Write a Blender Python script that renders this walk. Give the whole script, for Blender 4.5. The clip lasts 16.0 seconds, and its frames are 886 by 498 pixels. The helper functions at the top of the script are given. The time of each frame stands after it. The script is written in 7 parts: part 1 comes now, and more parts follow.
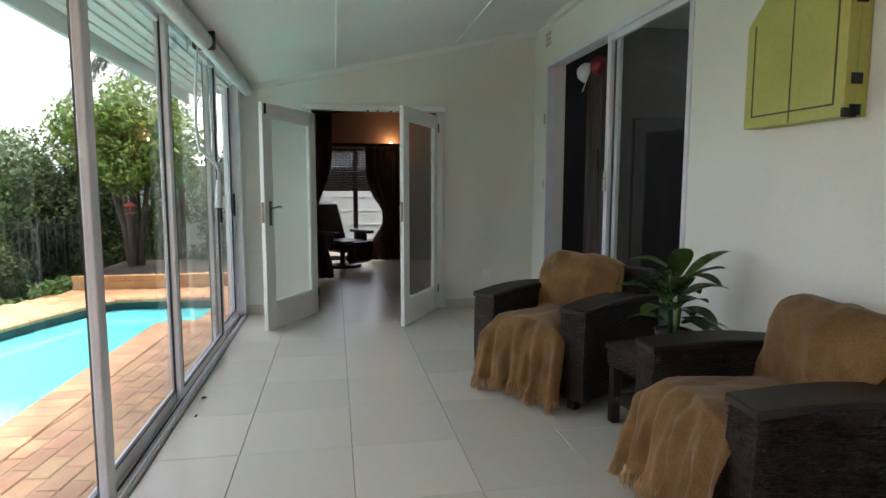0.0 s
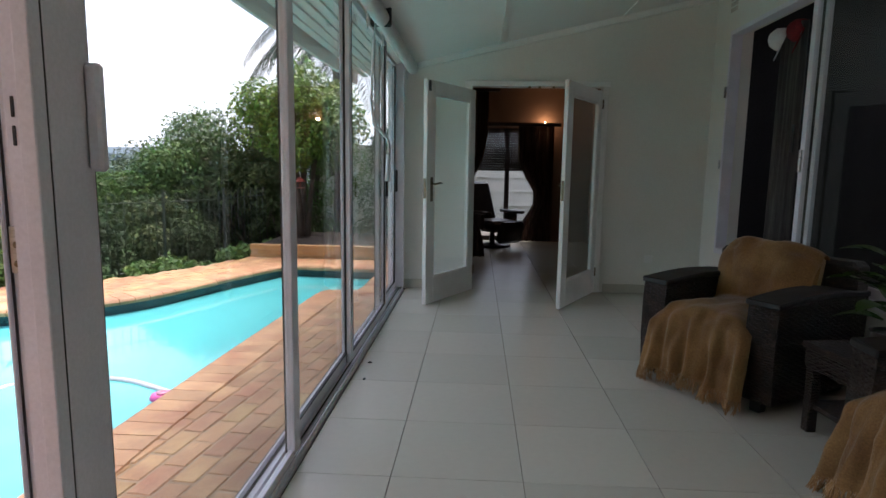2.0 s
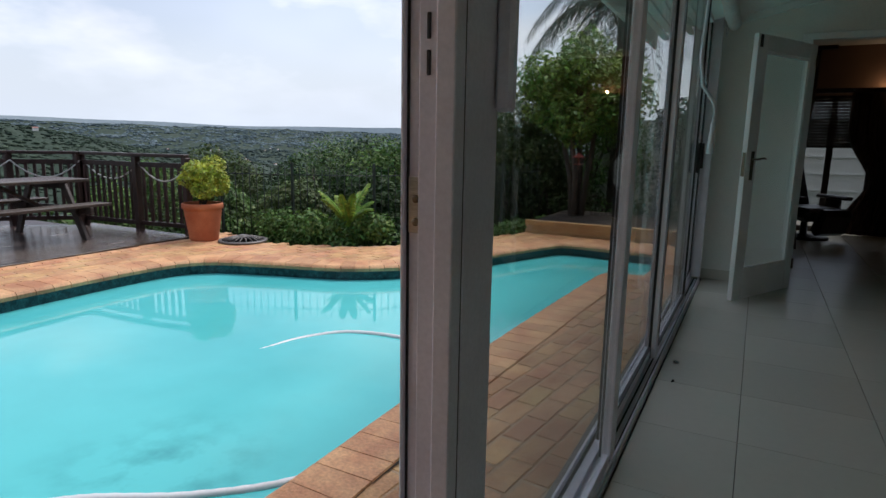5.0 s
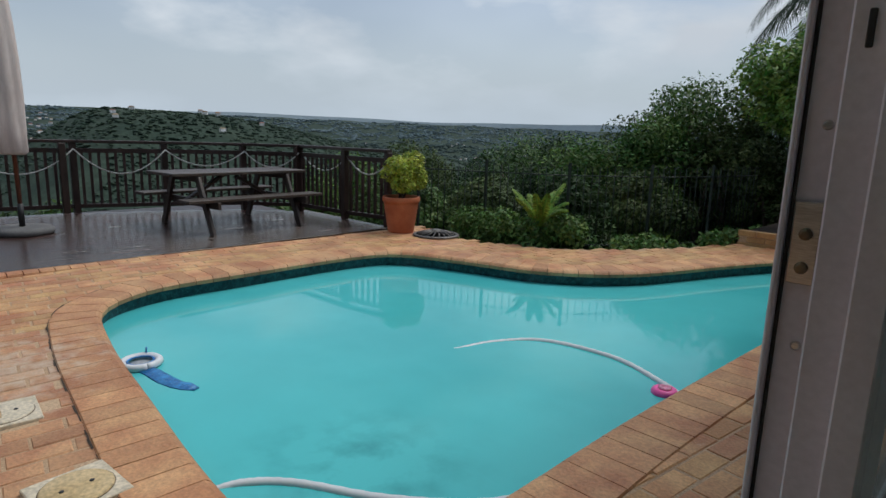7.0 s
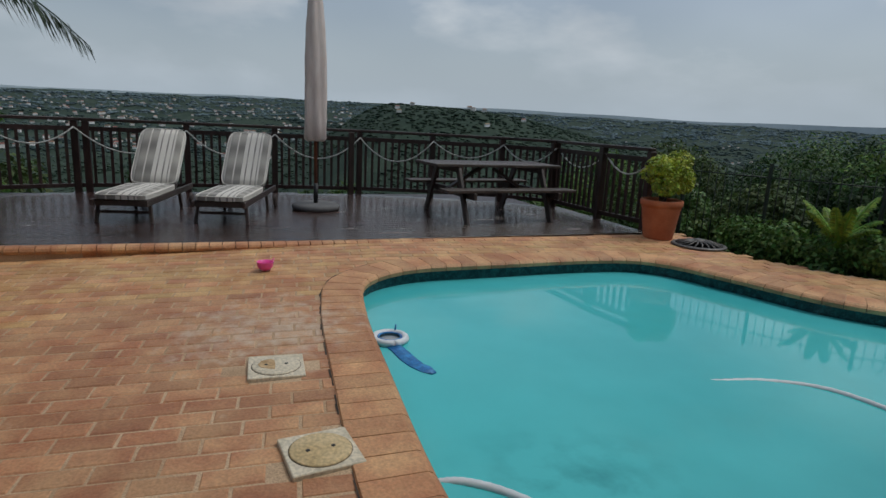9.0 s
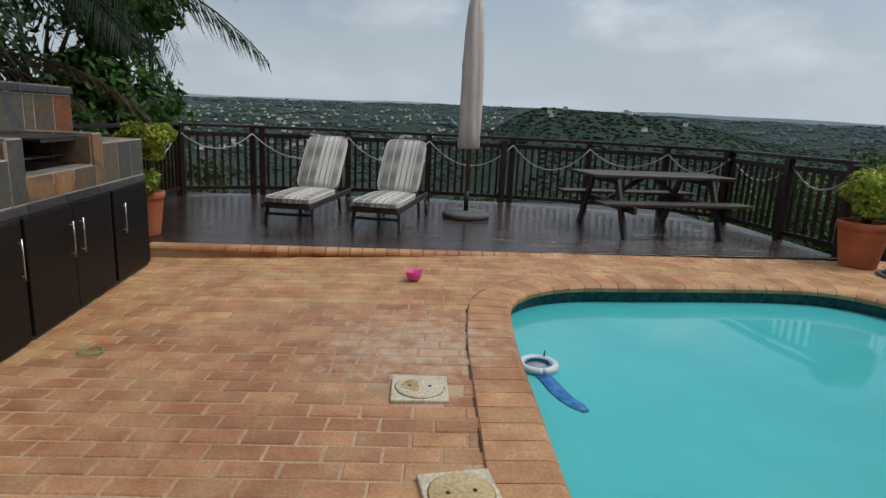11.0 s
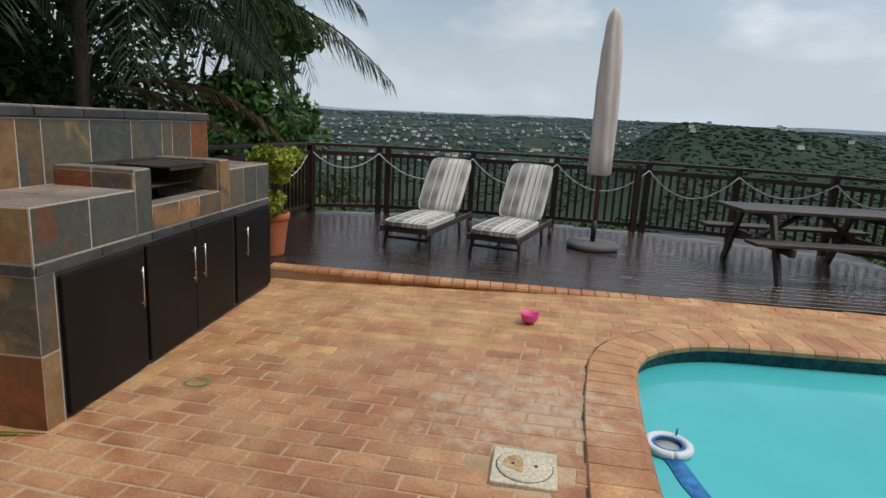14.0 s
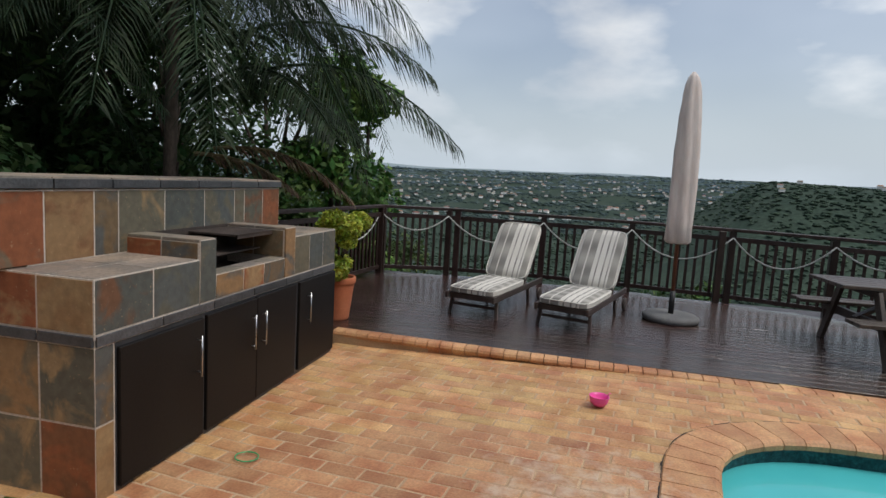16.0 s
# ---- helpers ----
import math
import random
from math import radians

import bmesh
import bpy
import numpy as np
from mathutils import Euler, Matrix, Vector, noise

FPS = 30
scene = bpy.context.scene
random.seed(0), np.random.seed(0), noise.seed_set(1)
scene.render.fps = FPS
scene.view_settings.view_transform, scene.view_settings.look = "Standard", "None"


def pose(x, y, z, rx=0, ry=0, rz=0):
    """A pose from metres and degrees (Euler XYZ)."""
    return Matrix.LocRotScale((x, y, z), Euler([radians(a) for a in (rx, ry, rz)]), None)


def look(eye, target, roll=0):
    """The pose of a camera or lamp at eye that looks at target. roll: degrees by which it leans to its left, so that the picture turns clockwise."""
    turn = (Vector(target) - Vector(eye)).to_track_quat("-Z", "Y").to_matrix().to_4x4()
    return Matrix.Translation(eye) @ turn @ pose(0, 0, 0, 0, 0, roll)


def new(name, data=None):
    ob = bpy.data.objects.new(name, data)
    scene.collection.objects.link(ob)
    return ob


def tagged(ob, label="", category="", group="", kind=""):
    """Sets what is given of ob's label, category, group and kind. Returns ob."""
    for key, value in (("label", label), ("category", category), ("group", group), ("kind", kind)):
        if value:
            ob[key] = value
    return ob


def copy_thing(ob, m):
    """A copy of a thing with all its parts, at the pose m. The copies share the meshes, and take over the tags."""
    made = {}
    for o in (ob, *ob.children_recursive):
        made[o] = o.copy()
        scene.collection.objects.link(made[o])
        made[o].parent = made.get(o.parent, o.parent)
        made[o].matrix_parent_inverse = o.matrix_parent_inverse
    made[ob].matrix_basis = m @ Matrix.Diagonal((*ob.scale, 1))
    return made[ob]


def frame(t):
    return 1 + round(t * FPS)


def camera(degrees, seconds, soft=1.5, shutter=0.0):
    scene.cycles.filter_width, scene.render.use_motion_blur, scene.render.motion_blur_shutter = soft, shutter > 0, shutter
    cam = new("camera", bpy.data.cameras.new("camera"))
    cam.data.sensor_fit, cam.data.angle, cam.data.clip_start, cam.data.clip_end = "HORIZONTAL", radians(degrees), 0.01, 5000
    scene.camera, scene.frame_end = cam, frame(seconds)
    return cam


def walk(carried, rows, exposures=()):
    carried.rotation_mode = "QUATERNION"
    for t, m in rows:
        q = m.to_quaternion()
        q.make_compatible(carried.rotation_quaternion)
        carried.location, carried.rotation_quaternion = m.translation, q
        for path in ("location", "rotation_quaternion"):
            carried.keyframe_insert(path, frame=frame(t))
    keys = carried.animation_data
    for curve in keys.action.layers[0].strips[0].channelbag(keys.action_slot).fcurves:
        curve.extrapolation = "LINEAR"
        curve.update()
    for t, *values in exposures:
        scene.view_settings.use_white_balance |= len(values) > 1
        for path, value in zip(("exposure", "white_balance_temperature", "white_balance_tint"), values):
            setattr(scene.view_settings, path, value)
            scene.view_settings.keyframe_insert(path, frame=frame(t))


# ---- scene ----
cam = camera(73.5, 16.0)
PATH = [
    (0, (0.970, -0.027, 1.329), (1.326, 1.929, 1.114), 0.1),
    (0.5, (0.946, -0.017, 1.314), (1.206, 1.953, 1.089), 0.3),
    (1, (0.907, -0.004, 1.295), (1.052, 1.976, 1.056), 0.5),
    (1.5, (0.874, 0.017, 1.296), (0.888, 2.001, 1.037), 0.7),
    (2, (0.817, 0.061, 1.282), (0.707, 2.038, 1.006), 0.9),
    (2.5, (0.768, 0.100, 1.272), (0.527, 2.063, 0.973), 1.0),
    (3, (0.718, 0.158, 1.260), (0.357, 2.099, 0.940), 1.1),
    (5.5, (0.375, 0.326, 1.215), (-0.669, 1.993, 0.850), 1.2),
    (6, (0.301, 0.351, 1.220), (-0.862, 1.935, 0.847), 1.6),
    (6.5, (0.231, 0.365, 1.218), (-1.046, 1.858, 0.843), 2.0),
    (7, (0.167, 0.385, 1.221), (-1.217, 1.778, 0.840), 1.7),
    (7.5, (0.111, 0.398, 1.222), (-1.381, 1.673, 0.836), 2.2),
    (8, (0.060, 0.447, 1.207), (-1.593, 1.499, 0.808), 2.5),
    (8.5, (0.005, 0.496, 1.186), (-1.756, 1.350, 0.776), 2.6),
    (9, (-0.027, 0.497, 1.194), (-1.848, 1.206, 0.772), 2.9),
    (11.5, (-0.361, 0.515, 1.234), (-2.311, 0.626, 0.805), 2.8),
    (12, (-0.436, 0.521, 1.240), (-2.390, 0.505, 0.812), 3.0),
    (12.5, (-0.489, 0.537, 1.265), (-2.441, 0.446, 0.840), 3.1),
    (13, (-0.532, 0.551, 1.301), (-2.482, 0.416, 0.879), 3.1),
    (13.5, (-0.598, 0.572, 1.324), (-2.549, 0.419, 0.912), 3.1),
    (14, (-0.657, 0.575, 1.352), (-2.607, 0.395, 0.942), 3.2),
    (14.5, (-0.708, 0.586, 1.371), (-2.653, 0.349, 0.972), 3.2),
    (15, (-0.755, 0.608, 1.406), (-2.696, 0.299, 1.034), 3.2),
    (15.5, (-0.805, 0.614, 1.435), (-2.744, 0.239, 1.122), 3.3),
    (16, (-0.833, 0.619, 1.444), (-2.770, 0.182, 1.207), 3.4),
]
EXPOSURES = [(0, 2.72, 6750, 20), (1.5, 2.08, 6500, 21), (3.0, 1.6, 6350, 25), (5.3, 0.42, 6200, 12), (7.0, -0.08, 6100, 7), (9.0, -0.43, 6100, 6), (11.5, -0.06, 6230, 6), (16.0, 0.12, 6300, 8)]
walk(cam, [(t, look(e, g, r)) for t, e, g, r in PATH], EXPOSURES)

# ---- world and sun: a bright hazy sky, half clouded ----
SUN_EL, SUN_AZ = 63, 14


def node(tree, kind, **sets):
    n = tree.nodes.new(kind)
    for key, value in sets.items():
        n.inputs[key].default_value = value
    return n


world = bpy.data.worlds.new("sky")
scene.world = world
world.use_nodes = True
wt = world.node_tree
wt.nodes.clear()
sky = wt.nodes.new("ShaderNodeTexSky")
sky.sky_type, sky.sun_disc = "NISHITA", False
sky.sun_elevation, sky.sun_rotation = radians(SUN_EL), radians(SUN_AZ)
sky.dust_density = 3.0
way = wt.nodes.new("ShaderNodeTexCoord")
squash = wt.nodes.new("ShaderNodeMapping")
squash.inputs["Scale"].default_value = (1.0, 1.0, 2.4)
squash.inputs["Location"].default_value = (0.35, 0.2, 0.0)
cloud = node(wt, "ShaderNodeTexNoise", Scale=3.4, Detail=6.0, Roughness=0.5)
ramp = wt.nodes.new("ShaderNodeValToRGB")
ramp.color_ramp.elements[0].position, ramp.color_ramp.elements[1].position = 0.50, 0.66
ramp.color_ramp.elements[0].color = (0.30, 0.30, 0.30, 1)
ramp.color_ramp.elements[1].color = (0.95, 0.95, 0.95, 1)
veil = node(wt, "ShaderNodeTexNoise", Scale=2.2, Detail=3.0, Roughness=0.45)
white = wt.nodes.new("ShaderNodeValToRGB")
white.color_ramp.elements[0].position, white.color_ramp.elements[1].position = 0.4, 0.7
white.color_ramp.elements[0].color = (5.6, 5.7, 5.95, 1)
white.color_ramp.elements[1].color = (8.8, 8.8, 8.8, 1)
mix = wt.nodes.new("ShaderNodeMixRGB")
height = wt.nodes.new("ShaderNodeSeparateXYZ")
low_air = wt.nodes.new("ShaderNodeMapRange")
low_air.interpolation_type = "SMOOTHSTEP"
low_air.inputs["From Min"].default_value, low_air.inputs["From Max"].default_value = 0.0, 0.22
low_air.inputs["To Min"].default_value, low_air.inputs["To Max"].default_value = 0.9, 0.0
haze = node(wt, "ShaderNodeMixRGB", Color2=(4.85, 5.38, 5.92, 1))
glow = node(wt, "ShaderNodeBackground", Strength=0.112)
out = wt.nodes.new("ShaderNodeOutputWorld")
wt.links.new(way.outputs["Generated"], squash.inputs["Vector"])
wt.links.new(way.outputs["Generated"], height.inputs["Vector"])
wt.links.new(squash.outputs["Vector"], cloud.inputs["Vector"])
wt.links.new(squash.outputs["Vector"], veil.inputs["Vector"])
wt.links.new(cloud.outputs["Fac"], ramp.inputs["Fac"])
wt.links.new(veil.outputs["Fac"], white.inputs["Fac"])
wt.links.new(ramp.outputs["Color"], mix.inputs["Fac"])
wt.links.new(sky.outputs["Color"], mix.inputs["Color1"])
wt.links.new(white.outputs["Color"], mix.inputs["Color2"])
wt.links.new(height.outputs["Z"], low_air.inputs["Value"])
wt.links.new(low_air.outputs["Result"], haze.inputs["Fac"])
wt.links.new(mix.outputs["Color"], haze.inputs["Color1"])
wt.links.new(haze.outputs["Color"], glow.inputs["Color"])
wt.links.new(glow.outputs["Background"], out.inputs["Surface"])

sun = new("sun", bpy.data.lights.new("sun", "SUN"))
sun.data.energy, sun.data.angle, sun.data.color = 1.5, radians(30), (1.0, 0.95, 0.87)
sun.matrix_world = look((0, 0, 30), (0 - 10 * math.sin(radians(SUN_AZ)), -10 * math.cos(radians(SUN_AZ)), 30 - 10 * math.tan(radians(SUN_EL))))

# ---- materials ----


def surf(name, c1, c2, rough=0.6, scale=3.0, fine=60.0, bump=0.15, metal=0.0, rnd=0.0, island=0.0, spec=0.5, grain=0.25, stretch=(1, 1, 1), rough_var=0.1, ramp_lo=0.35, ramp_hi=0.65):
    """A surface whose colour wanders between c1 and c2, with fine grain, relief, and a shift from piece to piece."""
    m = bpy.data.materials.new(name)
    m.use_nodes = True
    t = m.node_tree
    p = t.nodes["Principled BSDF"]
    p.inputs["Metallic"].default_value = metal
    p.inputs["Specular IOR Level"].default_value = spec
    geo = t.nodes.new("ShaderNodeNewGeometry")
    mp = t.nodes.new("ShaderNodeMapping")
    mp.inputs["Scale"].default_value = stretch
    t.links.new(geo.outputs["Position"], mp.inputs["Vector"])
    big = node(t, "ShaderNodeTexNoise", Scale=scale, Detail=4.0)
    small = node(t, "ShaderNodeTexNoise", Scale=fine, Detail=3.0)
    for n in (big, small):
        t.links.new(mp.outputs["Vector"], n.inputs["Vector"])
    cr = t.nodes.new("ShaderNodeValToRGB")
    cr.color_ramp.elements[0].position, cr.color_ramp.elements[1].position = ramp_lo, ramp_hi
    cr.color_ramp.elements[0].color, cr.color_ramp.elements[1].color = (*c1, 1), (*c2, 1)
    t.links.new(big.outputs["Fac"], cr.inputs["Fac"])
    last = cr.outputs["Color"]
    hsv = t.nodes.new("ShaderNodeHueSaturation")
    mr = t.nodes.new("ShaderNodeMapRange")
    mr.inputs["From Min"].default_value, mr.inputs["From Max"].default_value = 0.3, 0.7
    mr.inputs["To Min"].default_value, mr.inputs["To Max"].default_value = 1 - grain, 1 + grain
    t.links.new(small.outputs["Fac"], mr.inputs["Value"])
    value = mr.outputs["Result"]
    for amount, kind, socket in ((rnd, "ShaderNodeObjectInfo", "Random"), (island, "ShaderNodeNewGeometry", "Random Per Island")):
        if amount:
            src = t.nodes.new(kind)
            m2 = t.nodes.new("ShaderNodeMapRange")
            m2.inputs["To Min"].default_value, m2.inputs["To Max"].default_value = 1 - amount, 1 + amount
            t.links.new(src.outputs[socket], m2.inputs["Value"])
            mu = t.nodes.new("ShaderNodeMath")
            mu.operation = "MULTIPLY"
            t.links.new(value, mu.inputs[0])
            t.links.new(m2.outputs["Result"], mu.inputs[1])
            value = mu.outputs["Value"]
            m3 = t.nodes.new("ShaderNodeMapRange")
            m3.inputs["To Min"].default_value, m3.inputs["To Max"].default_value = 0.5 + amount * 0.08, 0.5 - amount * 0.08
            wob = t.nodes.new("ShaderNodeMath")
            wob.operation = "PINGPONG"
            wob.inputs[1].default_value = 0.27
            t.links.new(src.outputs[socket], wob.inputs[0])
            m3.inputs["From Max"].default_value = 0.27
            t.links.new(wob.outputs["Value"], m3.inputs["Value"])
            t.links.new(m3.outputs["Result"], hsv.inputs["Hue"])
    t.links.new(last, hsv.inputs["Color"])
    t.links.new(value, hsv.inputs["Value"])
    t.links.new(hsv.outputs["Color"], p.inputs["Base Color"])
    r = t.nodes.new("ShaderNodeMapRange")
    r.inputs["To Min"].default_value, r.inputs["To Max"].default_value = max(0.02, rough - rough_var), min(1, rough + rough_var)
    t.links.new(big.outputs["Fac"], r.inputs["Value"])
    t.links.new(r.outputs["Result"], p.inputs["Roughness"])
    if bump:
        b = node(t, "ShaderNodeBump", Strength=bump, Distance=0.01)
        t.links.new(small.outputs["Fac"], b.inputs["Height"])
        t.links.new(b.outputs["Normal"], p.inputs["Normal"])
    return m


def glass_mat(name, tint):
    m = bpy.data.materials.new(name)
    m.use_nodes = True
    t = m.node_tree
    t.nodes.clear()
    clear = node(t, "ShaderNodeBsdfTransparent", Color=(*tint, 1))
    gloss = node(t, "ShaderNodeBsdfGlossy", Roughness=0.01)
    lw = node(t, "ShaderNodeLayerWeight", Blend=0.5)
    pw = t.nodes.new("ShaderNodeMath")
    pw.operation = "POWER"
    pw.inputs[1].default_value = 4.0
    t.links.new(lw.outputs["Facing"], pw.inputs[0])
    fres = t.nodes.new("ShaderNodeMapRange")
    fres.inputs["To Min"].default_value, fres.inputs["To Max"].default_value = 0.035, 0.6
    t.links.new(pw.outputs["Value"], fres.inputs["Value"])
    mx = t.nodes.new("ShaderNodeMixShader")
    o = t.nodes.new("ShaderNodeOutputMaterial")
    t.links.new(fres.outputs["Result"], mx.inputs["Fac"])
    t.links.new(clear.outputs["BSDF"], mx.inputs[1])
    t.links.new(gloss.outputs["BSDF"], mx.inputs[2])
    t.links.new(mx.outputs["Shader"], o.inputs["Surface"])
    return m


def leaf_mat(name, c1, c2, scale=1.2, gloss=0.45):
    """Leaves: colour by clump and by leaf, with some light let through."""
    m = surf(name, c1, c2, rough=gloss, scale=scale, fine=9.0, bump=0.0, island=0.45, spec=0.35, grain=0.3)
    t = m.node_tree
    p = t.nodes["Principled BSDF"]
    back = t.nodes.new("ShaderNodeBsdfTranslucent")
    t.links.new(p.inputs["Base Color"].links[0].from_socket, back.inputs["Color"])
    mx = node(t, "ShaderNodeMixShader", Fac=0.22)
    t.links.new(p.outputs["BSDF"], mx.inputs[1])
    t.links.new(back.outputs["BSDF"], mx.inputs[2])
    t.links.new(mx.outputs["Shader"], t.nodes["Material Output"].inputs["Surface"])
    return m


WALL = surf("cream_plaster", (0.70, 0.70, 0.64), (0.76, 0.76, 0.70), rough=0.75, scale=1.2, fine=90, bump=0.08, grain=0.03)
CEIL = surf("ceiling_paint", (0.74, 0.76, 0.72), (0.8, 0.81, 0.77), rough=0.45, scale=0.8, fine=50, bump=0.03, grain=0.02)
WHITE = surf("white_gloss_paint", (0.74, 0.74, 0.70), (0.80, 0.80, 0.77), rough=0.35, scale=4, fine=80, bump=0.05, grain=0.04)
ALU = surf("white_aluminium", (0.66, 0.65, 0.70), (0.74, 0.73, 0.78), rough=0.35, scale=5, fine=120, bump=0.03, grain=0.05)
GASKET = surf("black_rubber", (0.015, 0.015, 0.015), (0.03, 0.03, 0.03), rough=0.6, bump=0.05)
STEEL = surf("brushed_steel", (0.5, 0.5, 0.5), (0.6, 0.6, 0.6), rough=0.3, metal=1.0, stretch=(1, 1, 20), bump=0.03)
BRASS = surf("dull_brass", (0.16, 0.13, 0.09), (0.24, 0.19, 0.12), rough=0.45, metal=0.9, bump=0.05)
DARKMETAL = surf("dark_iron", (0.02, 0.02, 0.022), (0.05, 0.05, 0.05), rough=0.5, metal=0.6, bump=0.1)
TILE = surf("cream_floor_tile", (0.55, 0.53, 0.45), (0.575, 0.55, 0.47), rough=0.27, scale=0.6, fine=25, bump=0.0, rnd=0.05, grain=0.015, rough_var=0.0, ramp_lo=0.1, ramp_hi=0.9)
GROUT = surf("dark_grout", (0.10, 0.09, 0.08), (0.16, 0.15, 0.13), rough=0.9)
GLASS = glass_mat("window_glass", (0.94, 0.96, 0.95))
BRICK = surf("clay_paver", (0.38, 0.175, 0.072), (0.54, 0.325, 0.15), rough=0.58, scale=4.0, fine=70, bump=0.35, rnd=0.15, island=0.15, grain=0.18)
bt = BRICK.node_tree
bgeo = bt.nodes.new("ShaderNodeNewGeometry")
bloom_at = bt.nodes.new("ShaderNodeVectorMath")
bloom_at.operation = "DISTANCE"
bloom_at.inputs[1].default_value = (-3.75, 0.78, -0.12)
bt.links.new(bgeo.outputs["Position"], bloom_at.inputs[0])
bloom_r = bt.nodes.new("ShaderNodeMapRange")
bloom_r.interpolation_type = "SMOOTHSTEP"
bloom_r.inputs["From Min"].default_value, bloom_r.inputs["From Max"].default_value = 0.15, 1.1
bloom_r.inputs["To Min"].default_value, bloom_r.inputs["To Max"].default_value = 0.30, 0.0
bt.links.new(bloom_at.outputs["Value"], bloom_r.inputs["Value"])
bloom_n = node(bt, "ShaderNodeTexNoise", Scale=9.0, Detail=5.0, Roughness=0.65)
bt.links.new(bgeo.outputs["Position"], bloom_n.inputs["Vector"])
bloom_s = bt.nodes.new("ShaderNodeMath")
bloom_s.operation = "ADD"
bt.links.new(bloom_n.outputs["Fac"], bloom_s.inputs[0])
bt.links.new(bloom_r.outputs["Result"], bloom_s.inputs[1])
bloom_f = bt.nodes.new("ShaderNodeMapRange")
bloom_f.inputs["From Min"].default_value, bloom_f.inputs["From Max"].default_value = 0.66, 0.95
bloom_f.inputs["To Max"].default_value = 0.7
bt.links.new(bloom_s.outputs["Value"], bloom_f.inputs["Value"])
bloom = node(bt, "ShaderNodeMixRGB", Color2=(0.62, 0.52, 0.40, 1))
brick_in = bt.nodes["Principled BSDF"].inputs["Base Color"]
bt.links.new(brick_in.links[0].from_socket, bloom.inputs["Color1"])
bt.links.new(bloom_f.outputs["Result"], bloom.inputs["Fac"])
bt.links.new(bloom.outputs["Color"], brick_in)
MORTAR = surf("sandy_mortar", (0.40, 0.265, 0.155), (0.54, 0.385, 0.245), rough=0.95, scale=3, fine=120, bump=0.5, grain=0.25)
DECKW = surf("wet_dark_deck", (0.030, 0.017, 0.014), (0.055, 0.032, 0.026), rough=0.22, scale=1.3, fine=30, stretch=(6, 1, 1), bump=0.18, rnd=0.25, grain=0.3, rough_var=0.14)
DARKWOOD = surf("dark_stained_wood", (0.022, 0.011, 0.009), (0.042, 0.022, 0.018), rough=0.42, scale=4, fine=45, stretch=(4, 4, 1), bump=0.2, rnd=0.2, grain=0.25)
GREYWOOD = surf("weathered_dark_wood", (0.035, 0.024, 0.020), (0.075, 0.055, 0.046), rough=0.45, scale=3, fine=50, stretch=(5, 1, 1), bump=0.25, rnd=0.2, grain=0.3)
TERRA = surf("terracotta", (0.42, 0.115, 0.045), (0.54, 0.18, 0.08), rough=0.75, scale=4, fine=80, bump=0.12, grain=0.1)
SOIL = surf("soil", (0.03, 0.022, 0.016), (0.07, 0.05, 0.035), rough=1.0, fine=40, bump=0.6)
HOUSEW = surf("outer_plaster", (0.62, 0.60, 0.54), (0.70, 0.68, 0.62), rough=0.85, scale=0.8, fine=60, bump=0.1)

# ---- helpers ----


def bx(bm, x0, y0, z0, x1, y1, z1, bevel=0.0, m=None):
    """Adds a box between two corners."""
    r = bmesh.ops.create_cube(bm, size=1.0)
    c = Matrix.Translation(((x0 + x1) / 2, (y0 + y1) / 2, (z0 + z1) / 2)) @ Matrix.Diagonal((abs(x1 - x0), abs(y1 - y0), abs(z1 - z0), 1))
    bmesh.ops.transform(bm, matrix=(m @ c) if m else c, verts=r["verts"])
    if bevel:
        edges = {e for v in r["verts"] for e in v.link_edges}
        bmesh.ops.bevel(bm, geom=list(edges), offset=bevel, segments=1, affect="EDGES", profile=0.5)
    return bm


def boxes(*rows, bevel=0.0, m=None):
    bm = bmesh.new()
    for r in rows:
        bx(bm, *r, bevel=bevel, m=m)
    return bm


def tube(bm, pts, radii, seg=8, cap=True):
    """A round tube along points, with a radius at each."""
    pts = [Vector(p) for p in pts]
    if not hasattr(radii, "__len__"):
        radii = [radii] * len(pts)
    rings = []
    up = Vector((0, 0, 1))
    for i, p in enumerate(pts):
        d = (pts[min(i + 1, len(pts) - 1)] - pts[max(i - 1, 0)]).normalized()
        a = d.cross(up if abs(d.z) < 0.95 else Vector((1, 0, 0))).normalized()
        b = d.cross(a)
        rings.append([bm.verts.new(p + (a * math.cos(2 * math.pi * k / seg) + b * math.sin(2 * math.pi * k / seg)) * radii[i]) for k in range(seg)])
    for r0, r1 in zip(rings, rings[1:]):
        for k in range(seg):
            f = bm.faces.new((r0[k], r0[(k + 1) % seg], r1[(k + 1) % seg], r1[k]))
            f.smooth = True
    if cap:
        bm.faces.new(rings[0][::-1])
        bm.faces.new(rings[-1])
    return bm


def lathe(bm, profile, seg=24, centre=(0, 0, 0)):
    """A turned body from (radius, height) pairs."""
    rings = []
    for r, z in profile:
        rings.append([bm.verts.new((centre[0] + r * math.cos(2 * math.pi * k / seg), centre[1] + r * math.sin(2 * math.pi * k / seg), centre[2] + z)) for k in range(seg)])
    for r0, r1 in zip(rings, rings[1:]):
        for k in range(seg):
            f = bm.faces.new((r0[k], r0[(k + 1) % seg], r1[(k + 1) % seg], r1[k]))
            f.smooth = True
    bm.faces.new(rings[0][::-1])
    bm.faces.new(rings[-1])
    return bm


def mesh_of(name, bm, material):
    bmesh.ops.recalc_face_normals(bm, faces=bm.faces)
    me = bpy.data.meshes.new(name)
    bm.to_mesh(me)
    bm.free()
    me.materials.append(material)
    return me


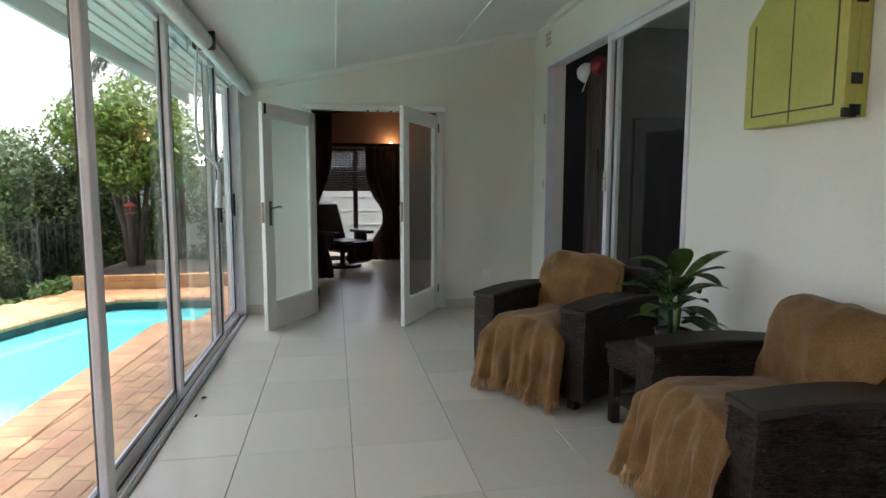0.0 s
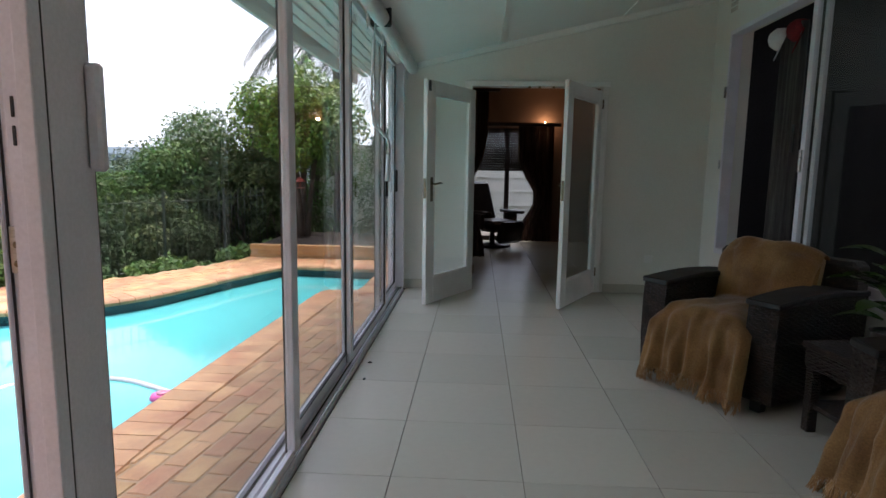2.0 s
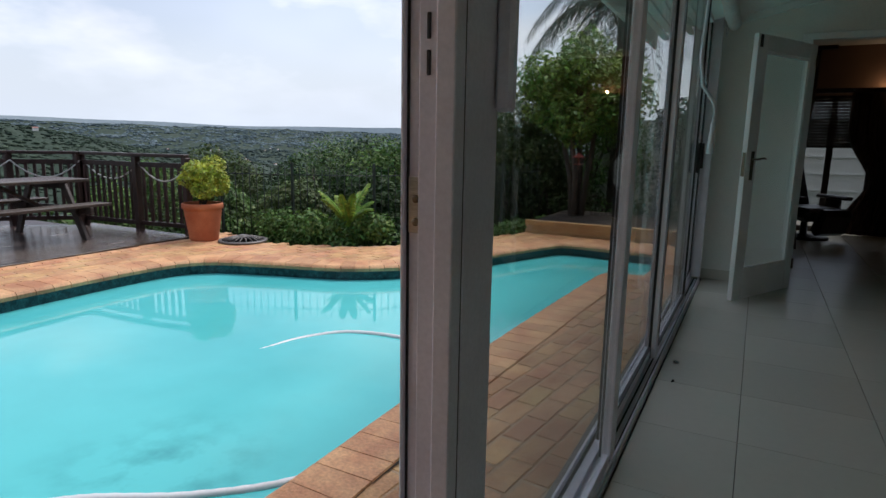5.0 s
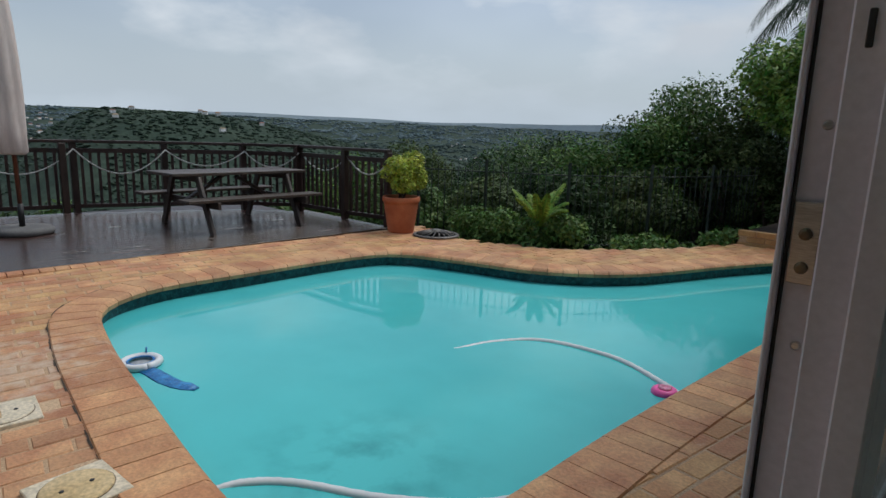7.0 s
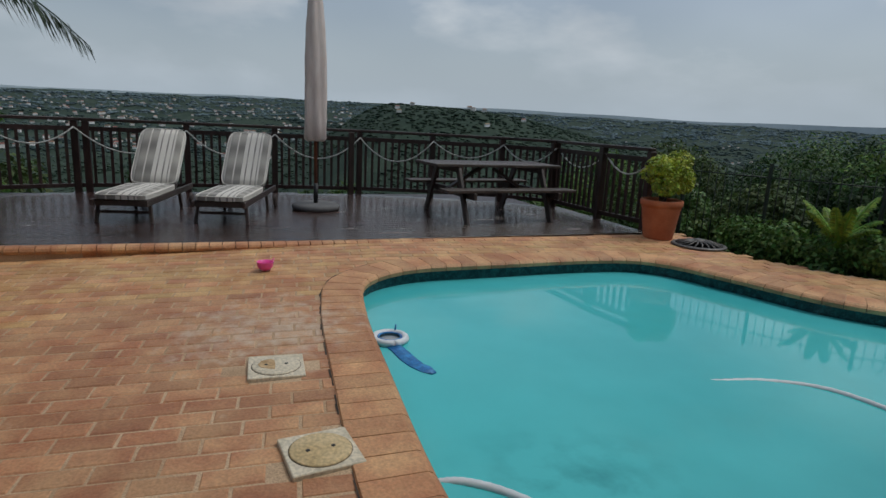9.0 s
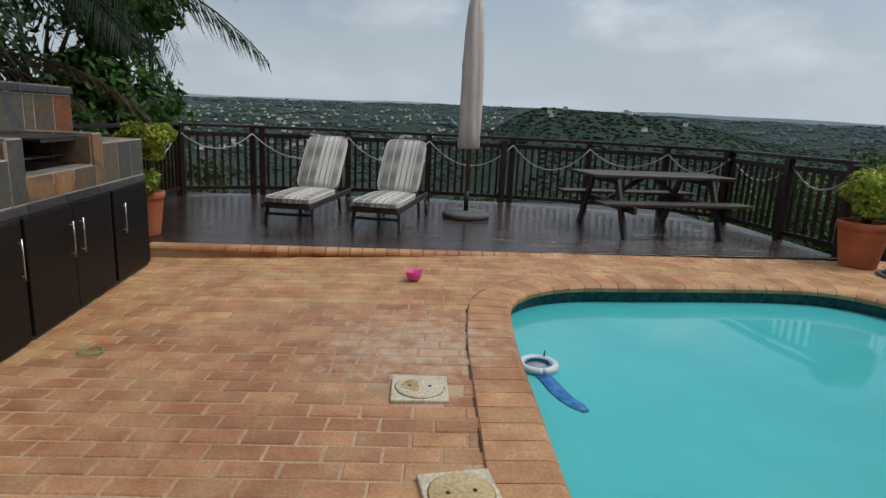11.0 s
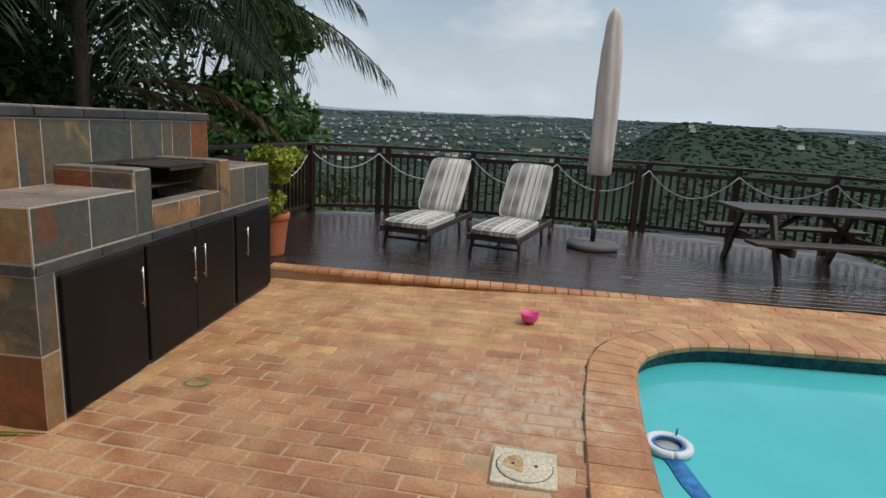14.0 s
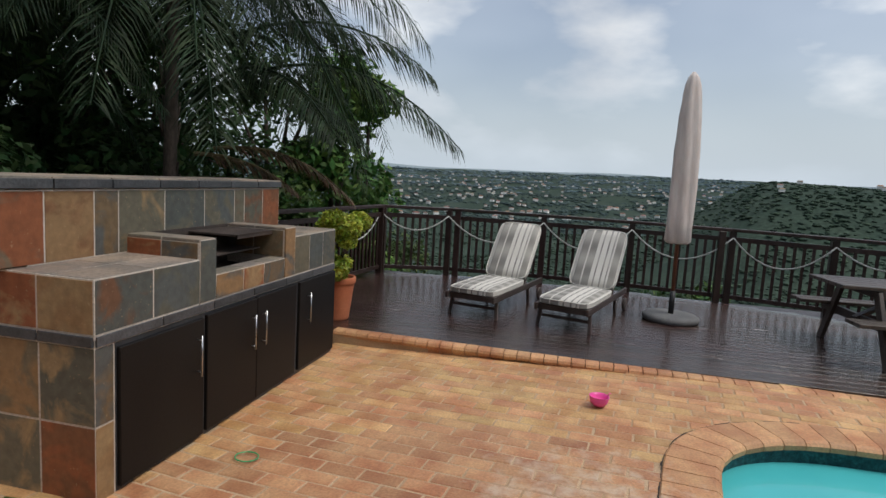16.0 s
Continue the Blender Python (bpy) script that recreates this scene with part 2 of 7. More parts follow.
def part(name, bm, material, parent, label=""):
    ob = new(name, mesh_of(name, bm, material))
    ob.parent = parent
    if label:
        ob["label"] = label
    return ob


def thing(name, label, category, m=None, group="", kind=""):
    ob = new(name)
    ob.empty_display_size = 0.1
    if m is not None:
        ob.matrix_world = m
    return tagged(ob, label, category, group, kind)


def solid(name, bm, material, label="", category="", group="", kind=""):
    return tagged(new(name, mesh_of(name, bm, material)), label, category, group, kind)


def raw(name, verts, faces, material, parent=None, smooth=False):
    """A mesh from numpy arrays of corners and equal-sided faces."""
    me = bpy.data.meshes.new(name)
    n = faces.shape[1]
    me.vertices.add(len(verts))
    me.vertices.foreach_set("co", np.ascontiguousarray(verts, dtype=np.float32).ravel())
    me.loops.add(faces.size)
    me.loops.foreach_set("vertex_index", np.ascontiguousarray(faces, dtype=np.int32).ravel())
    me.polygons.add(len(faces))
    me.polygons.foreach_set("loop_start", np.arange(0, faces.size, n, dtype=np.int32))
    if smooth:
        me.polygons.foreach_set("use_smooth", np.ones(len(faces), dtype=bool))
    me.update(calc_edges=True)
    me.materials.append(material)
    ob = new(name, me)
    ob.parent = parent
    return ob


def leaves(rng, centres, radii, count, size, flat=0.5, slim=0.45, hang=0.0):
    """Rhombic leaves on the shells of clumps: corners and faces."""
    centres, radii = np.asarray(centres, float), np.asarray(radii, float)
    pick = rng.choice(len(centres), count, p=radii ** 2 / (radii ** 2).sum())
    d = rng.normal(size=(count, 3))
    d /= np.linalg.norm(d, axis=1)[:, None]
    r = radii[pick] * rng.uniform(0.55, 1.05, count) ** 0.6
    pos = centres[pick] + d * r[:, None] * np.array([1, 1, 0.85])
    nor = d * flat + rng.normal(size=(count, 3)) * 0.5 + np.array([0, 0, 0.5])
    nor /= np.linalg.norm(nor, axis=1)[:, None]
    tip = rng.normal(size=(count, 3)) + d * 0.6 - np.array([0, 0, hang])
    tip -= (tip * nor).sum(1)[:, None] * nor
    tip /= np.linalg.norm(tip, axis=1)[:, None]
    side = np.cross(nor, tip)
    s = size * rng.uniform(0.6, 1.35, count)[:, None]
    v = np.stack([pos - tip * s * 0.5, pos + side * s * slim * 0.5 - nor * s * 0.06, pos + tip * s * 0.5 - nor * s * 0.12, pos - side * s * slim * 0.5 - nor * s * 0.06], 1).reshape(-1, 3)
    f = np.arange(count * 4).reshape(-1, 4)
    return v, f

# ---- the sunroom ----
X1, Y0, Y1 = 3.12, -2.6, 6.25      # inner faces: right wall, near wall, end wall
TILE_S = 0.55


def ceil_z(x):
    return 2.27 + 0.225 * x


floor = tagged(solid("floor", boxes((-0.1, Y0 - 0.2, -0.18, X1 + 0.2, 12.0, -0.008)), GROUT), "cream ceramic tiled floor of the sunroom", "floor", kind="structure")

# end wall with the double door's opening
OX0, OX1, OZ = 0.73, 2.07, 2.09
wall_end = solid("wall_end", boxes((0.02, Y1, -0.02, OX0 - 0.04, Y1 + 0.2, 3.1), (OX1 + 0.04, Y1, -0.02, X1 + 0.2, Y1 + 0.2, 3.1), (OX0 - 0.04, Y1, OZ + 0.04, OX1 + 0.04, Y1 + 0.2, 3.1)), WALL, "cream plastered end wall with a double doorway", "wall", kind="structure")
# right wall with the sliding window's opening
WY0, WY1, WZ0, WZ1 = 3.34, 5.88, 0.5, 2.55
wall_right = solid("wall_right", boxes((X1, Y0 - 0.2, -0.02, X1 + 0.2, WY0, 3.12), (X1, WY1, -0.02, X1 + 0.2, Y1, 3.12), (X1, WY0, -0.02, X1 + 0.2, WY1, WZ0), (X1, WY0, WZ1, X1 + 0.2, WY1, 3.12)), WALL, "cream plastered inner house wall", "wall", kind="structure")
wall_near = solid("wall_near", boxes((-0.06, Y0 - 0.2, -0.02, X1, Y0, 3.1)), WALL, "cream plastered wall behind the walker", "wall", kind="structure")
beam = solid("wall_beam", boxes((-0.09, Y0, 2.36, 0.09, Y1 + 0.2, 2.75)), WALL, "plastered beam above the glass doors", "wall", kind="structure")
stub = solid("wall_corner", boxes((-0.09, 6.1, -0.02, 0.02, Y1 + 0.2, 2.36)), WALL, "short plastered wall beside the glass doors", "wall", kind="structure")

bm = bmesh.new()
v = [bm.verts.new(p) for p in ((0.0, Y0, ceil_z(0)), (X1, Y0, ceil_z(X1)), (X1, Y1, ceil_z(X1)), (0.0, Y1, ceil_z(0)))]
w = [bm.verts.new((p.co.x, p.co.y, p.co.z + 0.05)) for p in v]
bm.faces.new(v), bm.faces.new(w[::-1])
for i in range(4):
    bm.faces.new((v[i], v[(i + 1) % 4], w[(i + 1) % 4], w[i]))
tilt = math.atan(0.225)
for x in (1.02, 2.22):
    bx(bm, -0.022, Y0, -0.012, 0.022, Y1, 0.004, m=Matrix.Translation((x, 0, ceil_z(x))) @ Matrix.Rotation(-tilt, 4, "Y"))
ceiling = solid("ceiling", bm, CEIL, "white sloping boarded ceiling with cover strips", "ceiling", kind="structure")
# cove along the end wall and the right wall
bm = bmesh.new()
bx(bm, 0.0, -0.055, -0.055, 3.2, 0.0, 0.0, m=Matrix.Translation((0, Y1, ceil_z(0))) @ Matrix.Rotation(-tilt, 4, "Y"))
cornice = solid("trim_cornice", bm, CEIL, "white cove along the ceiling's edge", "cornice", kind="structure")
bmesh_cut = boxes((X1 - 0.05, Y0, ceil_z(X1) - 0.06, X1, Y1 - 0.06, ceil_z(X1) - 0.012))
cornice2 = solid("trim_cornice", bmesh_cut, CEIL, "white cove along the ceiling's edge", "cornice", kind="structure")
skirt = solid("baseboard", boxes((2.15, Y1 - 0.012, 0, X1, Y1, 0.09), (0.02, Y1 - 0.012, 0, 0.6, Y1, 0.09), (X1 - 0.012, Y0, 0, X1, Y1 - 0.012, 0.09)), TILE, "cream tile skirting along the walls", "baseboard", kind="structure")
roof = solid("roof", boxes((-0.15, Y0 - 0.2, 3.12, X1 + 2.2, 12.0, 3.2), (-0.1, 6.45, 2.6, 0.0, 12.0, 3.12)), HOUSEW, "roof slab over the house", "roof", kind="structure")

# slatted eave outside the glass
eave = thing("eave", "white slatted eave outside the glass doors", "eave", kind="structure")
for i in range(6):
    x = -0.14 - 0.085 * i
    part("slat", boxes((x - 0.034, Y0, 2.40 - 0.012 * i, x + 0.034, 7.4, 2.418 - 0.012 * i)), WHITE, eave)
part("fascia", boxes((-0.69, Y0, 2.25, -0.66, 7.4, 2.42)), WHITE, eave)
part("soffit_board", boxes((-0.69, Y0, 2.46, -0.09, 7.4, 2.49)), WHITE, eave)


def glass_panel(name, x, y0, y1, z0=0.045, z1=2.30, stile=0.06, near=0.06, label="white aluminium framed sliding glass door panel", handle=False):
    """One framed pane standing along y."""
    t = 0.036
    ob = thing(name, label, "glass door", kind="structure")
    part("stile", boxes((x - t / 2, y0, z0, x + t / 2, y0 + near, z1), bevel=0.004), ALU, ob)
    part("stile", boxes((x - t / 2, y1 - stile, z0, x + t / 2, y1, z1), bevel=0.004), ALU, ob)
    part("rail", boxes((x - t / 2, y0 + near, z0, x + t / 2, y1 - stile, z0 + 0.055), bevel=0.003), ALU, ob)
    part("rail", boxes((x - t / 2, y0 + near, z1 - 0.06, x + t / 2, y1 - stile, z1), bevel=0.003), ALU, ob)
    part("pane", boxes((x - 0.003, y0 + near, z0 + 0.055, x + 0.003, y1 - stile, z1 - 0.06)), GLASS, ob)
    g = 0.006
    part("gasket", boxes((x + 0.004, y0 + near, z0 + 0.055, x + 0.02, y0 + near + g, z1 - 0.06), (x + 0.004, y1 - stile - g, z0 + 0.055, x + 0.02, y1 - stile, z1 - 0.06), (x + 0.004, y0 + near, z0 + 0.055, x + 0.02, y1 - stile, z0 + 0.063)), GASKET, ob)
    # one black strip stands for the pane's gasket and the shadow beside it
    part("gasket_shadow", boxes((x - 0.019, y0 - 0.004, z0, x - 0.010, y0 + 0.02, z1)), GASKET, ob, "black strip for the gasket line and its shadow")
    if handle:
        part("handle", boxes((x + t / 2, y1 - 0.045, 1.02, x + t / 2 + 0.02, y1 - 0.02, 1.24), bevel=0.005), GASKET, ob)
        part("lock", lathe(bmesh.new(), ((0.012, 0), (0.014, 0.006), (0.006, 0.012)), 12, (0, 0, 0)), STEEL, ob).matrix_world = pose(x + t / 2, y1 - 0.033, 0.9, 0, 90, 0)
    return ob


XI, XO = 0.03, -0.022
glass_panel("door_1", 0.0, 2.56, 3.72)
glass_panel("door_2", XI, 3.64, 5.08, handle=True)
glass_panel("door_3", XO, 5.0, 6.06, handle=True)
glass_panel("door_4", XO, -2.5, -0.62)
glass_panel("door_5", XI, -2.5, -0.75)
frame_ob = thing("door_frame", "white aluminium track and head frame of the sliding glass doors", "door frame", kind="structure")
part("sill_track", boxes((-0.065, -2.6, -0.02, 0.075, 6.1, 0.012), (-0.06, -2.6, 0.012, -0.05, 6.1, 0.04), (-0.004, -2.6, 0.012, 0.006, 6.1, 0.04), (0.06, -2.6, 0.012, 0.07, 6.1, 0.032), bevel=0.002), ALU, frame_ob)
# narrow dark strips laid along the sill between its ribs
part("track_groove", boxes((-0.049, -2.6, 0.012, -0.038, 6.1, 0.016), (0.021, -2.6, 0.012, 0.029, 6.1, 0.016), (0.049, -2.6, 0.012, 0.059, 6.1, 0.016)), surf("dark_track", (0.02, 0.02, 0.02), (0.05, 0.05, 0.05), rough=0.7), frame_ob)
part("head", boxes((-0.065, -2.6, 2.30, 0.075, 6.1, 2.36), bevel=0.004), ALU, frame_ob)
part("jamb", boxes((-0.065, 6.06, 0.04, 0.075, 6.1, 2.30), bevel=0.003), ALU, frame_ob)
part("jamb", boxes((-0.065, -2.6, 0.04, 0.075, -2.56, 2.30), bevel=0.003), ALU, frame_ob)

# the open sliding panel: a deep stile with lock plate, slots and grip
opened = thing("door_6", "open sliding glass door panel with a steel lock plate", "glass door", kind="structure")
part("stile", boxes((-0.013, 1.045, 0.045, -0.007, 1.165, 2.30), (-0.007, 1.056, 0.045, 0.028, 1.165, 2.30), (0.028, 1.026, 0.045, 0.062, 1.165, 2.30), (0.062, 1.012, 0.045, 0.091, 1.043, 2.30), (0.062, 1.043, 0.045, 0.087, 1.048, 2.30), (0.062, 1.048, 0.045, 0.091, 1.142, 2.30), (0.062, 1.142, 0.045, 0.088, 1.165, 2.30), bevel=0.002), ALU, opened)
part("stile", boxes((0.03, 2.42, 0.045, 0.066, 2.5, 2.30), bevel=0.004), ALU, opened)
part("rail", boxes((0.035, 1.165, 0.03, 0.061, 2.42, 0.068), bevel=0.003), ALU, opened)
part("rail", boxes((0.03, 1.165, 2.24, 0.066, 2.42, 2.30), bevel=0.003), ALU, opened)
part("pane", boxes((0.045, 1.165, 0.068, 0.051, 2.42, 2.24)), GLASS, opened)
part("gasket", boxes((0.0875, 1.0435, 0.045, 0.0895, 1.0475, 2.3), (0.06, 1.165, 0.12, 0.084, 1.172, 2.24), (-0.0065, 1.053, 0.045, -0.003, 1.0555, 2.3)), GASKET, opened)
# dark line left of the stile: gasket and shadow drawn as one black strip
part("gasket_shadow", boxes((0.021, 2.425, 0.045, 0.0295, 2.49, 2.30)), GASKET, opened, "black strip for the gasket line and its shadow")
plate = part("lock_plate", boxes((-0.001, 1.049, 1.083, 0.024, 1.0555, 1.166), bevel=0.001), STEEL, opened, "worn steel lock plate")
for z in (1.134, 1.100):
    part("screw", lathe(bmesh.new(), ((0.0062, 0), (0.0062, 0.002), (0.003, 0.003)), 12), BRASS, plate).matrix_world = pose(0.012, 1.049, z, 90, 0, 0)
part("keyway", boxes((0.025, 1.046, 1.09, 0.0275, 1.0555, 1.155)), GASKET, opened, "dark lock slit")
for z in (1.24, 1.018):
    part("screw", lathe(bmesh.new(), ((0.005, 0), (0.005, 0.002), (0.003, 0.003)), 12), STEEL, opened).matrix_world = pose(0.016, 1.056, z, 90, 0, 0)
part("slot", boxes((0.041, 1.0235, 1.305, 0.047, 1.0265, 1.338), (0.041, 1.0235, 1.352, 0.047, 1.0265, 1.386), bevel=0.001), GASKET, opened, "black lock slots")
part("grip", boxes((0.091, 1.14, 1.262, 0.119, 1.165, 1.46), bevel=0.006), ALU, opened, "white pull grip")

# French doors
def french_leaf(name, hinge, free, hand):
    d = Vector((free[0] - hinge[0], free[1] - hinge[1], 0))
    n = d.length
    m = Matrix.Translation((hinge[0], hinge[1], 0.012)) @ Matrix.Rotation(math.atan2(d.y, d.x), 4, "Z")
    ob = thing(name, "open white-painted timber door leaf with a glass pane", "door", m, kind="structure")
    h, t = 2.03, 0.02
    a, b, lo, hi = 0.11, n - 0.13, 0.24, h - 0.12
    for row in ((0, -t, 0, a, t, h), (b, -t, 0, n, t, h)):
        part("stile", boxes(row, bevel=0.004), WHITE, ob)
    for row in ((a, -t, 0, b, t, lo), (a, -t, hi, b, t, h)):
        part("rail", boxes(row, bevel=0.004), WHITE, ob)
    e = 0.014
    part("bead", boxes((a, -t + 0.006, lo, a + e, t - 0.006, hi), (b - e, -t + 0.006, lo, b, t - 0.006, hi), (a, -t + 0.006, lo, b, t - 0.006, lo + e), (a, -t + 0.006, hi - e, b, t - 0.006, hi)), WHITE, ob)
    part("pane", boxes((a + e, -0.004, lo + e, b - e, 0.004, hi - e)), GLASS, ob, "clear glass pane")
    lock = part("lock_plate", boxes((n - 0.10, hand * t, 0.95, n - 0.06, hand * (t + 0.005), 1.17), bevel=0.001), BRASS, ob, "dull brass plate")
    bm = bmesh.new()
    s = hand
    tube(bm, [(n - 0.08, s * t, 1.11), (n - 0.08, s * (t + 0.05), 1.11), (n - 0.10, s * (t + 0.055), 1.115), (n - 0.15, s * (t + 0.05), 1.12), (n - 0.19, s * (t + 0.05), 1.112)], [0.009, 0.008, 0.008, 0.007, 0.005], 8)
    part("door_handle", bm, BRASS, lock)
    part("latch", boxes((n, -0.012, 0.98, n + 0.004, 0.012, 1.16)), BRASS, ob)
    part("bolt", boxes((n - 0.05, hand * t, 1.93, n - 0.02, hand * (t + 0.01), 2.02), bevel=0.003), GASKET, ob, "black flush bolt")
    for z in (0.17, 1.86):
        part("hinge", boxes((-0.012, -0.03, z, 0.012, 0.03, z + 0.09), bevel=0.003), BRASS, ob)
    return ob


french_leaf("door_7", (0.77, 6.2), (0.346, 5.41), 1)
french_leaf("door_8", (2.03, 6.2), (1.574, 5.39), -1)
dframe = thing("door_frame", "white-painted timber frame of the double doorway", "door frame", kind="structure")
part("jamb", boxes((OX0 - 0.04, Y1 - 0.02, 0, OX0 + 0.02, Y1 + 0.1, OZ), bevel=0.004), WHITE, dframe)
part("jamb", boxes((OX1 - 0.02, Y1 - 0.02, 0, OX1 + 0.04, Y1 + 0.1, OZ), bevel=0.004), WHITE, dframe)
part("head", boxes((OX0 - 0.06, Y1 - 0.03, OZ, OX1 + 0.06, Y1 + 0.1, OZ + 0.055), bevel=0.004), WHITE, dframe)
bm = bmesh.new()
for x in (1.32, 1.42, 1.56):
    bx(bm, x - 0.012, Y1 - 0.032, OZ - 0.016, x + 0.012, Y1 + 0.0, OZ + 0.001)
part("catch", bm, BRASS, dframe)

# sliding window in the right wall, half open to a dark room
win = thing("window_1", "white aluminium sliding window with one dark pane, half open", "window", kind="structure")
xw = X1 + 0.02
part("window_frame", boxes((xw - 0.03, WY0, WZ0, xw + 0.07, WY0 + 0.04, WZ1), (xw - 0.03, WY1 - 0.04, WZ0, xw + 0.07, WY1, WZ1), (xw - 0.03, WY0 + 0.04, WZ1 - 0.04, xw + 0.07, WY1 - 0.04, WZ1), (xw - 0.03, WY0 + 0.04, WZ0, xw + 0.07, WY1 - 0.04, WZ0 + 0.05), bevel=0.003), ALU, win)
ym = 4.55
sash = part("sash", boxes((xw + 0.0, WY0 + 0.04, WZ0 + 0.05, xw + 0.035, WY0 + 0.09, WZ1 - 0.04), (xw, ym - 0.06, WZ0 + 0.05, xw + 0.035, ym, WZ1 - 0.04), (xw, WY0 + 0.09, WZ1 - 0.09, xw + 0.035, ym - 0.06, WZ1 - 0.04), (xw, WY0 + 0.09, WZ0 + 0.05, xw + 0.035, ym - 0.06, WZ0 + 0.11), bevel=0.003), ALU, win)
part("pane", boxes((xw + 0.015, WY0 + 0.09, WZ0 + 0.11, xw + 0.021, ym - 0.06, WZ1 - 0.09)), GLASS, sash)
part("handle", boxes((xw - 0.02, ym - 0.045, 1.28, xw, ym - 0.02, 1.44), bevel=0.004), STEEL, sash)
part("sash", boxes((xw + 0.04, 4.42, WZ0 + 0.05, xw + 0.07, 4.47, WZ1 - 0.04), bevel=0.003), ALU, win)
part("catch", boxes((xw - 0.055, ym + 0.0, 1.42, xw - 0.045, ym + 0.03, 1.62), bevel=0.002), GASKET, win)
part("lock", boxes((xw - 0.054, WY1 - 0.03, 1.95, xw - 0.04, WY1 - 0.012, 2.05), (xw - 0.054, WY1 - 0.028, 1.3, xw - 0.044, WY1 - 0.012, 1.38)), STEEL, win)

# dark room behind the window, and the lounge behind the double door
BROWN = surf("brown_paint", (0.17, 0.10, 0.07), (0.22, 0.13, 0.09), rough=0.7, scale=1.0, bump=0.08, grain=0.05)
# the near-black base colour puts the unlit room's darkness into its walls
DARKROOM = surf("shade_dark_wall", (0.014, 0.014, 0.014), (0.026, 0.024, 0.023), rough=0.8)
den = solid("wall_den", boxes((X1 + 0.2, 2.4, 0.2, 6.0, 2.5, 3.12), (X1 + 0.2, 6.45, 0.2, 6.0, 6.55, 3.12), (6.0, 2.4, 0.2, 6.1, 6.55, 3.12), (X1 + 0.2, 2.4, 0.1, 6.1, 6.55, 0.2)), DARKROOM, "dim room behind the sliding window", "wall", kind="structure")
LX0, LX1, LY = 0.06, 2.75, 10.5
WXA, WXB, WZA, WZB = 0.35, 1.85, 0.05, 1.95
lounge = solid("wall_lounge", boxes((LX0 - 0.1, 6.45, 0, LX0, LY, 2.62), (LX1, 6.45, 0, LX1 + 0.1, LY, 2.62), (LX0 - 0.1, LY, 0, WXA, LY + 0.15, 2.62), (WXB, LY, 0, LX1 + 0.1, LY + 0.15, 2.62), (WXA, LY, WZB, WXB, LY + 0.15, 2.62), (LX0, 6.451, 0, OX0 - 0.05, 6.46, 2.62), (OX1 + 0.05, 6.451, 0, LX1, 6.46, 2.62)), BROWN, "brown-painted lounge walls", "wall", kind="structure")
ceil2 = solid("ceiling_lounge", boxes((LX0 - 0.1, 6.45, 2.62, LX1 + 0.1, LY + 0.15, 2.68)), CEIL, "white lounge ceiling", "ceiling", kind="structure")
lw = thing("window_2", "white framed glazed patio door of the lounge", "window", kind="structure")
part("window_frame", boxes((WXA, LY + 0.04, WZA, WXA + 0.05, LY + 0.1, WZB), (WXB - 0.05, LY + 0.04, WZA, WXB, LY + 0.1, WZB), (1.29, LY + 0.04, WZA, 1.37, LY + 0.1, WZB), (WXA, LY + 0.04, WZB - 0.05, WXB, LY + 0.1, WZB), (WXA, LY + 0.04, WZA - 0.05, WXB, LY + 0.1, WZA + 0.03)), GREYWOOD, lw)
part("pane", boxes((WXA + 0.05, LY + 0.066, WZA + 0.03, WXB - 0.05, LY + 0.072, WZB - 0.05)), GLASS, lw)
yard = solid("wall_yard", boxes((-3.0, 14.2, -0.2, 6.0, 14.4, 1.75)), HOUSEW, "pale boundary wall of the back yard", "wall", kind="structure")
for k in range(5):
    o = solid("trim_yard", boxes((-3.0, 14.17, 0.05 + 0.33 * k, 6.0, 14.2, 0.07 + 0.33 * k)), WALL, "grooved course of the boundary wall", "wall", kind="structure")

# ---- pool ----
POOL = [(-1.05, 1.75), (-1.03, 2.9), (-0.97, 4.4), (-0.90, 5.8), (-0.86, 6.35), (-0.80, 6.44), (-0.55, 6.48), (-0.46, 6.56), (-0.44, 7.2), (-0.45, 7.82), (-0.54, 7.92), (-1.2, 7.96), (-1.62, 7.98), (-1.82, 7.88), (-2.15, 7.15), (-2.62, 5.95), (-3.25, 5.3), (-4.1, 5.0), (-4.75, 4.72), (-4.98, 4.2), (-4.98, 2.9), (-4.93, 2.1), (-4.6, 1.60), (-3.9, 1.42), (-2.9, 1.31), (-1.75, 1.22), (-1.2, 1.32)]
WATER_Z = -0.25


def smooth_loop(pts, step=0.05):
    """A rounded closed line through control points, in even steps."""
    n, fine = len(pts), []
    P = [Vector((*p, 0)) for p in pts]
    for i in range(n):
        a, b, c, d = P[i - 1], P[i], P[(i + 1) % n], P[(i + 2) % n]
        for k in range(24):
            t = k / 24
            fine.append(0.5 * ((2 * b) + (c - a) * t + (2 * a - 5 * b + 4 * c - d) * t * t + (3 * b - a - 3 * c + d) * t ** 3))
    L = [0.0]
    for p, q in zip(fine, fine[1:] + fine[:1]):
        L.append(L[-1] + (q - p).length)
    count = round(L[-1] / step)
    outp, j = [], 0
    for k in range(count):
        s = L[-1] * k / count
        while L[j + 1] < s:
            j += 1
        f = (s - L[j]) / (L[j + 1] - L[j])
        outp.append(fine[j].lerp(fine[(j + 1) % len(fine)], f))
    return outp


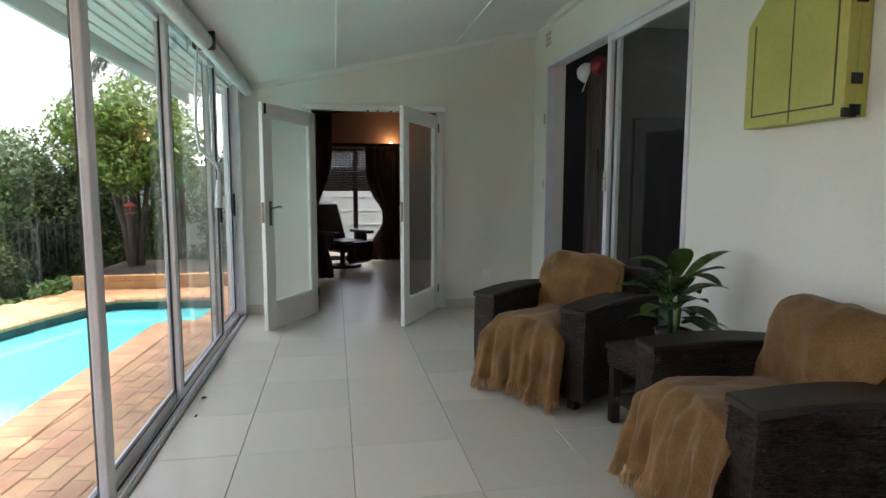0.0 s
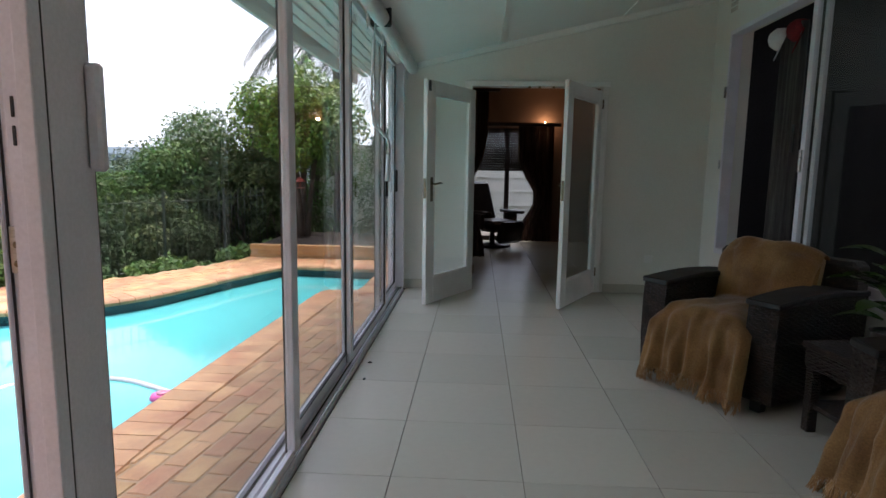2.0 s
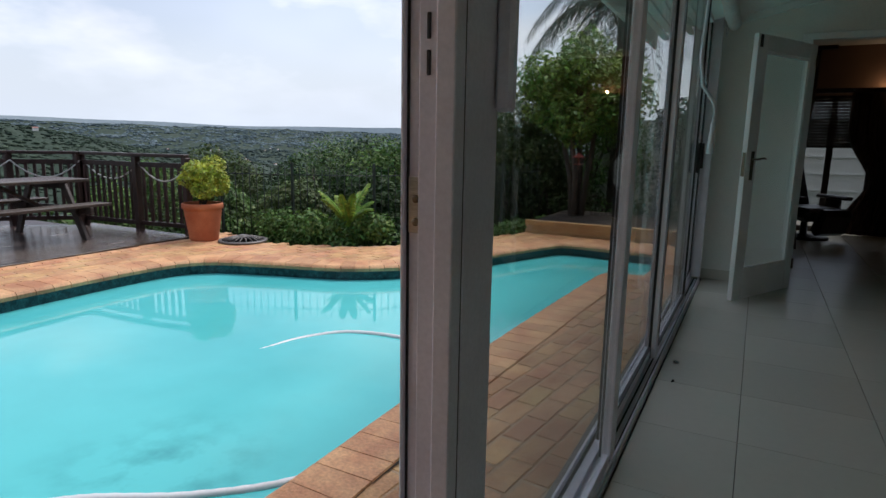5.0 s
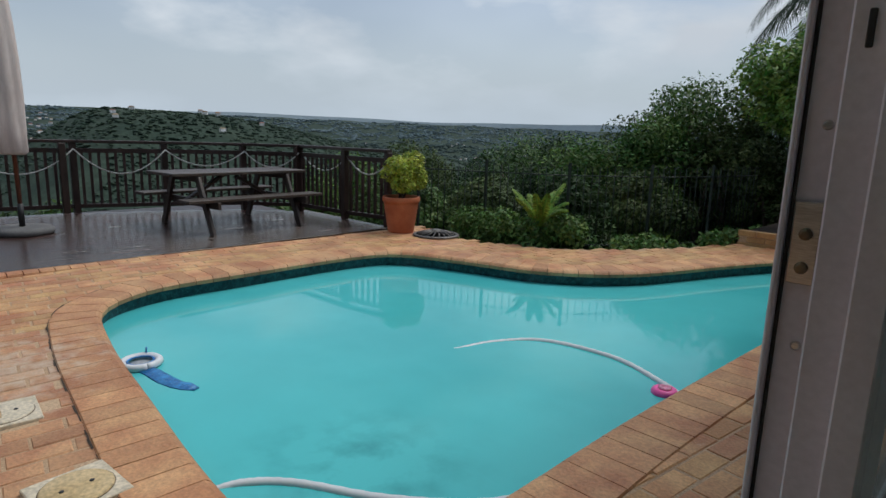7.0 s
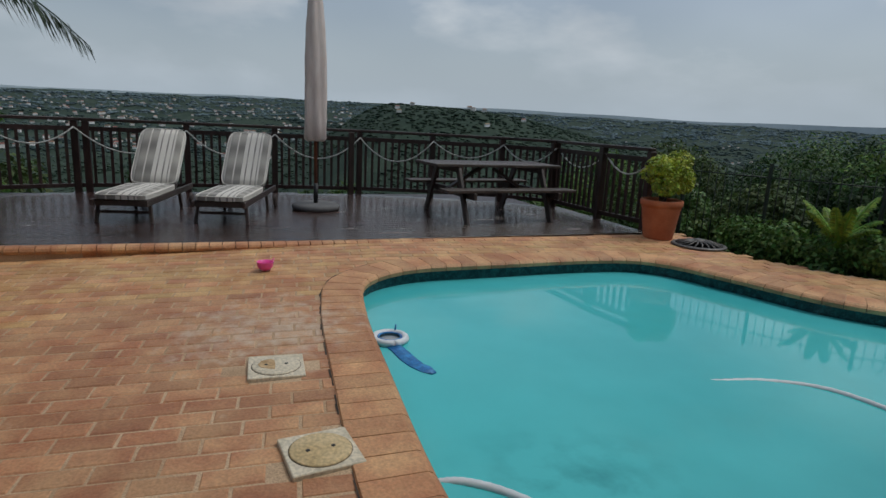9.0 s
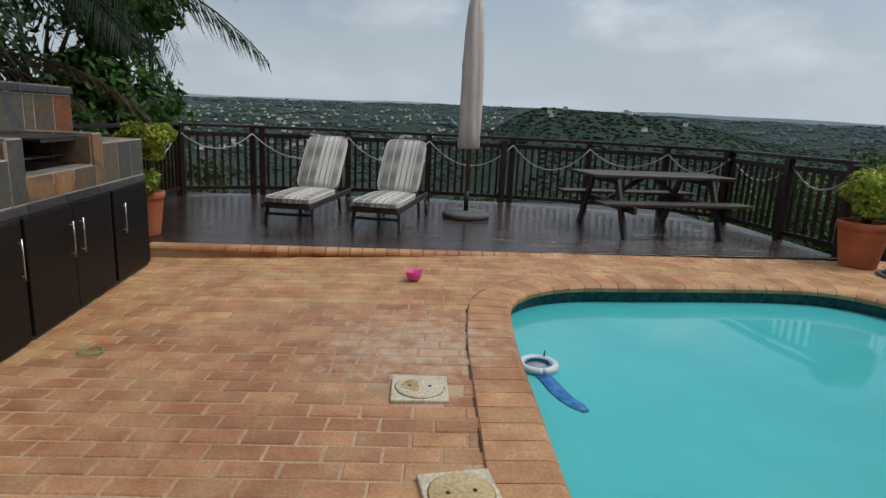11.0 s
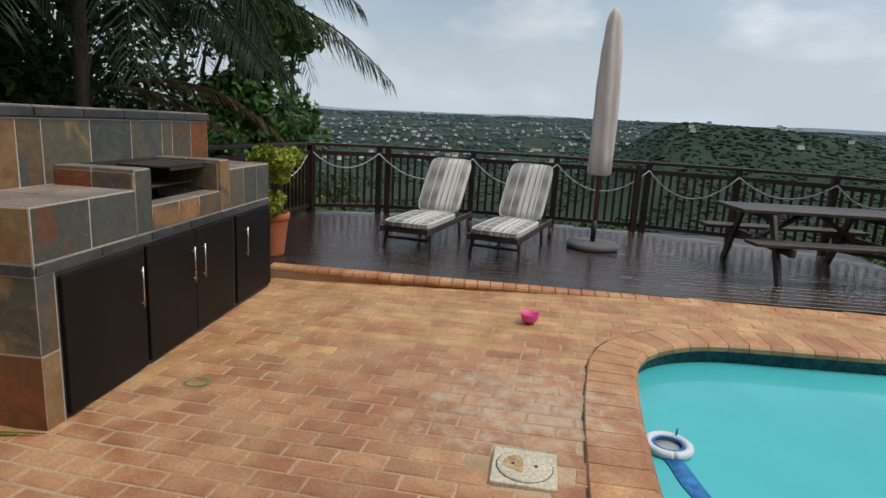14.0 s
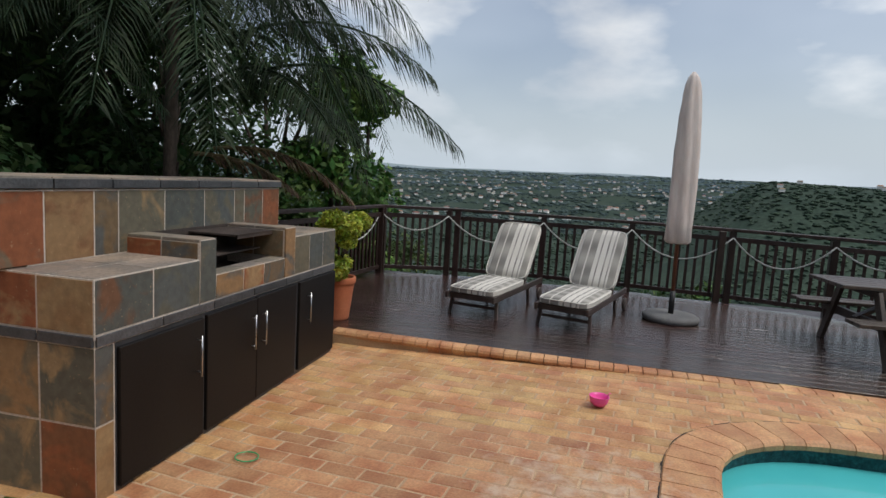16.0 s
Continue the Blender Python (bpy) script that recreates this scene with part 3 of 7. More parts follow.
def loop_normals(loop):
    """Outward normals of a closed line."""
    n = len(loop)
    area = sum(loop[i - 1].x * loop[i].y - loop[i].x * loop[i - 1].y for i in range(n))
    s = 1 if area > 0 else -1
    res = []
    for i in range(n):
        d = (loop[(i + 1) % n] - loop[i - 1]).normalized()
        res.append(Vector((d.y * s, -d.x * s, 0)))
    return res


EDGE = smooth_loop(POOL, 0.05)
EDGE_N = loop_normals(EDGE)
edge_xy = np.array([(p.x, p.y) for p in EDGE])


def inside(poly, x, y):
    c, n = False, len(poly)
    for i in range(n):
        (xa, ya), (xb, yb) = poly[i - 1], poly[i]
        if (ya > y) != (yb > y) and x < (xb - xa) * (y - ya) / (yb - ya) + xa:
            c = not c
    return c


EDGE_T = [(p.x, p.y) for p in EDGE]


def pool_dist(x, y):
    d = float(np.sqrt(((edge_xy - (x, y)) ** 2).sum(1).min()))
    return -d if inside(EDGE_T, x, y) else d


def pave_z(x, y):
    """The terrace falls gently towards the barbecue and meets the deck."""
    f = min(max((2.0 - y) / 3.2, 0), 1)
    g = min(max((-x - 4.2) / 2.0, 0), 1) * min(max((y + 0.2) / 1.4, 0), 1)
    return -0.10 - 0.105 * f + 0.008 * g


WATER = surf("milky_pool_water", (0.065, 0.44, 0.46), (0.10, 0.53, 0.55), rough=0.04, scale=0.45, fine=2.5, bump=0.012, grain=0.03, rough_var=0.01, ramp_lo=0.3, ramp_hi=0.5)
WATER.node_tree.nodes["Principled BSDF"].inputs["IOR"].default_value = 1.33
# a cloudy dark patch of algae on the floor by the steps
pt = WATER.node_tree
pgeo = pt.nodes.new("ShaderNodeNewGeometry")
far_off = pt.nodes.new("ShaderNodeVectorMath")
far_off.operation = "DISTANCE"
far_off.inputs[1].default_value = (-1.78, 1.86, WATER_Z)
pt.links.new(pgeo.outputs["Position"], far_off.inputs[0])
fade = pt.nodes.new("ShaderNodeMapRange")
fade.interpolation_type = "SMOOTHSTEP"
fade.inputs["From Min"].default_value, fade.inputs["From Max"].default_value = 0.05, 0.75
fade.inputs["To Min"].default_value, fade.inputs["To Max"].default_value = 1.0, 0.0
pt.links.new(far_off.outputs["Value"], fade.inputs["Value"])
wisps = node(pt, "ShaderNodeTexNoise", Scale=4.5, Detail=4.0)
pt.links.new(pgeo.outputs["Position"], wisps.inputs["Vector"])
thick = pt.nodes.new("ShaderNodeMapRange")
thick.inputs["From Min"].default_value, thick.inputs["From Max"].default_value = 0.45, 0.68
thick.inputs["To Max"].default_value = 0.5
pt.links.new(wisps.outputs["Fac"], thick.inputs["Value"])
both = pt.nodes.new("ShaderNodeMath")
both.operation = "MULTIPLY"
pt.links.new(fade.outputs["Result"], both.inputs[0])
pt.links.new(thick.outputs["Result"], both.inputs[1])
algae = node(pt, "ShaderNodeMixRGB", Color2=(0.015, 0.16, 0.18, 1))
pw_in = pt.nodes["Principled BSDF"].inputs["Base Color"]
pt.links.new(pw_in.links[0].from_socket, algae.inputs["Color1"])
pt.links.new(both.outputs["Value"], algae.inputs["Fac"])
pt.links.new(algae.outputs["Color"], pw_in)
bm = bmesh.new()
bm.faces.new([bm.verts.new((p.x, p.y, WATER_Z)) for p in EDGE])
water = solid("water", bm, WATER, "milky turquoise swimming pool water", "water", kind="structure")
MOSAIC = surf("teal_mosaic", (0.005, 0.02, 0.028), (0.022, 0.085, 0.095), rough=0.2, scale=18, fine=60, bump=0.1, grain=0.5)
bm = bmesh.new()
n = len(EDGE)
lo = [bm.verts.new((p.x, p.y, -0.42)) for p in EDGE]
hi = [bm.verts.new((p.x, p.y, pave_z(p.x, p.y) - 0.05)) for p in EDGE]
hi2 = [bm.verts.new((p.x + q.x * 0.2, p.y + q.y * 0.2, pave_z(p.x, p.y) - 0.05)) for p, q in zip(EDGE, EDGE_N)]
for i in range(n):
    j = (i + 1) % n
    bm.faces.new((lo[i], lo[j], hi[j], hi[i])), bm.faces.new((hi[i], hi[j], hi2[j], hi2[i]))
pool_wall = solid("pool_wall", bm, MOSAIC, "dark teal mosaic band round the pool", "pool wall", kind="structure")

# ---- deck outline ----
DECK_Z = -0.088
DX = -6.12
RAIL_FRONT = [(-9.65, -2.35), (-10.02, -1.38), (-10.12, 0.1), (-10.05, 1.4), (-9.85, 2.74), (-9.5, 3.9), (-9.0, 4.95), (-8.35, 5.55)]


def deck_front(y):
    pts = RAIL_FRONT
    for (xa, ya), (xb, yb) in zip(pts, pts[1:]):
        if ya <= y <= yb:
            return xa + (xb - xa) * (y - ya) / (yb - ya)
    return pts[0][0] if y < pts[0][1] else pts[-1][0]


# ---- ground: one sheet from the garden down into the valley and out to the hills ----
def smoothstep(a, b, v):
    t = np.clip((v - a) / (b - a), 0, 1)
    return t * t * (3 - 2 * t)


def land(x, y):
    """Height of the land: level round the house, a steep garden slope, the valley, a wooded spur, far ridges."""
    x, y = np.asarray(x, float), np.asarray(y, float)
    r = np.hypot(x, y)
    az = np.degrees(np.arctan2(y, -x))
    edge = np.maximum(np.maximum((-x - 6.0), (y - 5.0 - 0.75 * np.clip(x + 4.6, 0, 9)) * 0.8), (-y - 3.2) * 0.8)
    home = -0.32 - 2.2 * smoothstep(0.3, 5.0, edge) - 26 * smoothstep(4.0, 90.0, edge)
    valley = -34 * smoothstep(60, 260, r)
    rise = (128 + 20 * smoothstep(34, 8, az)) * smoothstep(500, 3600, r) * (0.72 + 0.28 * np.sin(np.radians(az * 3.1 + 20)) * 0.5 + 0.1)
    spur = 76 * np.exp(-(np.where(az < 17, (az - 17) / 8.0, (az - 17) / 24.0) ** 2)) * np.exp(-(((r - 600) / 230) ** 2))
    spur2 = 16 * np.exp(-(((az - 38) / 13) ** 2)) * np.exp(-(((r - 620) / 200) ** 2))
    spur3 = 26 * np.exp(-(((az - 58) / 14) ** 2)) * np.exp(-(((r - 420) / 200) ** 2))
    lumps = 6 * np.sin(x / 90 + 1.3) * np.sin(y / 75 + 0.4) + 3 * np.sin(x / 31 + y / 47)
    far = smoothstep(120, 400, r)
    behind = smoothstep(-2, 8, x)
    z = home + (valley + rise + spur + spur2 + spur3 + lumps * far) * smoothstep(40, 200, r) * 0.999
    return z * (1 - behind) + (-0.32) * behind


rs = np.concatenate([np.linspace(0, 30, 61)[1:], np.geomspace(31.5, 4600, 90)])
azs = np.radians(np.linspace(0, 360, 241)[:-1])
R, A = np.meshgrid(rs, azs, indexing="ij")
gx, gy = -R * np.cos(A), R * np.sin(A)
gx, gy = gx - 4.0, gy + 2.0
gz = land(gx, gy)
terrace = (gx > -10.5) & (gx < 3.6) & (gy > -6.0) & (gy < 10.5)
gz = np.where(terrace, np.minimum(gz, -0.62), gz)
verts = np.concatenate([[(-4.0, 2.0, -0.62)], np.stack([gx, gy, gz], -1).reshape(-1, 3)])
na, nr = len(azs), len(rs)
idx = 1 + np.arange(nr * na).reshape(nr, na)
q = np.stack([idx[:-1], np.roll(idx, -1, 1)[:-1], np.roll(idx, -1, 1)[1:], idx[1:]], -1).reshape(-1, 4)
GRASS = surf("rough_green_land", (0.028, 0.046, 0.034), (0.046, 0.066, 0.048), rough=0.95, scale=0.03, fine=0.35, bump=0.3, grain=0.35, spec=0.1)
ground = tagged(raw("ground", verts, q[:, ::-1], GRASS, smooth=True), "green garden slope, valley and far hills", "ground", kind="structure")
# the ridge's pale blue-grey base colour holds the haze of distance
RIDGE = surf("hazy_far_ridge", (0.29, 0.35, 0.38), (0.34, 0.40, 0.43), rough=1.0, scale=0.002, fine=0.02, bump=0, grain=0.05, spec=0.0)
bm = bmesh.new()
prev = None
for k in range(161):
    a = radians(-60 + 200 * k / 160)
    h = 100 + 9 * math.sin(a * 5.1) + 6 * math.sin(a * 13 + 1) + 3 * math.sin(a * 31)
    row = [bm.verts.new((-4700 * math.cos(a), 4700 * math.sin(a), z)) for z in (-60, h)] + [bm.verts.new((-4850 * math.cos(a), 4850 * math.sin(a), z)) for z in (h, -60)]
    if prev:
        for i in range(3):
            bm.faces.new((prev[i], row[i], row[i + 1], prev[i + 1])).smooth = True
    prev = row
ridge = solid("backdrop", bm, RIDGE, "ridge on the horizon, coloured blue-grey for haze", "hills", kind="structure")

# ---- things on the terrace ----
SLATE = surf("mixed_slate", (0.13, 0.115, 0.10), (0.40, 0.26, 0.15), rough=0.55, scale=7, fine=22, bump=0.3, grain=0.16, spec=0.35)
st = SLATE.node_tree
info = st.nodes.new("ShaderNodeObjectInfo")
geo_s = st.nodes.new("ShaderNodeNewGeometry")


def tone_ramp(tones):
    cr_ = st.nodes.new("ShaderNodeValToRGB")
    cr_.color_ramp.interpolation = "CONSTANT"
    cr_.color_ramp.elements[0].color = (*tones[0][1], 1)
    cr_.color_ramp.elements[1].position, cr_.color_ramp.elements[1].color = tones[1][0], (*tones[1][1], 1)
    for pos, col in tones[2:]:
        cr_.color_ramp.elements.new(pos).color = (*col, 1)
    return cr_


def calc(kind, a, b):
    m_ = st.nodes.new("ShaderNodeMath")
    m_.operation = kind
    st.links.new(a, m_.inputs[0])
    m_.inputs[1].default_value = b
    return m_.outputs["Value"]


main = tone_ramp([(0.0, (0.105, 0.10, 0.075)), (0.18, (0.25, 0.085, 0.035)), (0.36, (0.16, 0.105, 0.055)), (0.52, (0.085, 0.09, 0.08)), (0.68, (0.13, 0.115, 0.08)), (0.84, (0.27, 0.16, 0.075))])
second = tone_ramp([(0.0, (0.17, 0.075, 0.035)), (0.25, (0.085, 0.095, 0.095)), (0.5, (0.33, 0.22, 0.11)), (0.75, (0.14, 0.12, 0.08))])
st.links.new(info.outputs["Random"], main.inputs["Fac"])
st.links.new(calc("FRACT", calc("MULTIPLY", info.outputs["Random"], 7.31), 0.0), second.inputs["Fac"])
shift = st.nodes.new("ShaderNodeVectorMath")
shift.operation = "ADD"
st.links.new(geo_s.outputs["Position"], shift.inputs[0])
st.links.new(calc("MULTIPLY", info.outputs["Random"], 40.0), shift.inputs[1])
patch = node(st, "ShaderNodeTexNoise", Scale=3.6, Detail=6.0, Roughness=0.55, Distortion=1.1)
st.links.new(shift.outputs["Vector"], patch.inputs["Vector"])
edge_r = st.nodes.new("ShaderNodeMapRange")
edge_r.inputs["From Min"].default_value, edge_r.inputs["From Max"].default_value = 0.47, 0.60
edge_r.inputs["To Max"].default_value = 0.85
st.links.new(patch.outputs["Fac"], edge_r.inputs["Value"])
blend = st.nodes.new("ShaderNodeMixRGB")
st.links.new(edge_r.outputs["Result"], blend.inputs["Fac"])
st.links.new(main.outputs["Color"], blend.inputs["Color1"])
st.links.new(second.outputs["Color"], blend.inputs["Color2"])
fleck = node(st, "ShaderNodeTexNoise", Scale=55.0, Detail=2.0)
st.links.new(shift.outputs["Vector"], fleck.inputs["Vector"])
fleck_r = st.nodes.new("ShaderNodeMapRange")
fleck_r.inputs["From Min"].default_value, fleck_r.inputs["From Max"].default_value = 0.68, 0.74
fleck_r.inputs["To Max"].default_value = 0.5
st.links.new(fleck.outputs["Fac"], fleck_r.inputs["Value"])
flecked = node(st, "ShaderNodeMixRGB", Color2=(0.42, 0.30, 0.18, 1))
st.links.new(fleck_r.outputs["Result"], flecked.inputs["Fac"])
st.links.new(blend.outputs["Color"], flecked.inputs["Color1"])
hs = [x for x in st.nodes if x.bl_idname == "ShaderNodeHueSaturation"][0]
st.links.new(flecked.outputs["Color"], hs.inputs["Color"])
GROUTL = surf("pale_grout", (0.46, 0.40, 0.34), (0.58, 0.51, 0.44), rough=0.9, fine=90, bump=0.2)
SLATEDARK = surf("dark_slate_trim", (0.04, 0.042, 0.045), (0.075, 0.075, 0.08), rough=0.45, scale=6, fine=60, bump=0.3, rnd=0.3)
SLATETOP = surf("dusty_slate_top", (0.17, 0.155, 0.135), (0.34, 0.27, 0.20), rough=0.5, scale=4, fine=50, bump=0.3, rnd=0.2)
BLACKDOOR = surf("black_laminate", (0.006, 0.005, 0.005), (0.011, 0.009, 0.008), spec=0.22, rough=0.5, scale=2, fine=60, bump=0.05, grain=0.15)
SOOT = surf("sooty_steel", (0.03, 0.022, 0.018), (0.07, 0.05, 0.04), rough=0.6, scale=8, bump=0.3)

bbq = thing("barbecue", "built-in slate-tiled barbecue with black cupboard doors", "barbecue")
XA, XB, YF, YB, ZB = -3.09, -5.84, -1.52, -2.75, -0.24


def slate_tile(x0, y0, z0, x1, y1, z1, material=SLATE, name="slate_tile"):
    g = 0.0052
    dims = [abs(x1 - x0), abs(y1 - y0), abs(z1 - z0)]
    thin = dims.index(min(dims))
    a, b = [min(x0, x1), min(y0, y1), min(z0, z1)], [max(x0, x1), max(y0, y1), max(z0, z1)]
    for k in range(3):
        if k != thin:
            a[k] += g
            b[k] -= g
    part(name, boxes((*a, *b), bevel=0.002), material, bbq)


for row in ((XB + 0.006, YB, ZB, XA - 0.0025, YF - 0.0025, 0.60), (-3.865, YB, 0.6, XA + 0.003, YF + 0.0015, 0.8865), (XB + 0.006, YB, 0.6, -5.06, YF + 0.0015, 0.9275), (-4.02, YB, 0.6, -3.873, YF + 0.003, 1.0), (-5.052, YB, 0.6, -4.908, YF + 0.003, 1.0), (-4.9, YB, 0.6, -4.02, YF - 0.001, 0.70), (-4.9, YF - 0.12, 0.7, -4.02, YF + 0.0015, 0.7725), (-5.70, YB - 0.2, ZB, -3.2, -2.0145, 1.268), (-3.2, YB - 0.2, 0.9, -2.96, -2.0145, 1.268)):
    part("core", boxes(row), GROUTL, bbq)
# added dark panel that covers the pale core round the doors
part("carcass", boxes((XB + 0.012, YF - 0.006, -0.235, -3.215, YF - 0.0005, 0.558)), SLATEDARK, bbq, "dark backing behind the doors")
# end face: two columns, three rows, up to the trim
for i, (ya, yb) in enumerate(((-1.52, -1.84), (-1.84, -2.16), (-2.16, -2.48), (-2.48, -2.75))):
    for za, zb in ((ZB, 0.17), (0.17, 0.56)):
        slate_tile(XA, ya, za, XA - 0.008, yb, zb)
    slate_tile(XA + 0.006, ya, 0.62, XA - 0.008, yb, 0.885)
    slate_tile(XA + 0.012, ya, 0.56, XA - 0.008, yb, 0.62, SLATEDARK, "trim_tile")
slate_tile(XA, YF, ZB, XA - 0.12, YF - 0.01, 0.17), slate_tile(XA, YF, 0.17, XA - 0.12, YF - 0.01, 0.56)
xs = [-3.09, -3.48, -3.87]
for a, b in zip(xs, xs[1:]):
    slate_tile(a, YF + 0.004, 0.62, b, YF - 0.008, 0.885)
for a, b, zt in ((-3.87, -4.03, 1.0), (-4.9, -5.06, 1.0)):
    slate_tile(a, YF + 0.006, 0.62, b, YF - 0.008, zt)
for a, b in ((-4.03, -4.34), (-4.34, -4.6), (-4.6, -4.9)):
    slate_tile(a, YF + 0.004, 0.62, b, YF - 0.008, 0.775)
    slate_tile(a, YF, 0.768, b, YF - 0.12, 0.78, SLATETOP)
for a, b in ((-5.06, -5.32), (-5.32, -5.58), (-5.58, -5.84)):
    slate_tile(a, YF + 0.004, 0.62, b, YF - 0.008, 0.925)
    slate_tile(a, YF, 0.912, b, -2.02, 0.93, SLATETOP)
for k in range(6):
    a = XA + (XB - XA) * k / 6
    slate_tile(a, YF + 0.010, 0.56, XA + (XB - XA) * (k + 1) / 6, YF - 0.01, 0.62, SLATEDARK, "trim_tile")
for a, b in ((-3.09, -3.48), (-3.48, -3.865)):
    for c, d in ((-1.52, -1.78), (-1.78, -2.02)):
        slate_tile(a, c, 0.872, b, d, 0.889, SLATETOP)
for a, b in ((-3.865, -4.03), (-4.9, -5.06)):
    for c, d in ((-1.52, -1.78), (-1.78, -2.02)):
        slate_tile(a, c, 0.985, b, d, 1.003, SLATETOP)
for xx in (-3.865, -4.028, -4.892, -5.06):
    for c, d in ((-1.53, -1.78), (-1.78, -2.02)):
        slate_tile(xx, c, 0.78, xx - 0.008, d, 0.985)
# splash-back and its capping
for k, (a, b) in enumerate(((-2.95, -3.3), (-3.3, -3.62), (-3.62, -3.8), (-3.8, -4.2), (-4.2, -4.62), (-4.62, -5.0), (-5.0, -5.14), (-5.14, -5.42), (-5.42, -5.70))):
    slate_tile(a, -2.012, 0.89, b, -2.022, 1.265)
for k in range(7):
    a = -2.95 - 0.395 * k
    slate_tile(a, -1.995, 1.27, a - 0.395, -2.02, 1.33, SLATEDARK, "trim_tile")
    slate_tile(a, -2.0, 1.318, a - 0.395, -2.45, 1.335, SLATETOP, "capping_tile")
slate_tile(-5.70, -2.02, 0.93, -5.71, -2.4, 1.265), slate_tile(-5.84, YF, ZB, -5.85, -1.95, 0.56)
slate_tile(-5.84, YF, 0.62, -5.85, -1.95, 0.925)
part("fire_pit", boxes((-4.892, -2.01, 0.70, -4.036, -1.65, 0.712), (-4.892, -2.011, 0.712, -4.036, -2.0, 1.0)), SOOT, bbq, "sooty steel fire tray")
part("grill_plate", boxes((-4.895, -2.0, 0.965, -4.42, -1.62, 0.98), (-4.895, -1.63, 0.95, -4.42, -1.62, 0.98), (-4.85, -1.95, 0.84, -4.3, -1.7, 0.85), bevel=0.002), SOOT, bbq, "rusty grill plates")
for k, (a, b, hx, zt) in enumerate(((-3.225, -3.89, -3.824, 0.535), (-3.925, -4.488, -4.42, 0.545), (-4.494, -5.07, -4.56, 0.55), (-5.135, -5.825, -5.27, 0.55))):
    d = part("door", boxes((a, YF - 0.004, -0.185 + 0.004 * k, b, YF + 0.022, zt), bevel=0.004), BLACKDOOR, bbq, "black laminate cupboard door")
    bm = bmesh.new()
    tube(bm, [(hx, YF + 0.055, 0.20), (hx, YF + 0.055, 0.445)], 0.005, 10)
    for z in (0.225, 0.42):
        tube(bm, [(hx, YF + 0.02, z), (hx, YF + 0.055, z)], 0.004, 8)
    part("handle", bm, STEEL, d, "brushed steel bar handle")


# ---- deck railing ----
ROPE = surf("pale_rope", (0.42, 0.42, 0.40), (0.55, 0.55, 0.52), rough=0.8, fine=150, bump=0.4)


def rope_between(a, b, sag, parent):
    bm = bmesh.new()
    pts = [Vector(a).lerp(Vector(b), k / 14) + Vector((0, 0, -sag * (1 - (2 * k / 14 - 1) ** 2))) for k in range(15)]
    tube(bm, pts, 0.011, 6)
    return part("rope", bm, ROPE, parent, "sagging pale rope")


def railing(name, pts, label, wide=0.115):
    """Posts at the points, three rails between each pair, upright balusters."""
    ob = thing(name, label, "railing")
    z0, zr, zs, zt = DECK_Z, DECK_Z + 0.10, DECK_Z + 0.92, DECK_Z + 1.07
    ends = [Vector((*p, 0)) for p in pts]
    for a, b in zip(ends, ends[1:]):
        d = b - a
        n, ang = d.length, math.atan2(d.y, d.x)
        m = Matrix.Translation(a) @ Matrix.Rotation(ang, 4, "Z")
        part("handrail", boxes((-0.02, -0.055, zt - 0.045, n + 0.02, 0.055, zt), bevel=0.006, m=m), DARKWOOD, ob)
        part("rail", boxes((0.04, -0.02, zs - 0.035, n - 0.04, 0.02, zs + 0.03), bevel=0.004, m=m), DARKWOOD, ob)
        part("rail", boxes((0.04, -0.02, zr - 0.03, n - 0.04, 0.02, zr + 0.03), bevel=0.004, m=m), DARKWOOD, ob)
        count = max(2, round(n / wide))
        for k in range(1, count):
            u = n * k / count
            part("baluster", boxes((u - 0.02, -0.014, zr + 0.03, u + 0.02, 0.014, zs - 0.035), m=m), DARKWOOD, ob)
        rope_between(a + Vector((0.06, 0, zs + 0.02)), b + Vector((0.06, 0, zs + 0.02)), 0.36 if n > 1.2 else 0.24, ob)
    twins = [ends[1] + Vector((-0.015, 0.14, 0)), ends[4] + Vector((0.02, -0.14, 0))] if len(ends) > 5 else []
    for p in ends + twins:
        part("post", boxes((p.x - 0.045, p.y - 0.045, z0 - 0.3, p.x + 0.045, p.y + 0.045, zt - 0.046), bevel=0.006), DARKWOOD, ob)
    return ob


railing("deck_railing", RAIL_FRONT, "dark-stained timber deck railing hung with pale rope")
railing("deck_railing", [(-8.35, 5.6), (-7.19, 5.66), (-6.35, 5.8)], "dark-stained timber railing beside the potted bush")
railing("deck_railing", [(-9.6, -2.37), (-8.1, -2.55), (-6.6, -2.7)], "dark-stained timber railing behind the barbecue")

# ---- sun loungers ----
CUSHION = bpy.data.materials.new("striped_cushion")
CUSHION.use_nodes = True
ct = CUSHION.node_tree
cp = ct.nodes["Principled BSDF"]
tc = ct.nodes.new("ShaderNodeTexCoord")
sep = ct.nodes.new("ShaderNodeSeparateXYZ")
ct.links.new(tc.outputs["Object"], sep.inputs["Vector"])
mr = ct.nodes.new("ShaderNodeMapRange")
mr.inputs["From Min"].default_value, mr.inputs["From Max"].default_value = -0.31, 0.31
ct.links.new(sep.outputs["Y"], mr.inputs["Value"])
cr = ct.nodes.new("ShaderNodeValToRGB")
cr.color_ramp.interpolation = "CONSTANT"
bands = [(0.0, 0.62), (0.08, 0.25), (0.2, 0.64), (0.235, 0.25), (0.26, 0.66), (0.33, 0.22), (0.36, 0.68), (0.46, 0.20), (0.485, 0.66), (0.56, 0.20), (0.7, 0.62), (0.73, 0.22), (0.88, 0.64), (0.96, 0.36)]
cr.color_ramp.elements[0].color = (0.62, 0.59, 0.53, 1)
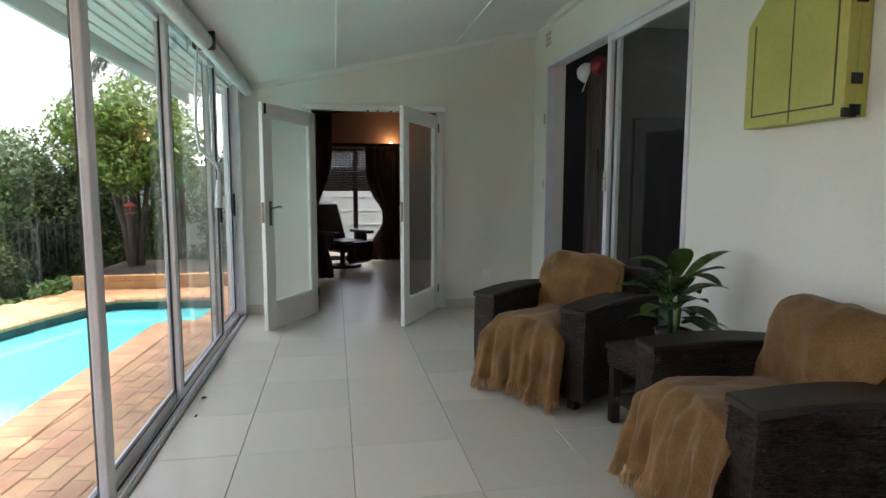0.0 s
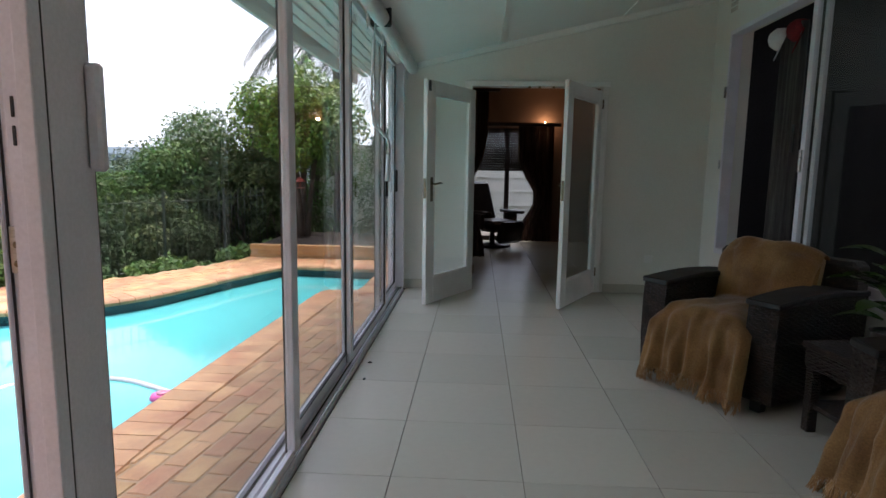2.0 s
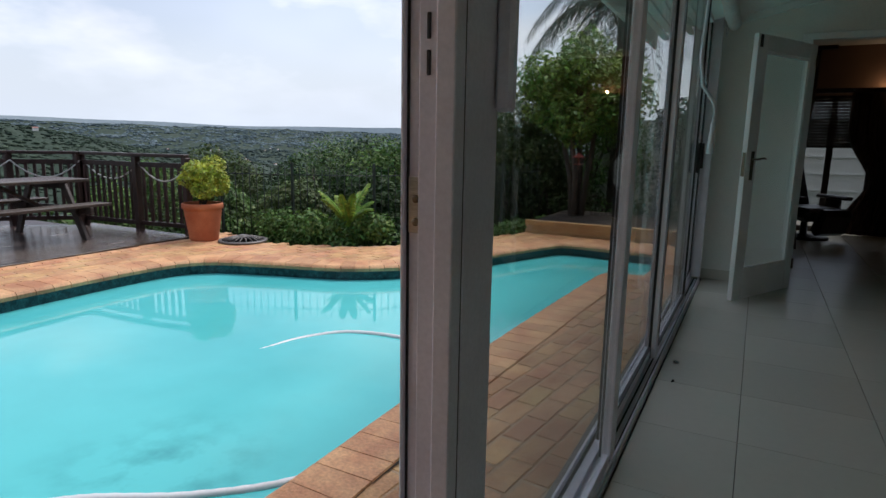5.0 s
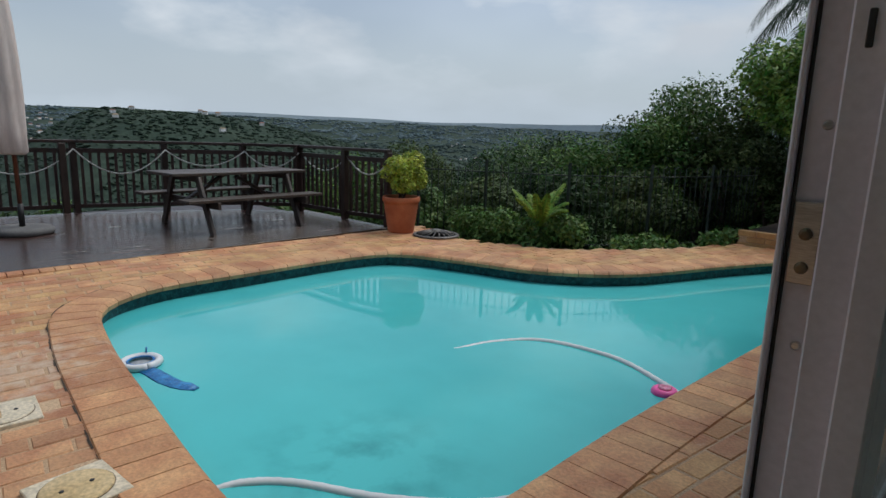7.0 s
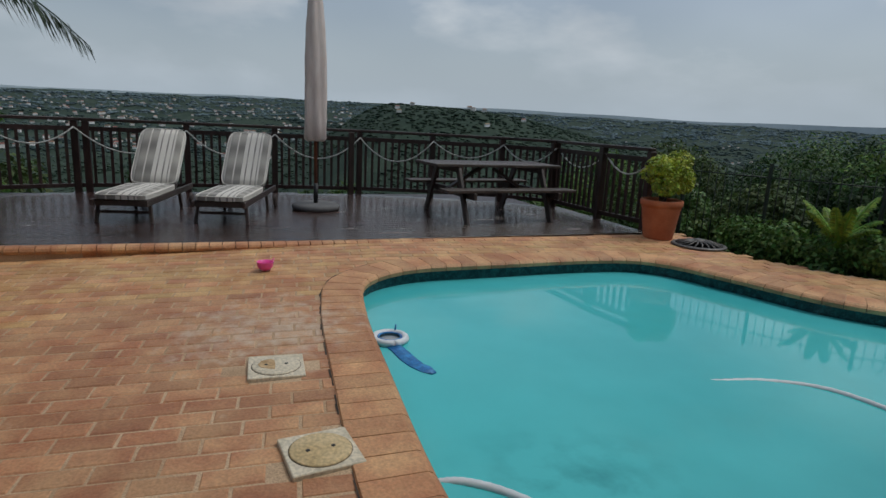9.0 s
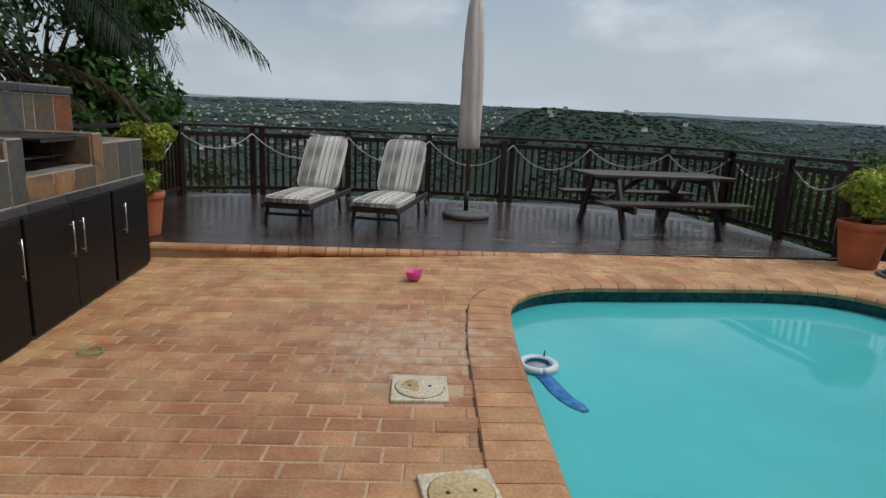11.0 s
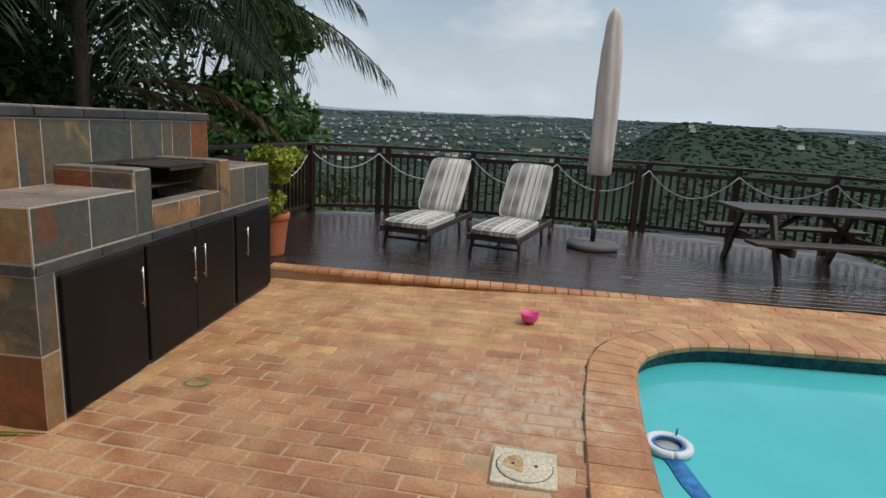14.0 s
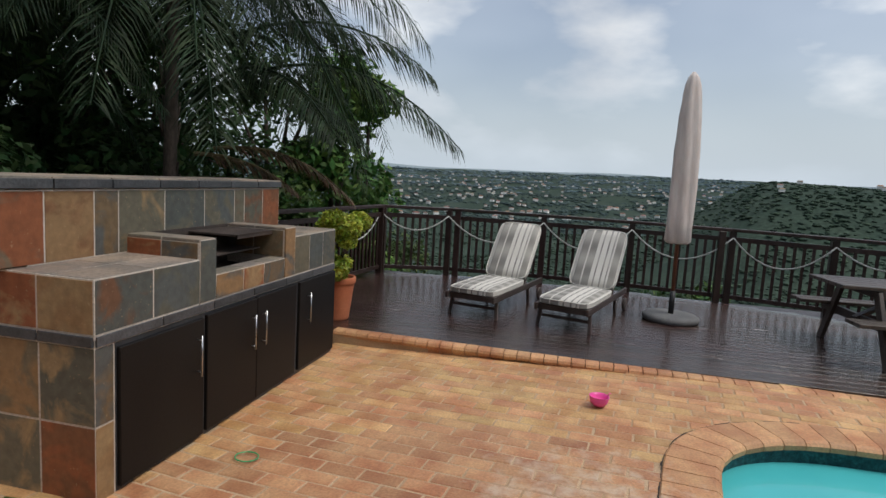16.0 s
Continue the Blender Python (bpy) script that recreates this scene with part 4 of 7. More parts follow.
cr.color_ramp.elements[1].position, cr.color_ramp.elements[1].color = 0.08, (0.25, 0.235, 0.21, 1)
for pos, g in bands[2:]:
    cr.color_ramp.elements.new(pos).color = (g, g * 0.95, g * 0.87, 1)
ct.links.new(mr.outputs["Result"], cr.inputs["Fac"])
wv = node(ct, "ShaderNodeTexNoise", Scale=220.0, Detail=2.0)
ct.links.new(tc.outputs["Object"], wv.inputs["Vector"])
dk = node(ct, "ShaderNodeMixRGB", Fac=0.25)
dk.blend_type = "OVERLAY"
plaid = node(ct, "ShaderNodeTexWave", Scale=1.35, Distortion=0.4)
plaid.bands_direction = "X"
ct.links.new(tc.outputs["Object"], plaid.inputs["Vector"])
soft_band = node(ct, "ShaderNodeMapRange")
soft_band.inputs["To Max"].default_value = 0.42
ct.links.new(plaid.outputs["Fac"], soft_band.inputs["Value"])
weave = node(ct, "ShaderNodeMixRGB", Color2=(0.60, 0.57, 0.51, 1))
ct.links.new(soft_band.outputs["Result"], weave.inputs["Fac"])
ct.links.new(cr.outputs["Color"], weave.inputs["Color1"])
ct.links.new(weave.outputs["Color"], dk.inputs["Color1"])
ct.links.new(wv.outputs["Fac"], dk.inputs["Color2"])
ct.links.new(dk.outputs["Color"], cp.inputs["Base Color"])
cp.inputs["Roughness"].default_value = 0.9
cb = node(ct, "ShaderNodeBump", Strength=0.3, Distance=0.01)
ct.links.new(wv.outputs["Fac"], cb.inputs["Height"])
ct.links.new(cb.outputs["Normal"], cp.inputs["Normal"])


def pad(length, width, thick, m, seed):
    """A soft cushion slab with rounded corners and slight lumps."""
    bm = bmesh.new()
    bx(bm, 0, -width / 2, 0, length, width / 2, thick)
    bmesh.ops.subdivide_edges(bm, edges=bm.edges[:], cuts=7, use_grid_fill=True)
    for v in bm.verts:
        u, w = v.co.x / length * 2 - 1, v.co.y / width * 2
        if v.co.z > thick * 0.5:
            v.co.z += 0.018 * (1 - u ** 4) * (1 - w ** 4) + 0.006 * noise.noise(Vector((v.co.x * 9, v.co.y * 9, seed)))
        pull = max(1.0, (abs(u) ** 9 + abs(w) ** 9) ** (1 / 9))
        v.co.x = length / 2 + (v.co.x - length / 2) / pull
        v.co.y /= pull
        edge = max(abs(u), abs(w))
        if edge > 0.97:
            v.co.z = thick / 2 + (v.co.z - thick / 2) * 0.72
    for f in bm.faces:
        f.smooth = True
    bm.transform(m)
    return bm


def piping(length, width, thick, m):
    """A pale cord round the cushion's upper edge."""
    bm = bmesh.new()
    pts = []
    for k in range(65):
        a = 2 * math.pi * k / 64
        c, s = math.cos(a), math.sin(a)
        big = (abs(c) ** 7 + abs(s) ** 7) ** (1 / 7)
        pts.append(m @ Vector((length / 2 + c / big * length / 2, s / big * width / 2, thick * 0.86)))
    return tube(bm, pts, 0.006, 5, cap=False)


CORD = surf("cream_piping", (0.66, 0.64, 0.58), (0.74, 0.71, 0.66), rough=0.9, fine=120, bump=0.1)


def sun_lounger(m, label):
    """Foot end at the origin, head along +x."""
    ob = thing("sun_lounger", label, "sun lounger", m, group="sun loungers on the deck")
    w, h = 0.59, 0.29
    for y in (-w / 2, w / 2 - 0.03):
        part("side_rail", boxes((-0.06, y, h - 0.09, 1.75, y + 0.03, h - 0.02), bevel=0.004), GREYWOOD, ob)
    for k in range(11):
        part("slat", boxes((0.02 + 0.1 * k, -w / 2 + 0.03, h - 0.055, 0.085 + 0.1 * k, w / 2 - 0.03, h - 0.03)), GREYWOOD, ob)
    for x, y, lean, out in ((0.10, -w / 2 + 0.01, 0.16, 0.10), (0.10, w / 2 - 0.045, 0.16, -0.10), (1.2, -w / 2 + 0.01, -0.12, 0.06), (1.2, w / 2 - 0.045, -0.12, -0.06)):
        part("leg", boxes((-0.018, 0, -0.232, 0.018, 0.034, 0.0), bevel=0.004, m=Matrix.Translation((x, y, h - 0.07)) @ Matrix.Rotation(lean, 4, "Y") @ Matrix.Rotation(-out, 4, "X")), GREYWOOD, ob)
    part("stretcher", boxes((0.09, -w / 2 + 0.04, 0.1, 0.12, w / 2 - 0.04, 0.13)), GREYWOOD, ob)
    part("end_rail", boxes((-0.02, -w / 2 + 0.03, h - 0.09, 0.01, w / 2 - 0.03, h - 0.03), bevel=0.003), GREYWOOD, ob)
    for y in (-w / 2 - 0.03, w / 2):
        wheel = part("wheel", lathe(bmesh.new(), ((0.02, 0), (0.075, 0.0), (0.08, 0.008), (0.08, 0.022), (0.075, 0.03), (0.02, 0.03)), 18), GREYWOOD, ob)
        wheel.matrix_local = Matrix.Translation((1.6, y + 0.03, 0.08)) @ Matrix.Rotation(math.pi / 2, 4, "X")
    back = Matrix.Translation((1.08, 0, h - 0.02)) @ Matrix.Rotation(radians(-50), 4, "Y")
    for y in (-w / 2 + 0.035, w / 2 - 0.065):
        part("back_rail", boxes((0, y, -0.045, 0.86, y + 0.03, 0.0), m=back), GREYWOOD, ob)
    for k in range(7):
        part("back_slat", boxes((0.04 + 0.12 * k, -w / 2 + 0.04, -0.02, 0.1 + 0.12 * k, w / 2 - 0.04, 0.0), m=back), GREYWOOD, ob)
    part("prop", boxes((1.5, -0.02, h - 0.08, 1.54, 0.02, h + 0.34), bevel=0.003), GREYWOOD, ob)
    seat = part("seat_cushion", pad(1.12, w - 0.02, 0.07, Matrix.Translation((-0.04, 0, h - 0.028)), 1), CUSHION, ob, "grey and cream striped cushion")
    part("piping", piping(1.12, w - 0.02, 0.07, Matrix.Translation((-0.04, 0, h - 0.028))), CORD, seat)
    rest = part("back_cushion", pad(0.86, w - 0.02, 0.07, back @ Matrix.Translation((0.03, 0, 0.002)), 2), CUSHION, ob, "grey and cream striped cushion")
    part("piping", piping(0.86, w - 0.02, 0.07, back @ Matrix.Translation((0.03, 0, 0.002))), CORD, rest)
    return ob


first = sun_lounger(pose(-7.28, -0.48, DECK_Z, 0, 0, 167), "weathered wooden sun lounger with grey striped cushions")
copy_thing(first, pose(-7.14, 0.53, DECK_Z, 0, 0, 164))

# ---- folded parasol ----
CANVAS = surf("beige_canvas", (0.60, 0.51, 0.46), (0.71, 0.62, 0.57), rough=0.9, scale=6, fine=140, bump=0.25, stretch=(3, 3, 0.6), grain=0.12)
POLEW = surf("varnished_pole", (0.14, 0.045, 0.022), (0.2, 0.07, 0.035), rough=0.4, stretch=(4, 4, 1))
CONCRETE = surf("grey_concrete", (0.10, 0.10, 0.10), (0.17, 0.165, 0.16), rough=0.85, fine=70, bump=0.4)
umb = thing("parasol", "folded beige canvas parasol on a wooden pole", "parasol", pose(-8.25, 1.78, DECK_Z))
part("base", lathe(bmesh.new(), ((0.30, 0), (0.325, 0.02), (0.325, 0.06), (0.29, 0.085), (0.06, 0.09)), 32), CONCRETE, umb, "round grey concrete base")
bm = bmesh.new()
tube(bm, [(0, 0, 0.08), (0, 0, 0.36)], 0.032, 12)
part("sleeve", bm, DARKMETAL, umb)
bm = bmesh.new()
tube(bm, [(0, 0, 0.3), (0, -0.015, 1.6), (0, -0.02, 2.83)], 0.024, 12)
part("pole", bm, POLEW, umb)
bm = bmesh.new()
prof = ((0.10, 0.93), (0.125, 0.96), (0.13, 1.2), (0.128, 1.6), (0.12, 2.0), (0.105, 2.4), (0.085, 2.65), (0.07, 2.76), (0.05, 2.84), (0.015, 2.90))
rings = []
for r, z in prof:
    ring = []
    for k in range(48):
        a = 2 * math.pi * k / 48
        fold = 1 + 0.06 * math.sin(a * 7 + z * 1.3) + 0.07 * math.sin(a * 3 - z * 1.1) + 0.16 * noise.noise(Vector((math.cos(a) * 2, math.sin(a) * 2, z * 3)))
        ring.append(bm.verts.new((1.14 * r * fold * math.cos(a), -0.02 * z / 2.8 + 1.14 * r * fold * math.sin(a), z)))
    rings.append(ring)
for r0, r1 in zip(rings, rings[1:]):
    for k in range(48):
        bm.faces.new((r0[k], r0[(k + 1) % 48], r1[(k + 1) % 48], r1[k])).smooth = True
bm.faces.new(rings[-1]), bm.faces.new(rings[0][::-1])
part("canopy", bm, CANVAS, umb, "folded beige canvas canopy")

# ---- picnic table ----
pic = thing("picnic_table", "dark weathered wooden picnic table with attached benches", "picnic table", pose(-7.62, 4.08, DECK_Z, 0, 0, 4) @ Matrix.Diagonal((1.03, 1.03, 1.06, 1)))
L = 0.94
for k in range(5):
    x = -0.36 + 0.146 * k
    part("tabletop_plank", boxes((x, -L, 0.665, x + 0.138, L, 0.70), bevel=0.004), GREYWOOD, pic)
for s in (-1, 1):
    for k in range(2):
        x = s * 0.60 + (0.0 if k else -0.135)
        part("bench_plank", boxes((x, -L, 0.385, x + 0.13, L, 0.42), bevel=0.004), GREYWOOD, pic)
for y in (-0.62, 0.62):
    for s in (-1, 1):
        lean = math.atan2(0.34 * s, 0.68)
        part("leg", boxes((-0.045, y - 0.02, 0.0, 0.045, y + 0.02, 0.735), bevel=0.004, m=Matrix.Translation((s * 0.66, 0, -0.02)) @ Matrix.Rotation(-lean, 4, "Y")), GREYWOOD, pic)
    part("seat_bearer", boxes((-0.76, y + 0.02, 0.30, 0.76, y + 0.06, 0.385), bevel=0.004), GREYWOOD, pic)
    part("top_bearer", boxes((-0.36, y + 0.02, 0.585, 0.36, y + 0.06, 0.664), bevel=0.004), GREYWOOD, pic)
    s = 1 if y < 0 else -1
    part("brace", boxes((-0.04, -0.035, 0, 0.04, 0.0, 0.62), bevel=0.003, m=Matrix.Translation((0, y, 0.33)) @ Matrix.Rotation(-s * 1.05, 4, "X")), GREYWOOD, pic)

# ---- plant pots ----
LIME = leaf_mat("lime_bush_leaves", (0.24, 0.33, 0.035), (0.46, 0.50, 0.07), scale=6)
MIDGREEN = leaf_mat("mid_green_leaves", (0.045, 0.10, 0.022), (0.10, 0.18, 0.04), scale=1.5)
rng = np.random.default_rng(5)


def pot_plant(name, m, r, h, ribbed, label, bush):
    ob = thing(name, label, "potted plant", m)
    prof = [(0.70 * r, 0), (0.72 * r, 0.01)]
    for k in range(1, 15):
        z = k / 14 * h * 0.84
        prof.append((r * (0.72 + 0.24 * k / 14) * (1 + (0.022 if ribbed and k % 2 else 0)), z))
    prof += [(r * 1.02, h * 0.85), (r * 1.05, h * 0.88), (r * 1.05, h * 0.98), (r * 1.02, h), (r * 0.93, h), (r * 0.9, h * 0.93), (r * 0.88, h * 0.9)]
    part("pot", lathe(bmesh.new(), prof, 36), TERRA, ob, "terracotta pot")
    part("soil", lathe(bmesh.new(), ((r * 0.86, h * 0.86), (r * 0.84, h * 0.9), (0.01, h * 0.92)), 20), SOIL, ob)
    bm = bmesh.new()
    for k in range(7):
        a = k * 0.9
        e = bush[k % len(bush)]
        tube(bm, [(0.03 * math.cos(a), 0.03 * math.sin(a), h * 0.88), (e[0] * 0.5, e[1] * 0.5, (h + e[2]) / 2), (e[0], e[1], e[2])], [0.012, 0.009, 0.004], 6)
    part("stem", bm, GREYWOOD, ob)
    v, f = leaves(rng, [b[:3] for b in bush], [b[3] for b in bush], 6500, 0.05, slim=0.5)
    raw("foliage", v, f, LIME, ob)["label"] = "yellow-green foliage"
    return ob


bush1 = [(rng.uniform(-0.23, 0.23), rng.uniform(-0.23, 0.23), rng.uniform(0.62, 0.98), rng.uniform(0.11, 0.18)) for k in range(16)]
pot_plant("potted_bush", pose(-5.83, 5.6, -0.095), 0.24, 0.48, True, "yellow-green bush in a terracotta pot beside the deck", bush1)
bush2 = [(rng.uniform(-0.22, 0.28), rng.uniform(-0.22, 0.28), rng.uniform(0.55, 1.05), rng.uniform(0.08, 0.15)) for k in range(15)]
pot_plant("potted_bush", pose(-6.58, -1.8, DECK_Z), 0.19, 0.45, True, "yellow-green bush in a ribbed terracotta pot beside the barbecue", bush2)

# ---- small things round the pool ----
PINK = surf("pink_plastic", (0.82, 0.08, 0.36), (0.88, 0.12, 0.42), rough=0.35, bump=0.0, grain=0.03)
BLUEF = surf("blue_net_cloth", (0.012, 0.12, 0.36), (0.05, 0.27, 0.58), rough=0.35, scale=20, fine=90, bump=0.5)
WPLASTIC = surf("white_plastic", (0.66, 0.68, 0.70), (0.74, 0.76, 0.78), rough=0.4, bump=0.02, grain=0.04)
YELLOWP = surf("sun_yellowed_plastic", (0.50, 0.36, 0.17), (0.60, 0.46, 0.25), rough=0.55, scale=9, fine=60, bump=0.1)
CREAMP = surf("cream_plastic", (0.56, 0.49, 0.36), (0.66, 0.58, 0.44), rough=0.6, scale=9, fine=60, bump=0.1)
zb = pave_z(-5.1, 0.9) + 0.008
bowl = thing("bowl", "pink plastic bowl standing on the brick terrace", "bowl", pose(-5.14, 0.87, zb) @ Matrix.Scale(0.75, 4))
part("shell", lathe(bmesh.new(), ((0.03, 0), (0.055, 0.006), (0.082, 0.035), (0.092, 0.07), (0.094, 0.095), (0.097, 0.1), (0.091, 0.1), (0.084, 0.07), (0.05, 0.02), (0.02, 0.014)), 28), PINK, bowl)
bm = bmesh.new()
tube(bm, [(-0.04, 0.08, 0.095), (-0.05, 0.095, 0.118), (-0.06, 0.108, 0.112)], 0.006, 6)
part("tab", bm, PINK, bowl)
bm = bmesh.new()
zr = pave_z(-3.72, -1.1) + 0.014
tube(bm, [(-3.72 + 0.058 * math.cos(a), -1.1 + 0.066 * math.sin(a), zr) for a in np.linspace(0, 2 * math.pi, 33)], 0.004, 8)
solid("throw_ring", bm, surf("green_plastic", (0.05, 0.32, 0.12), (0.07, 0.40, 0.16), rough=0.4), "thin green plastic ring on the brick terrace", "ring")


BROWNP = surf("brown_stain", (0.36, 0.22, 0.09), (0.52, 0.36, 0.19), rough=0.7, scale=14, fine=60, bump=0.15)
SEAM = surf("dark_seam", (0.10, 0.075, 0.05), (0.16, 0.12, 0.08), rough=0.9)


def pool_lid(name, cx, cy, s, r, turn, label, cover_mat):
    m = pose(cx, cy, pave_z(cx, cy) + 0.012, 0, 0, turn)
    ob = thing(name, label, "lid", m, group="lids beside the pool")
    part("frame", boxes((-s, -s, -0.03, s, s, 0.004), bevel=0.004), CREAMP, ob, "cream plastic square frame")
    d = part("cover", lathe(bmesh.new(), ((r, 0.002), (r, 0.008), (r - 0.006, 0.011), (0.02, 0.012)), 36), cover_mat, ob, "round plastic cover")
    part("seam", lathe(bmesh.new(), ((r + 0.0035, 0.003), (r + 0.0035, 0.0055), (r + 0.0005, 0.0055)), 36), SEAM, ob)
    for k in (-1, 1):
        part("finger_hole", lathe(bmesh.new(), ((0.009, 0.011), (0.009, 0.0145), (0.004, 0.0145)), 12, (0.0, 0.052 * k, 0)), GASKET, d)
    return ob


stained = pool_lid("skimmer_box", -3.09, 0.77, 0.145, 0.125, -4, "cream plastic pool lid with a half-stained cover", CREAMP)
pool_lid("skimmer_box", -2.2, 0.86, 0.145, 0.125, 6, "cream plastic pool lid with a yellowed cover", YELLOWP)
bm = bmesh.new()
blot = ((0.065, -0.008), (0.012, -0.004), (-0.055, -0.008), (-0.075, -0.03), (-0.055, -0.075), (-0.01, -0.095), (0.03, -0.08), (0.05, -0.045))
top_, low_ = [[bm.verts.new((x_, y_, z_)) for x_, y_ in blot] for z_ in (0.0130, 0.0105)]
bm.faces.new(top_), bm.faces.new(low_[::-1])
for k in range(8):
    bm.faces.new((top_[k], low_[k], low_[(k + 1) % 8], top_[(k + 1) % 8]))
part("stain", bm, BROWNP, stained, "flaking brown stain")

net = thing("pool_net", "white-rimmed leaf basket with a blue net floating in the pool", "pool net", pose(-3.61, 1.545, WATER_Z))
bm = bmesh.new()
tube(bm, [(0.105 * math.cos(a), 0.105 * math.sin(a), 0.02) for a in np.linspace(0, 2 * math.pi, 33)], 0.024, 10)
part("rim", bm, WPLASTIC, net, "white plastic rim")
bm = bmesh.new()
tube(bm, [(0.075 * math.cos(a), 0.075 * math.sin(a), 0.03) for a in np.linspace(0, 2 * math.pi, 29)], 0.007, 8)
part("band", bm, BLUEF, net)
part("mesh_disc", lathe(bmesh.new(), ((0.07, 0.0), (0.07, 0.012), (0.01, 0.008)), 20), surf("grey_mesh", (0.3, 0.33, 0.36), (0.4, 0.43, 0.46), rough=0.7, fine=200, bump=0.5), net)
bm = bmesh.new()
tube(bm, [(-0.08, 0.06, 0.03), (-0.085, 0.065, 0.08)], 0.006, 6)
part("clip", bm, BLUEF, net)
bm = bmesh.new()
tube(bm, [(0.09, -0.01, 0.0), (0.17, 0.01, 0.002), (0.32, 0.025, 0.003), (0.43, 0.05, 0.002), (0.51, 0.08, 0.0), (0.57, 0.11, -0.002)], [0.045, 0.05, 0.052, 0.05, 0.042, 0.02], 12)
for v in bm.verts:
    v.co.z = v.co.z * 0.28 + 0.012 * noise.noise(v.co * 22)
part("net_bag", bm, BLUEF, net, "wet blue net bag")

ball = thing("chlorine_float", "pink and white chlorine float at the pool edge", "pool float", pose(-1.21, 3.67, WATER_Z - 0.03) @ Matrix.Scale(0.74, 4))
part("body", lathe(bmesh.new(), ((0.02, 0), (0.08, 0.01), (0.105, 0.035), (0.105, 0.055), (0.09, 0.078), (0.07, 0.084), (0.05, 0.08)), 28), PINK, ball)
part("cap", lathe(bmesh.new(), ((0.052, 0.078), (0.05, 0.094), (0.03, 0.097), (0.028, 0.088), (0.01, 0.088)), 20), surf("pale_pink_plastic", (0.75, 0.25, 0.42), (0.8, 0.32, 0.48), rough=0.4), ball)


def pool_hose(pts):
    loop = []
    P = [Vector(p) for p in pts]
    for i in range(len(P) - 1):
        a, b, c, d = P[max(i - 1, 0)], P[i], P[i + 1], P[min(i + 2, len(P) - 1)]
        for k in range(10):
            t = k / 10
            loop.append(0.5 * ((2 * b) + (c - a) * t + (2 * a - 5 * b + 4 * c - d) * t * t + (3 * b - a - 3 * c + d) * t ** 3))
    bm = bmesh.new()
    tube(bm, loop, [0.019 + (0.002 if k % 2 else 0) for k in range(len(loop))], 8)
    return solid("pool_hose", bm, WPLASTIC, "white ribbed pool cleaner hose floating on the water", "hose")


z = WATER_Z + 0.002
pool_hose([(-2.7, 2.95, z - 0.05), (-2.55, 3.25, z - 0.021), (-2.45, 3.6, z - 0.013), (-2.2, 3.88, z - 0.004), (-1.7, 3.95, z), (-1.3, 3.8, z), (-1.06, 3.66, z)])
pool_hose([(-2.06, 1.3, z - 0.02), (-2.0, 1.42, z), (-1.85, 1.58, z), (-1.5, 1.8, z), (-1.2, 2.1, z), (-1.04, 2.5, z)])

GREYIRON = surf("weathered_grey_iron", (0.10, 0.095, 0.09), (0.2, 0.19, 0.18), rough=0.55, metal=0.4, bump=0.15)
grate = thing("drain_grate", "round dark cast-iron parasol foot lying on the bricks", "iron foot", pose(-5.33, 5.78, -0.092))
part("ring", lathe(bmesh.new(), ((0.30, 0), (0.31, 0.012), (0.30, 0.022), (0.27, 0.026), (0.26, 0.02), (0.26, 0.0)), 36), GREYIRON, grate)
for k in range(20):
    bm = bmesh.new()
    a = k * math.pi / 10
    tube(bm, [(0.06 * math.cos(a), 0.06 * math.sin(a), 0.06), (0.16 * math.cos(a + 0.08), 0.16 * math.sin(a + 0.08), 0.05), (0.27 * math.cos(a), 0.27 * math.sin(a), 0.018)], [0.012, 0.009, 0.008], 6)
    part("spoke", bm, GREYIRON, grate)
part("hub", lathe(bmesh.new(), ((0.075, 0.03), (0.08, 0.06), (0.05, 0.08), (0.03, 0.085)), 20), GREYIRON, grate)

# ---- pool fence of thin hooped bars ----
FENCE_PTS = [(-6.25, 6.3), (-5.3, 6.7), (-4.3, 7.25), (-3.6, 8.2), (-3.2, 9.3), (-3.0, 10.6)]
fence = thing("pool_fence", "thin dark green steel pool fence with hooped tops", "fence")
FENCEM = surf("dark_green_steel", (0.012, 0.022, 0.018), (0.025, 0.04, 0.032), rough=0.5)
FB, FT = -0.35, 0.86
for (xa, ya), (xb, yb) in zip(FENCE_PTS, FENCE_PTS[1:]):
    a, b = Vector((xa, ya, 0)), Vector((xb, yb, 0))
    d = b - a
    count = round(d.length / 0.105)
    for zz in (FB + 0.12, FT - 0.14):
        bm = bmesh.new()
        tube(bm, [a + Vector((0, 0, zz)), b + Vector((0, 0, zz))], 0.008, 6)
        part("rail", bm, FENCEM, fence)
    for k in range(count):
        p = a + d * (k / count)
        bm = bmesh.new()
        e = d.normalized() * (d.length / count / 2)
        if k % 2 == 0:
            tube(bm, [p + Vector((0, 0, FB)), p + Vector((0, 0, FT - 0.03)), p + e + Vector((0, 0, FT)), p + 2 * e + Vector((0, 0, FT - 0.03)), p + 2 * e + Vector((0, 0, FB))], 0.006, 5)
            part("bar", bm, FENCEM, fence)
    part("post", boxes((xa - 0.016, ya - 0.016, -0.6, xa + 0.016, ya + 0.016, FT + 0.03)), FENCEM, fence)

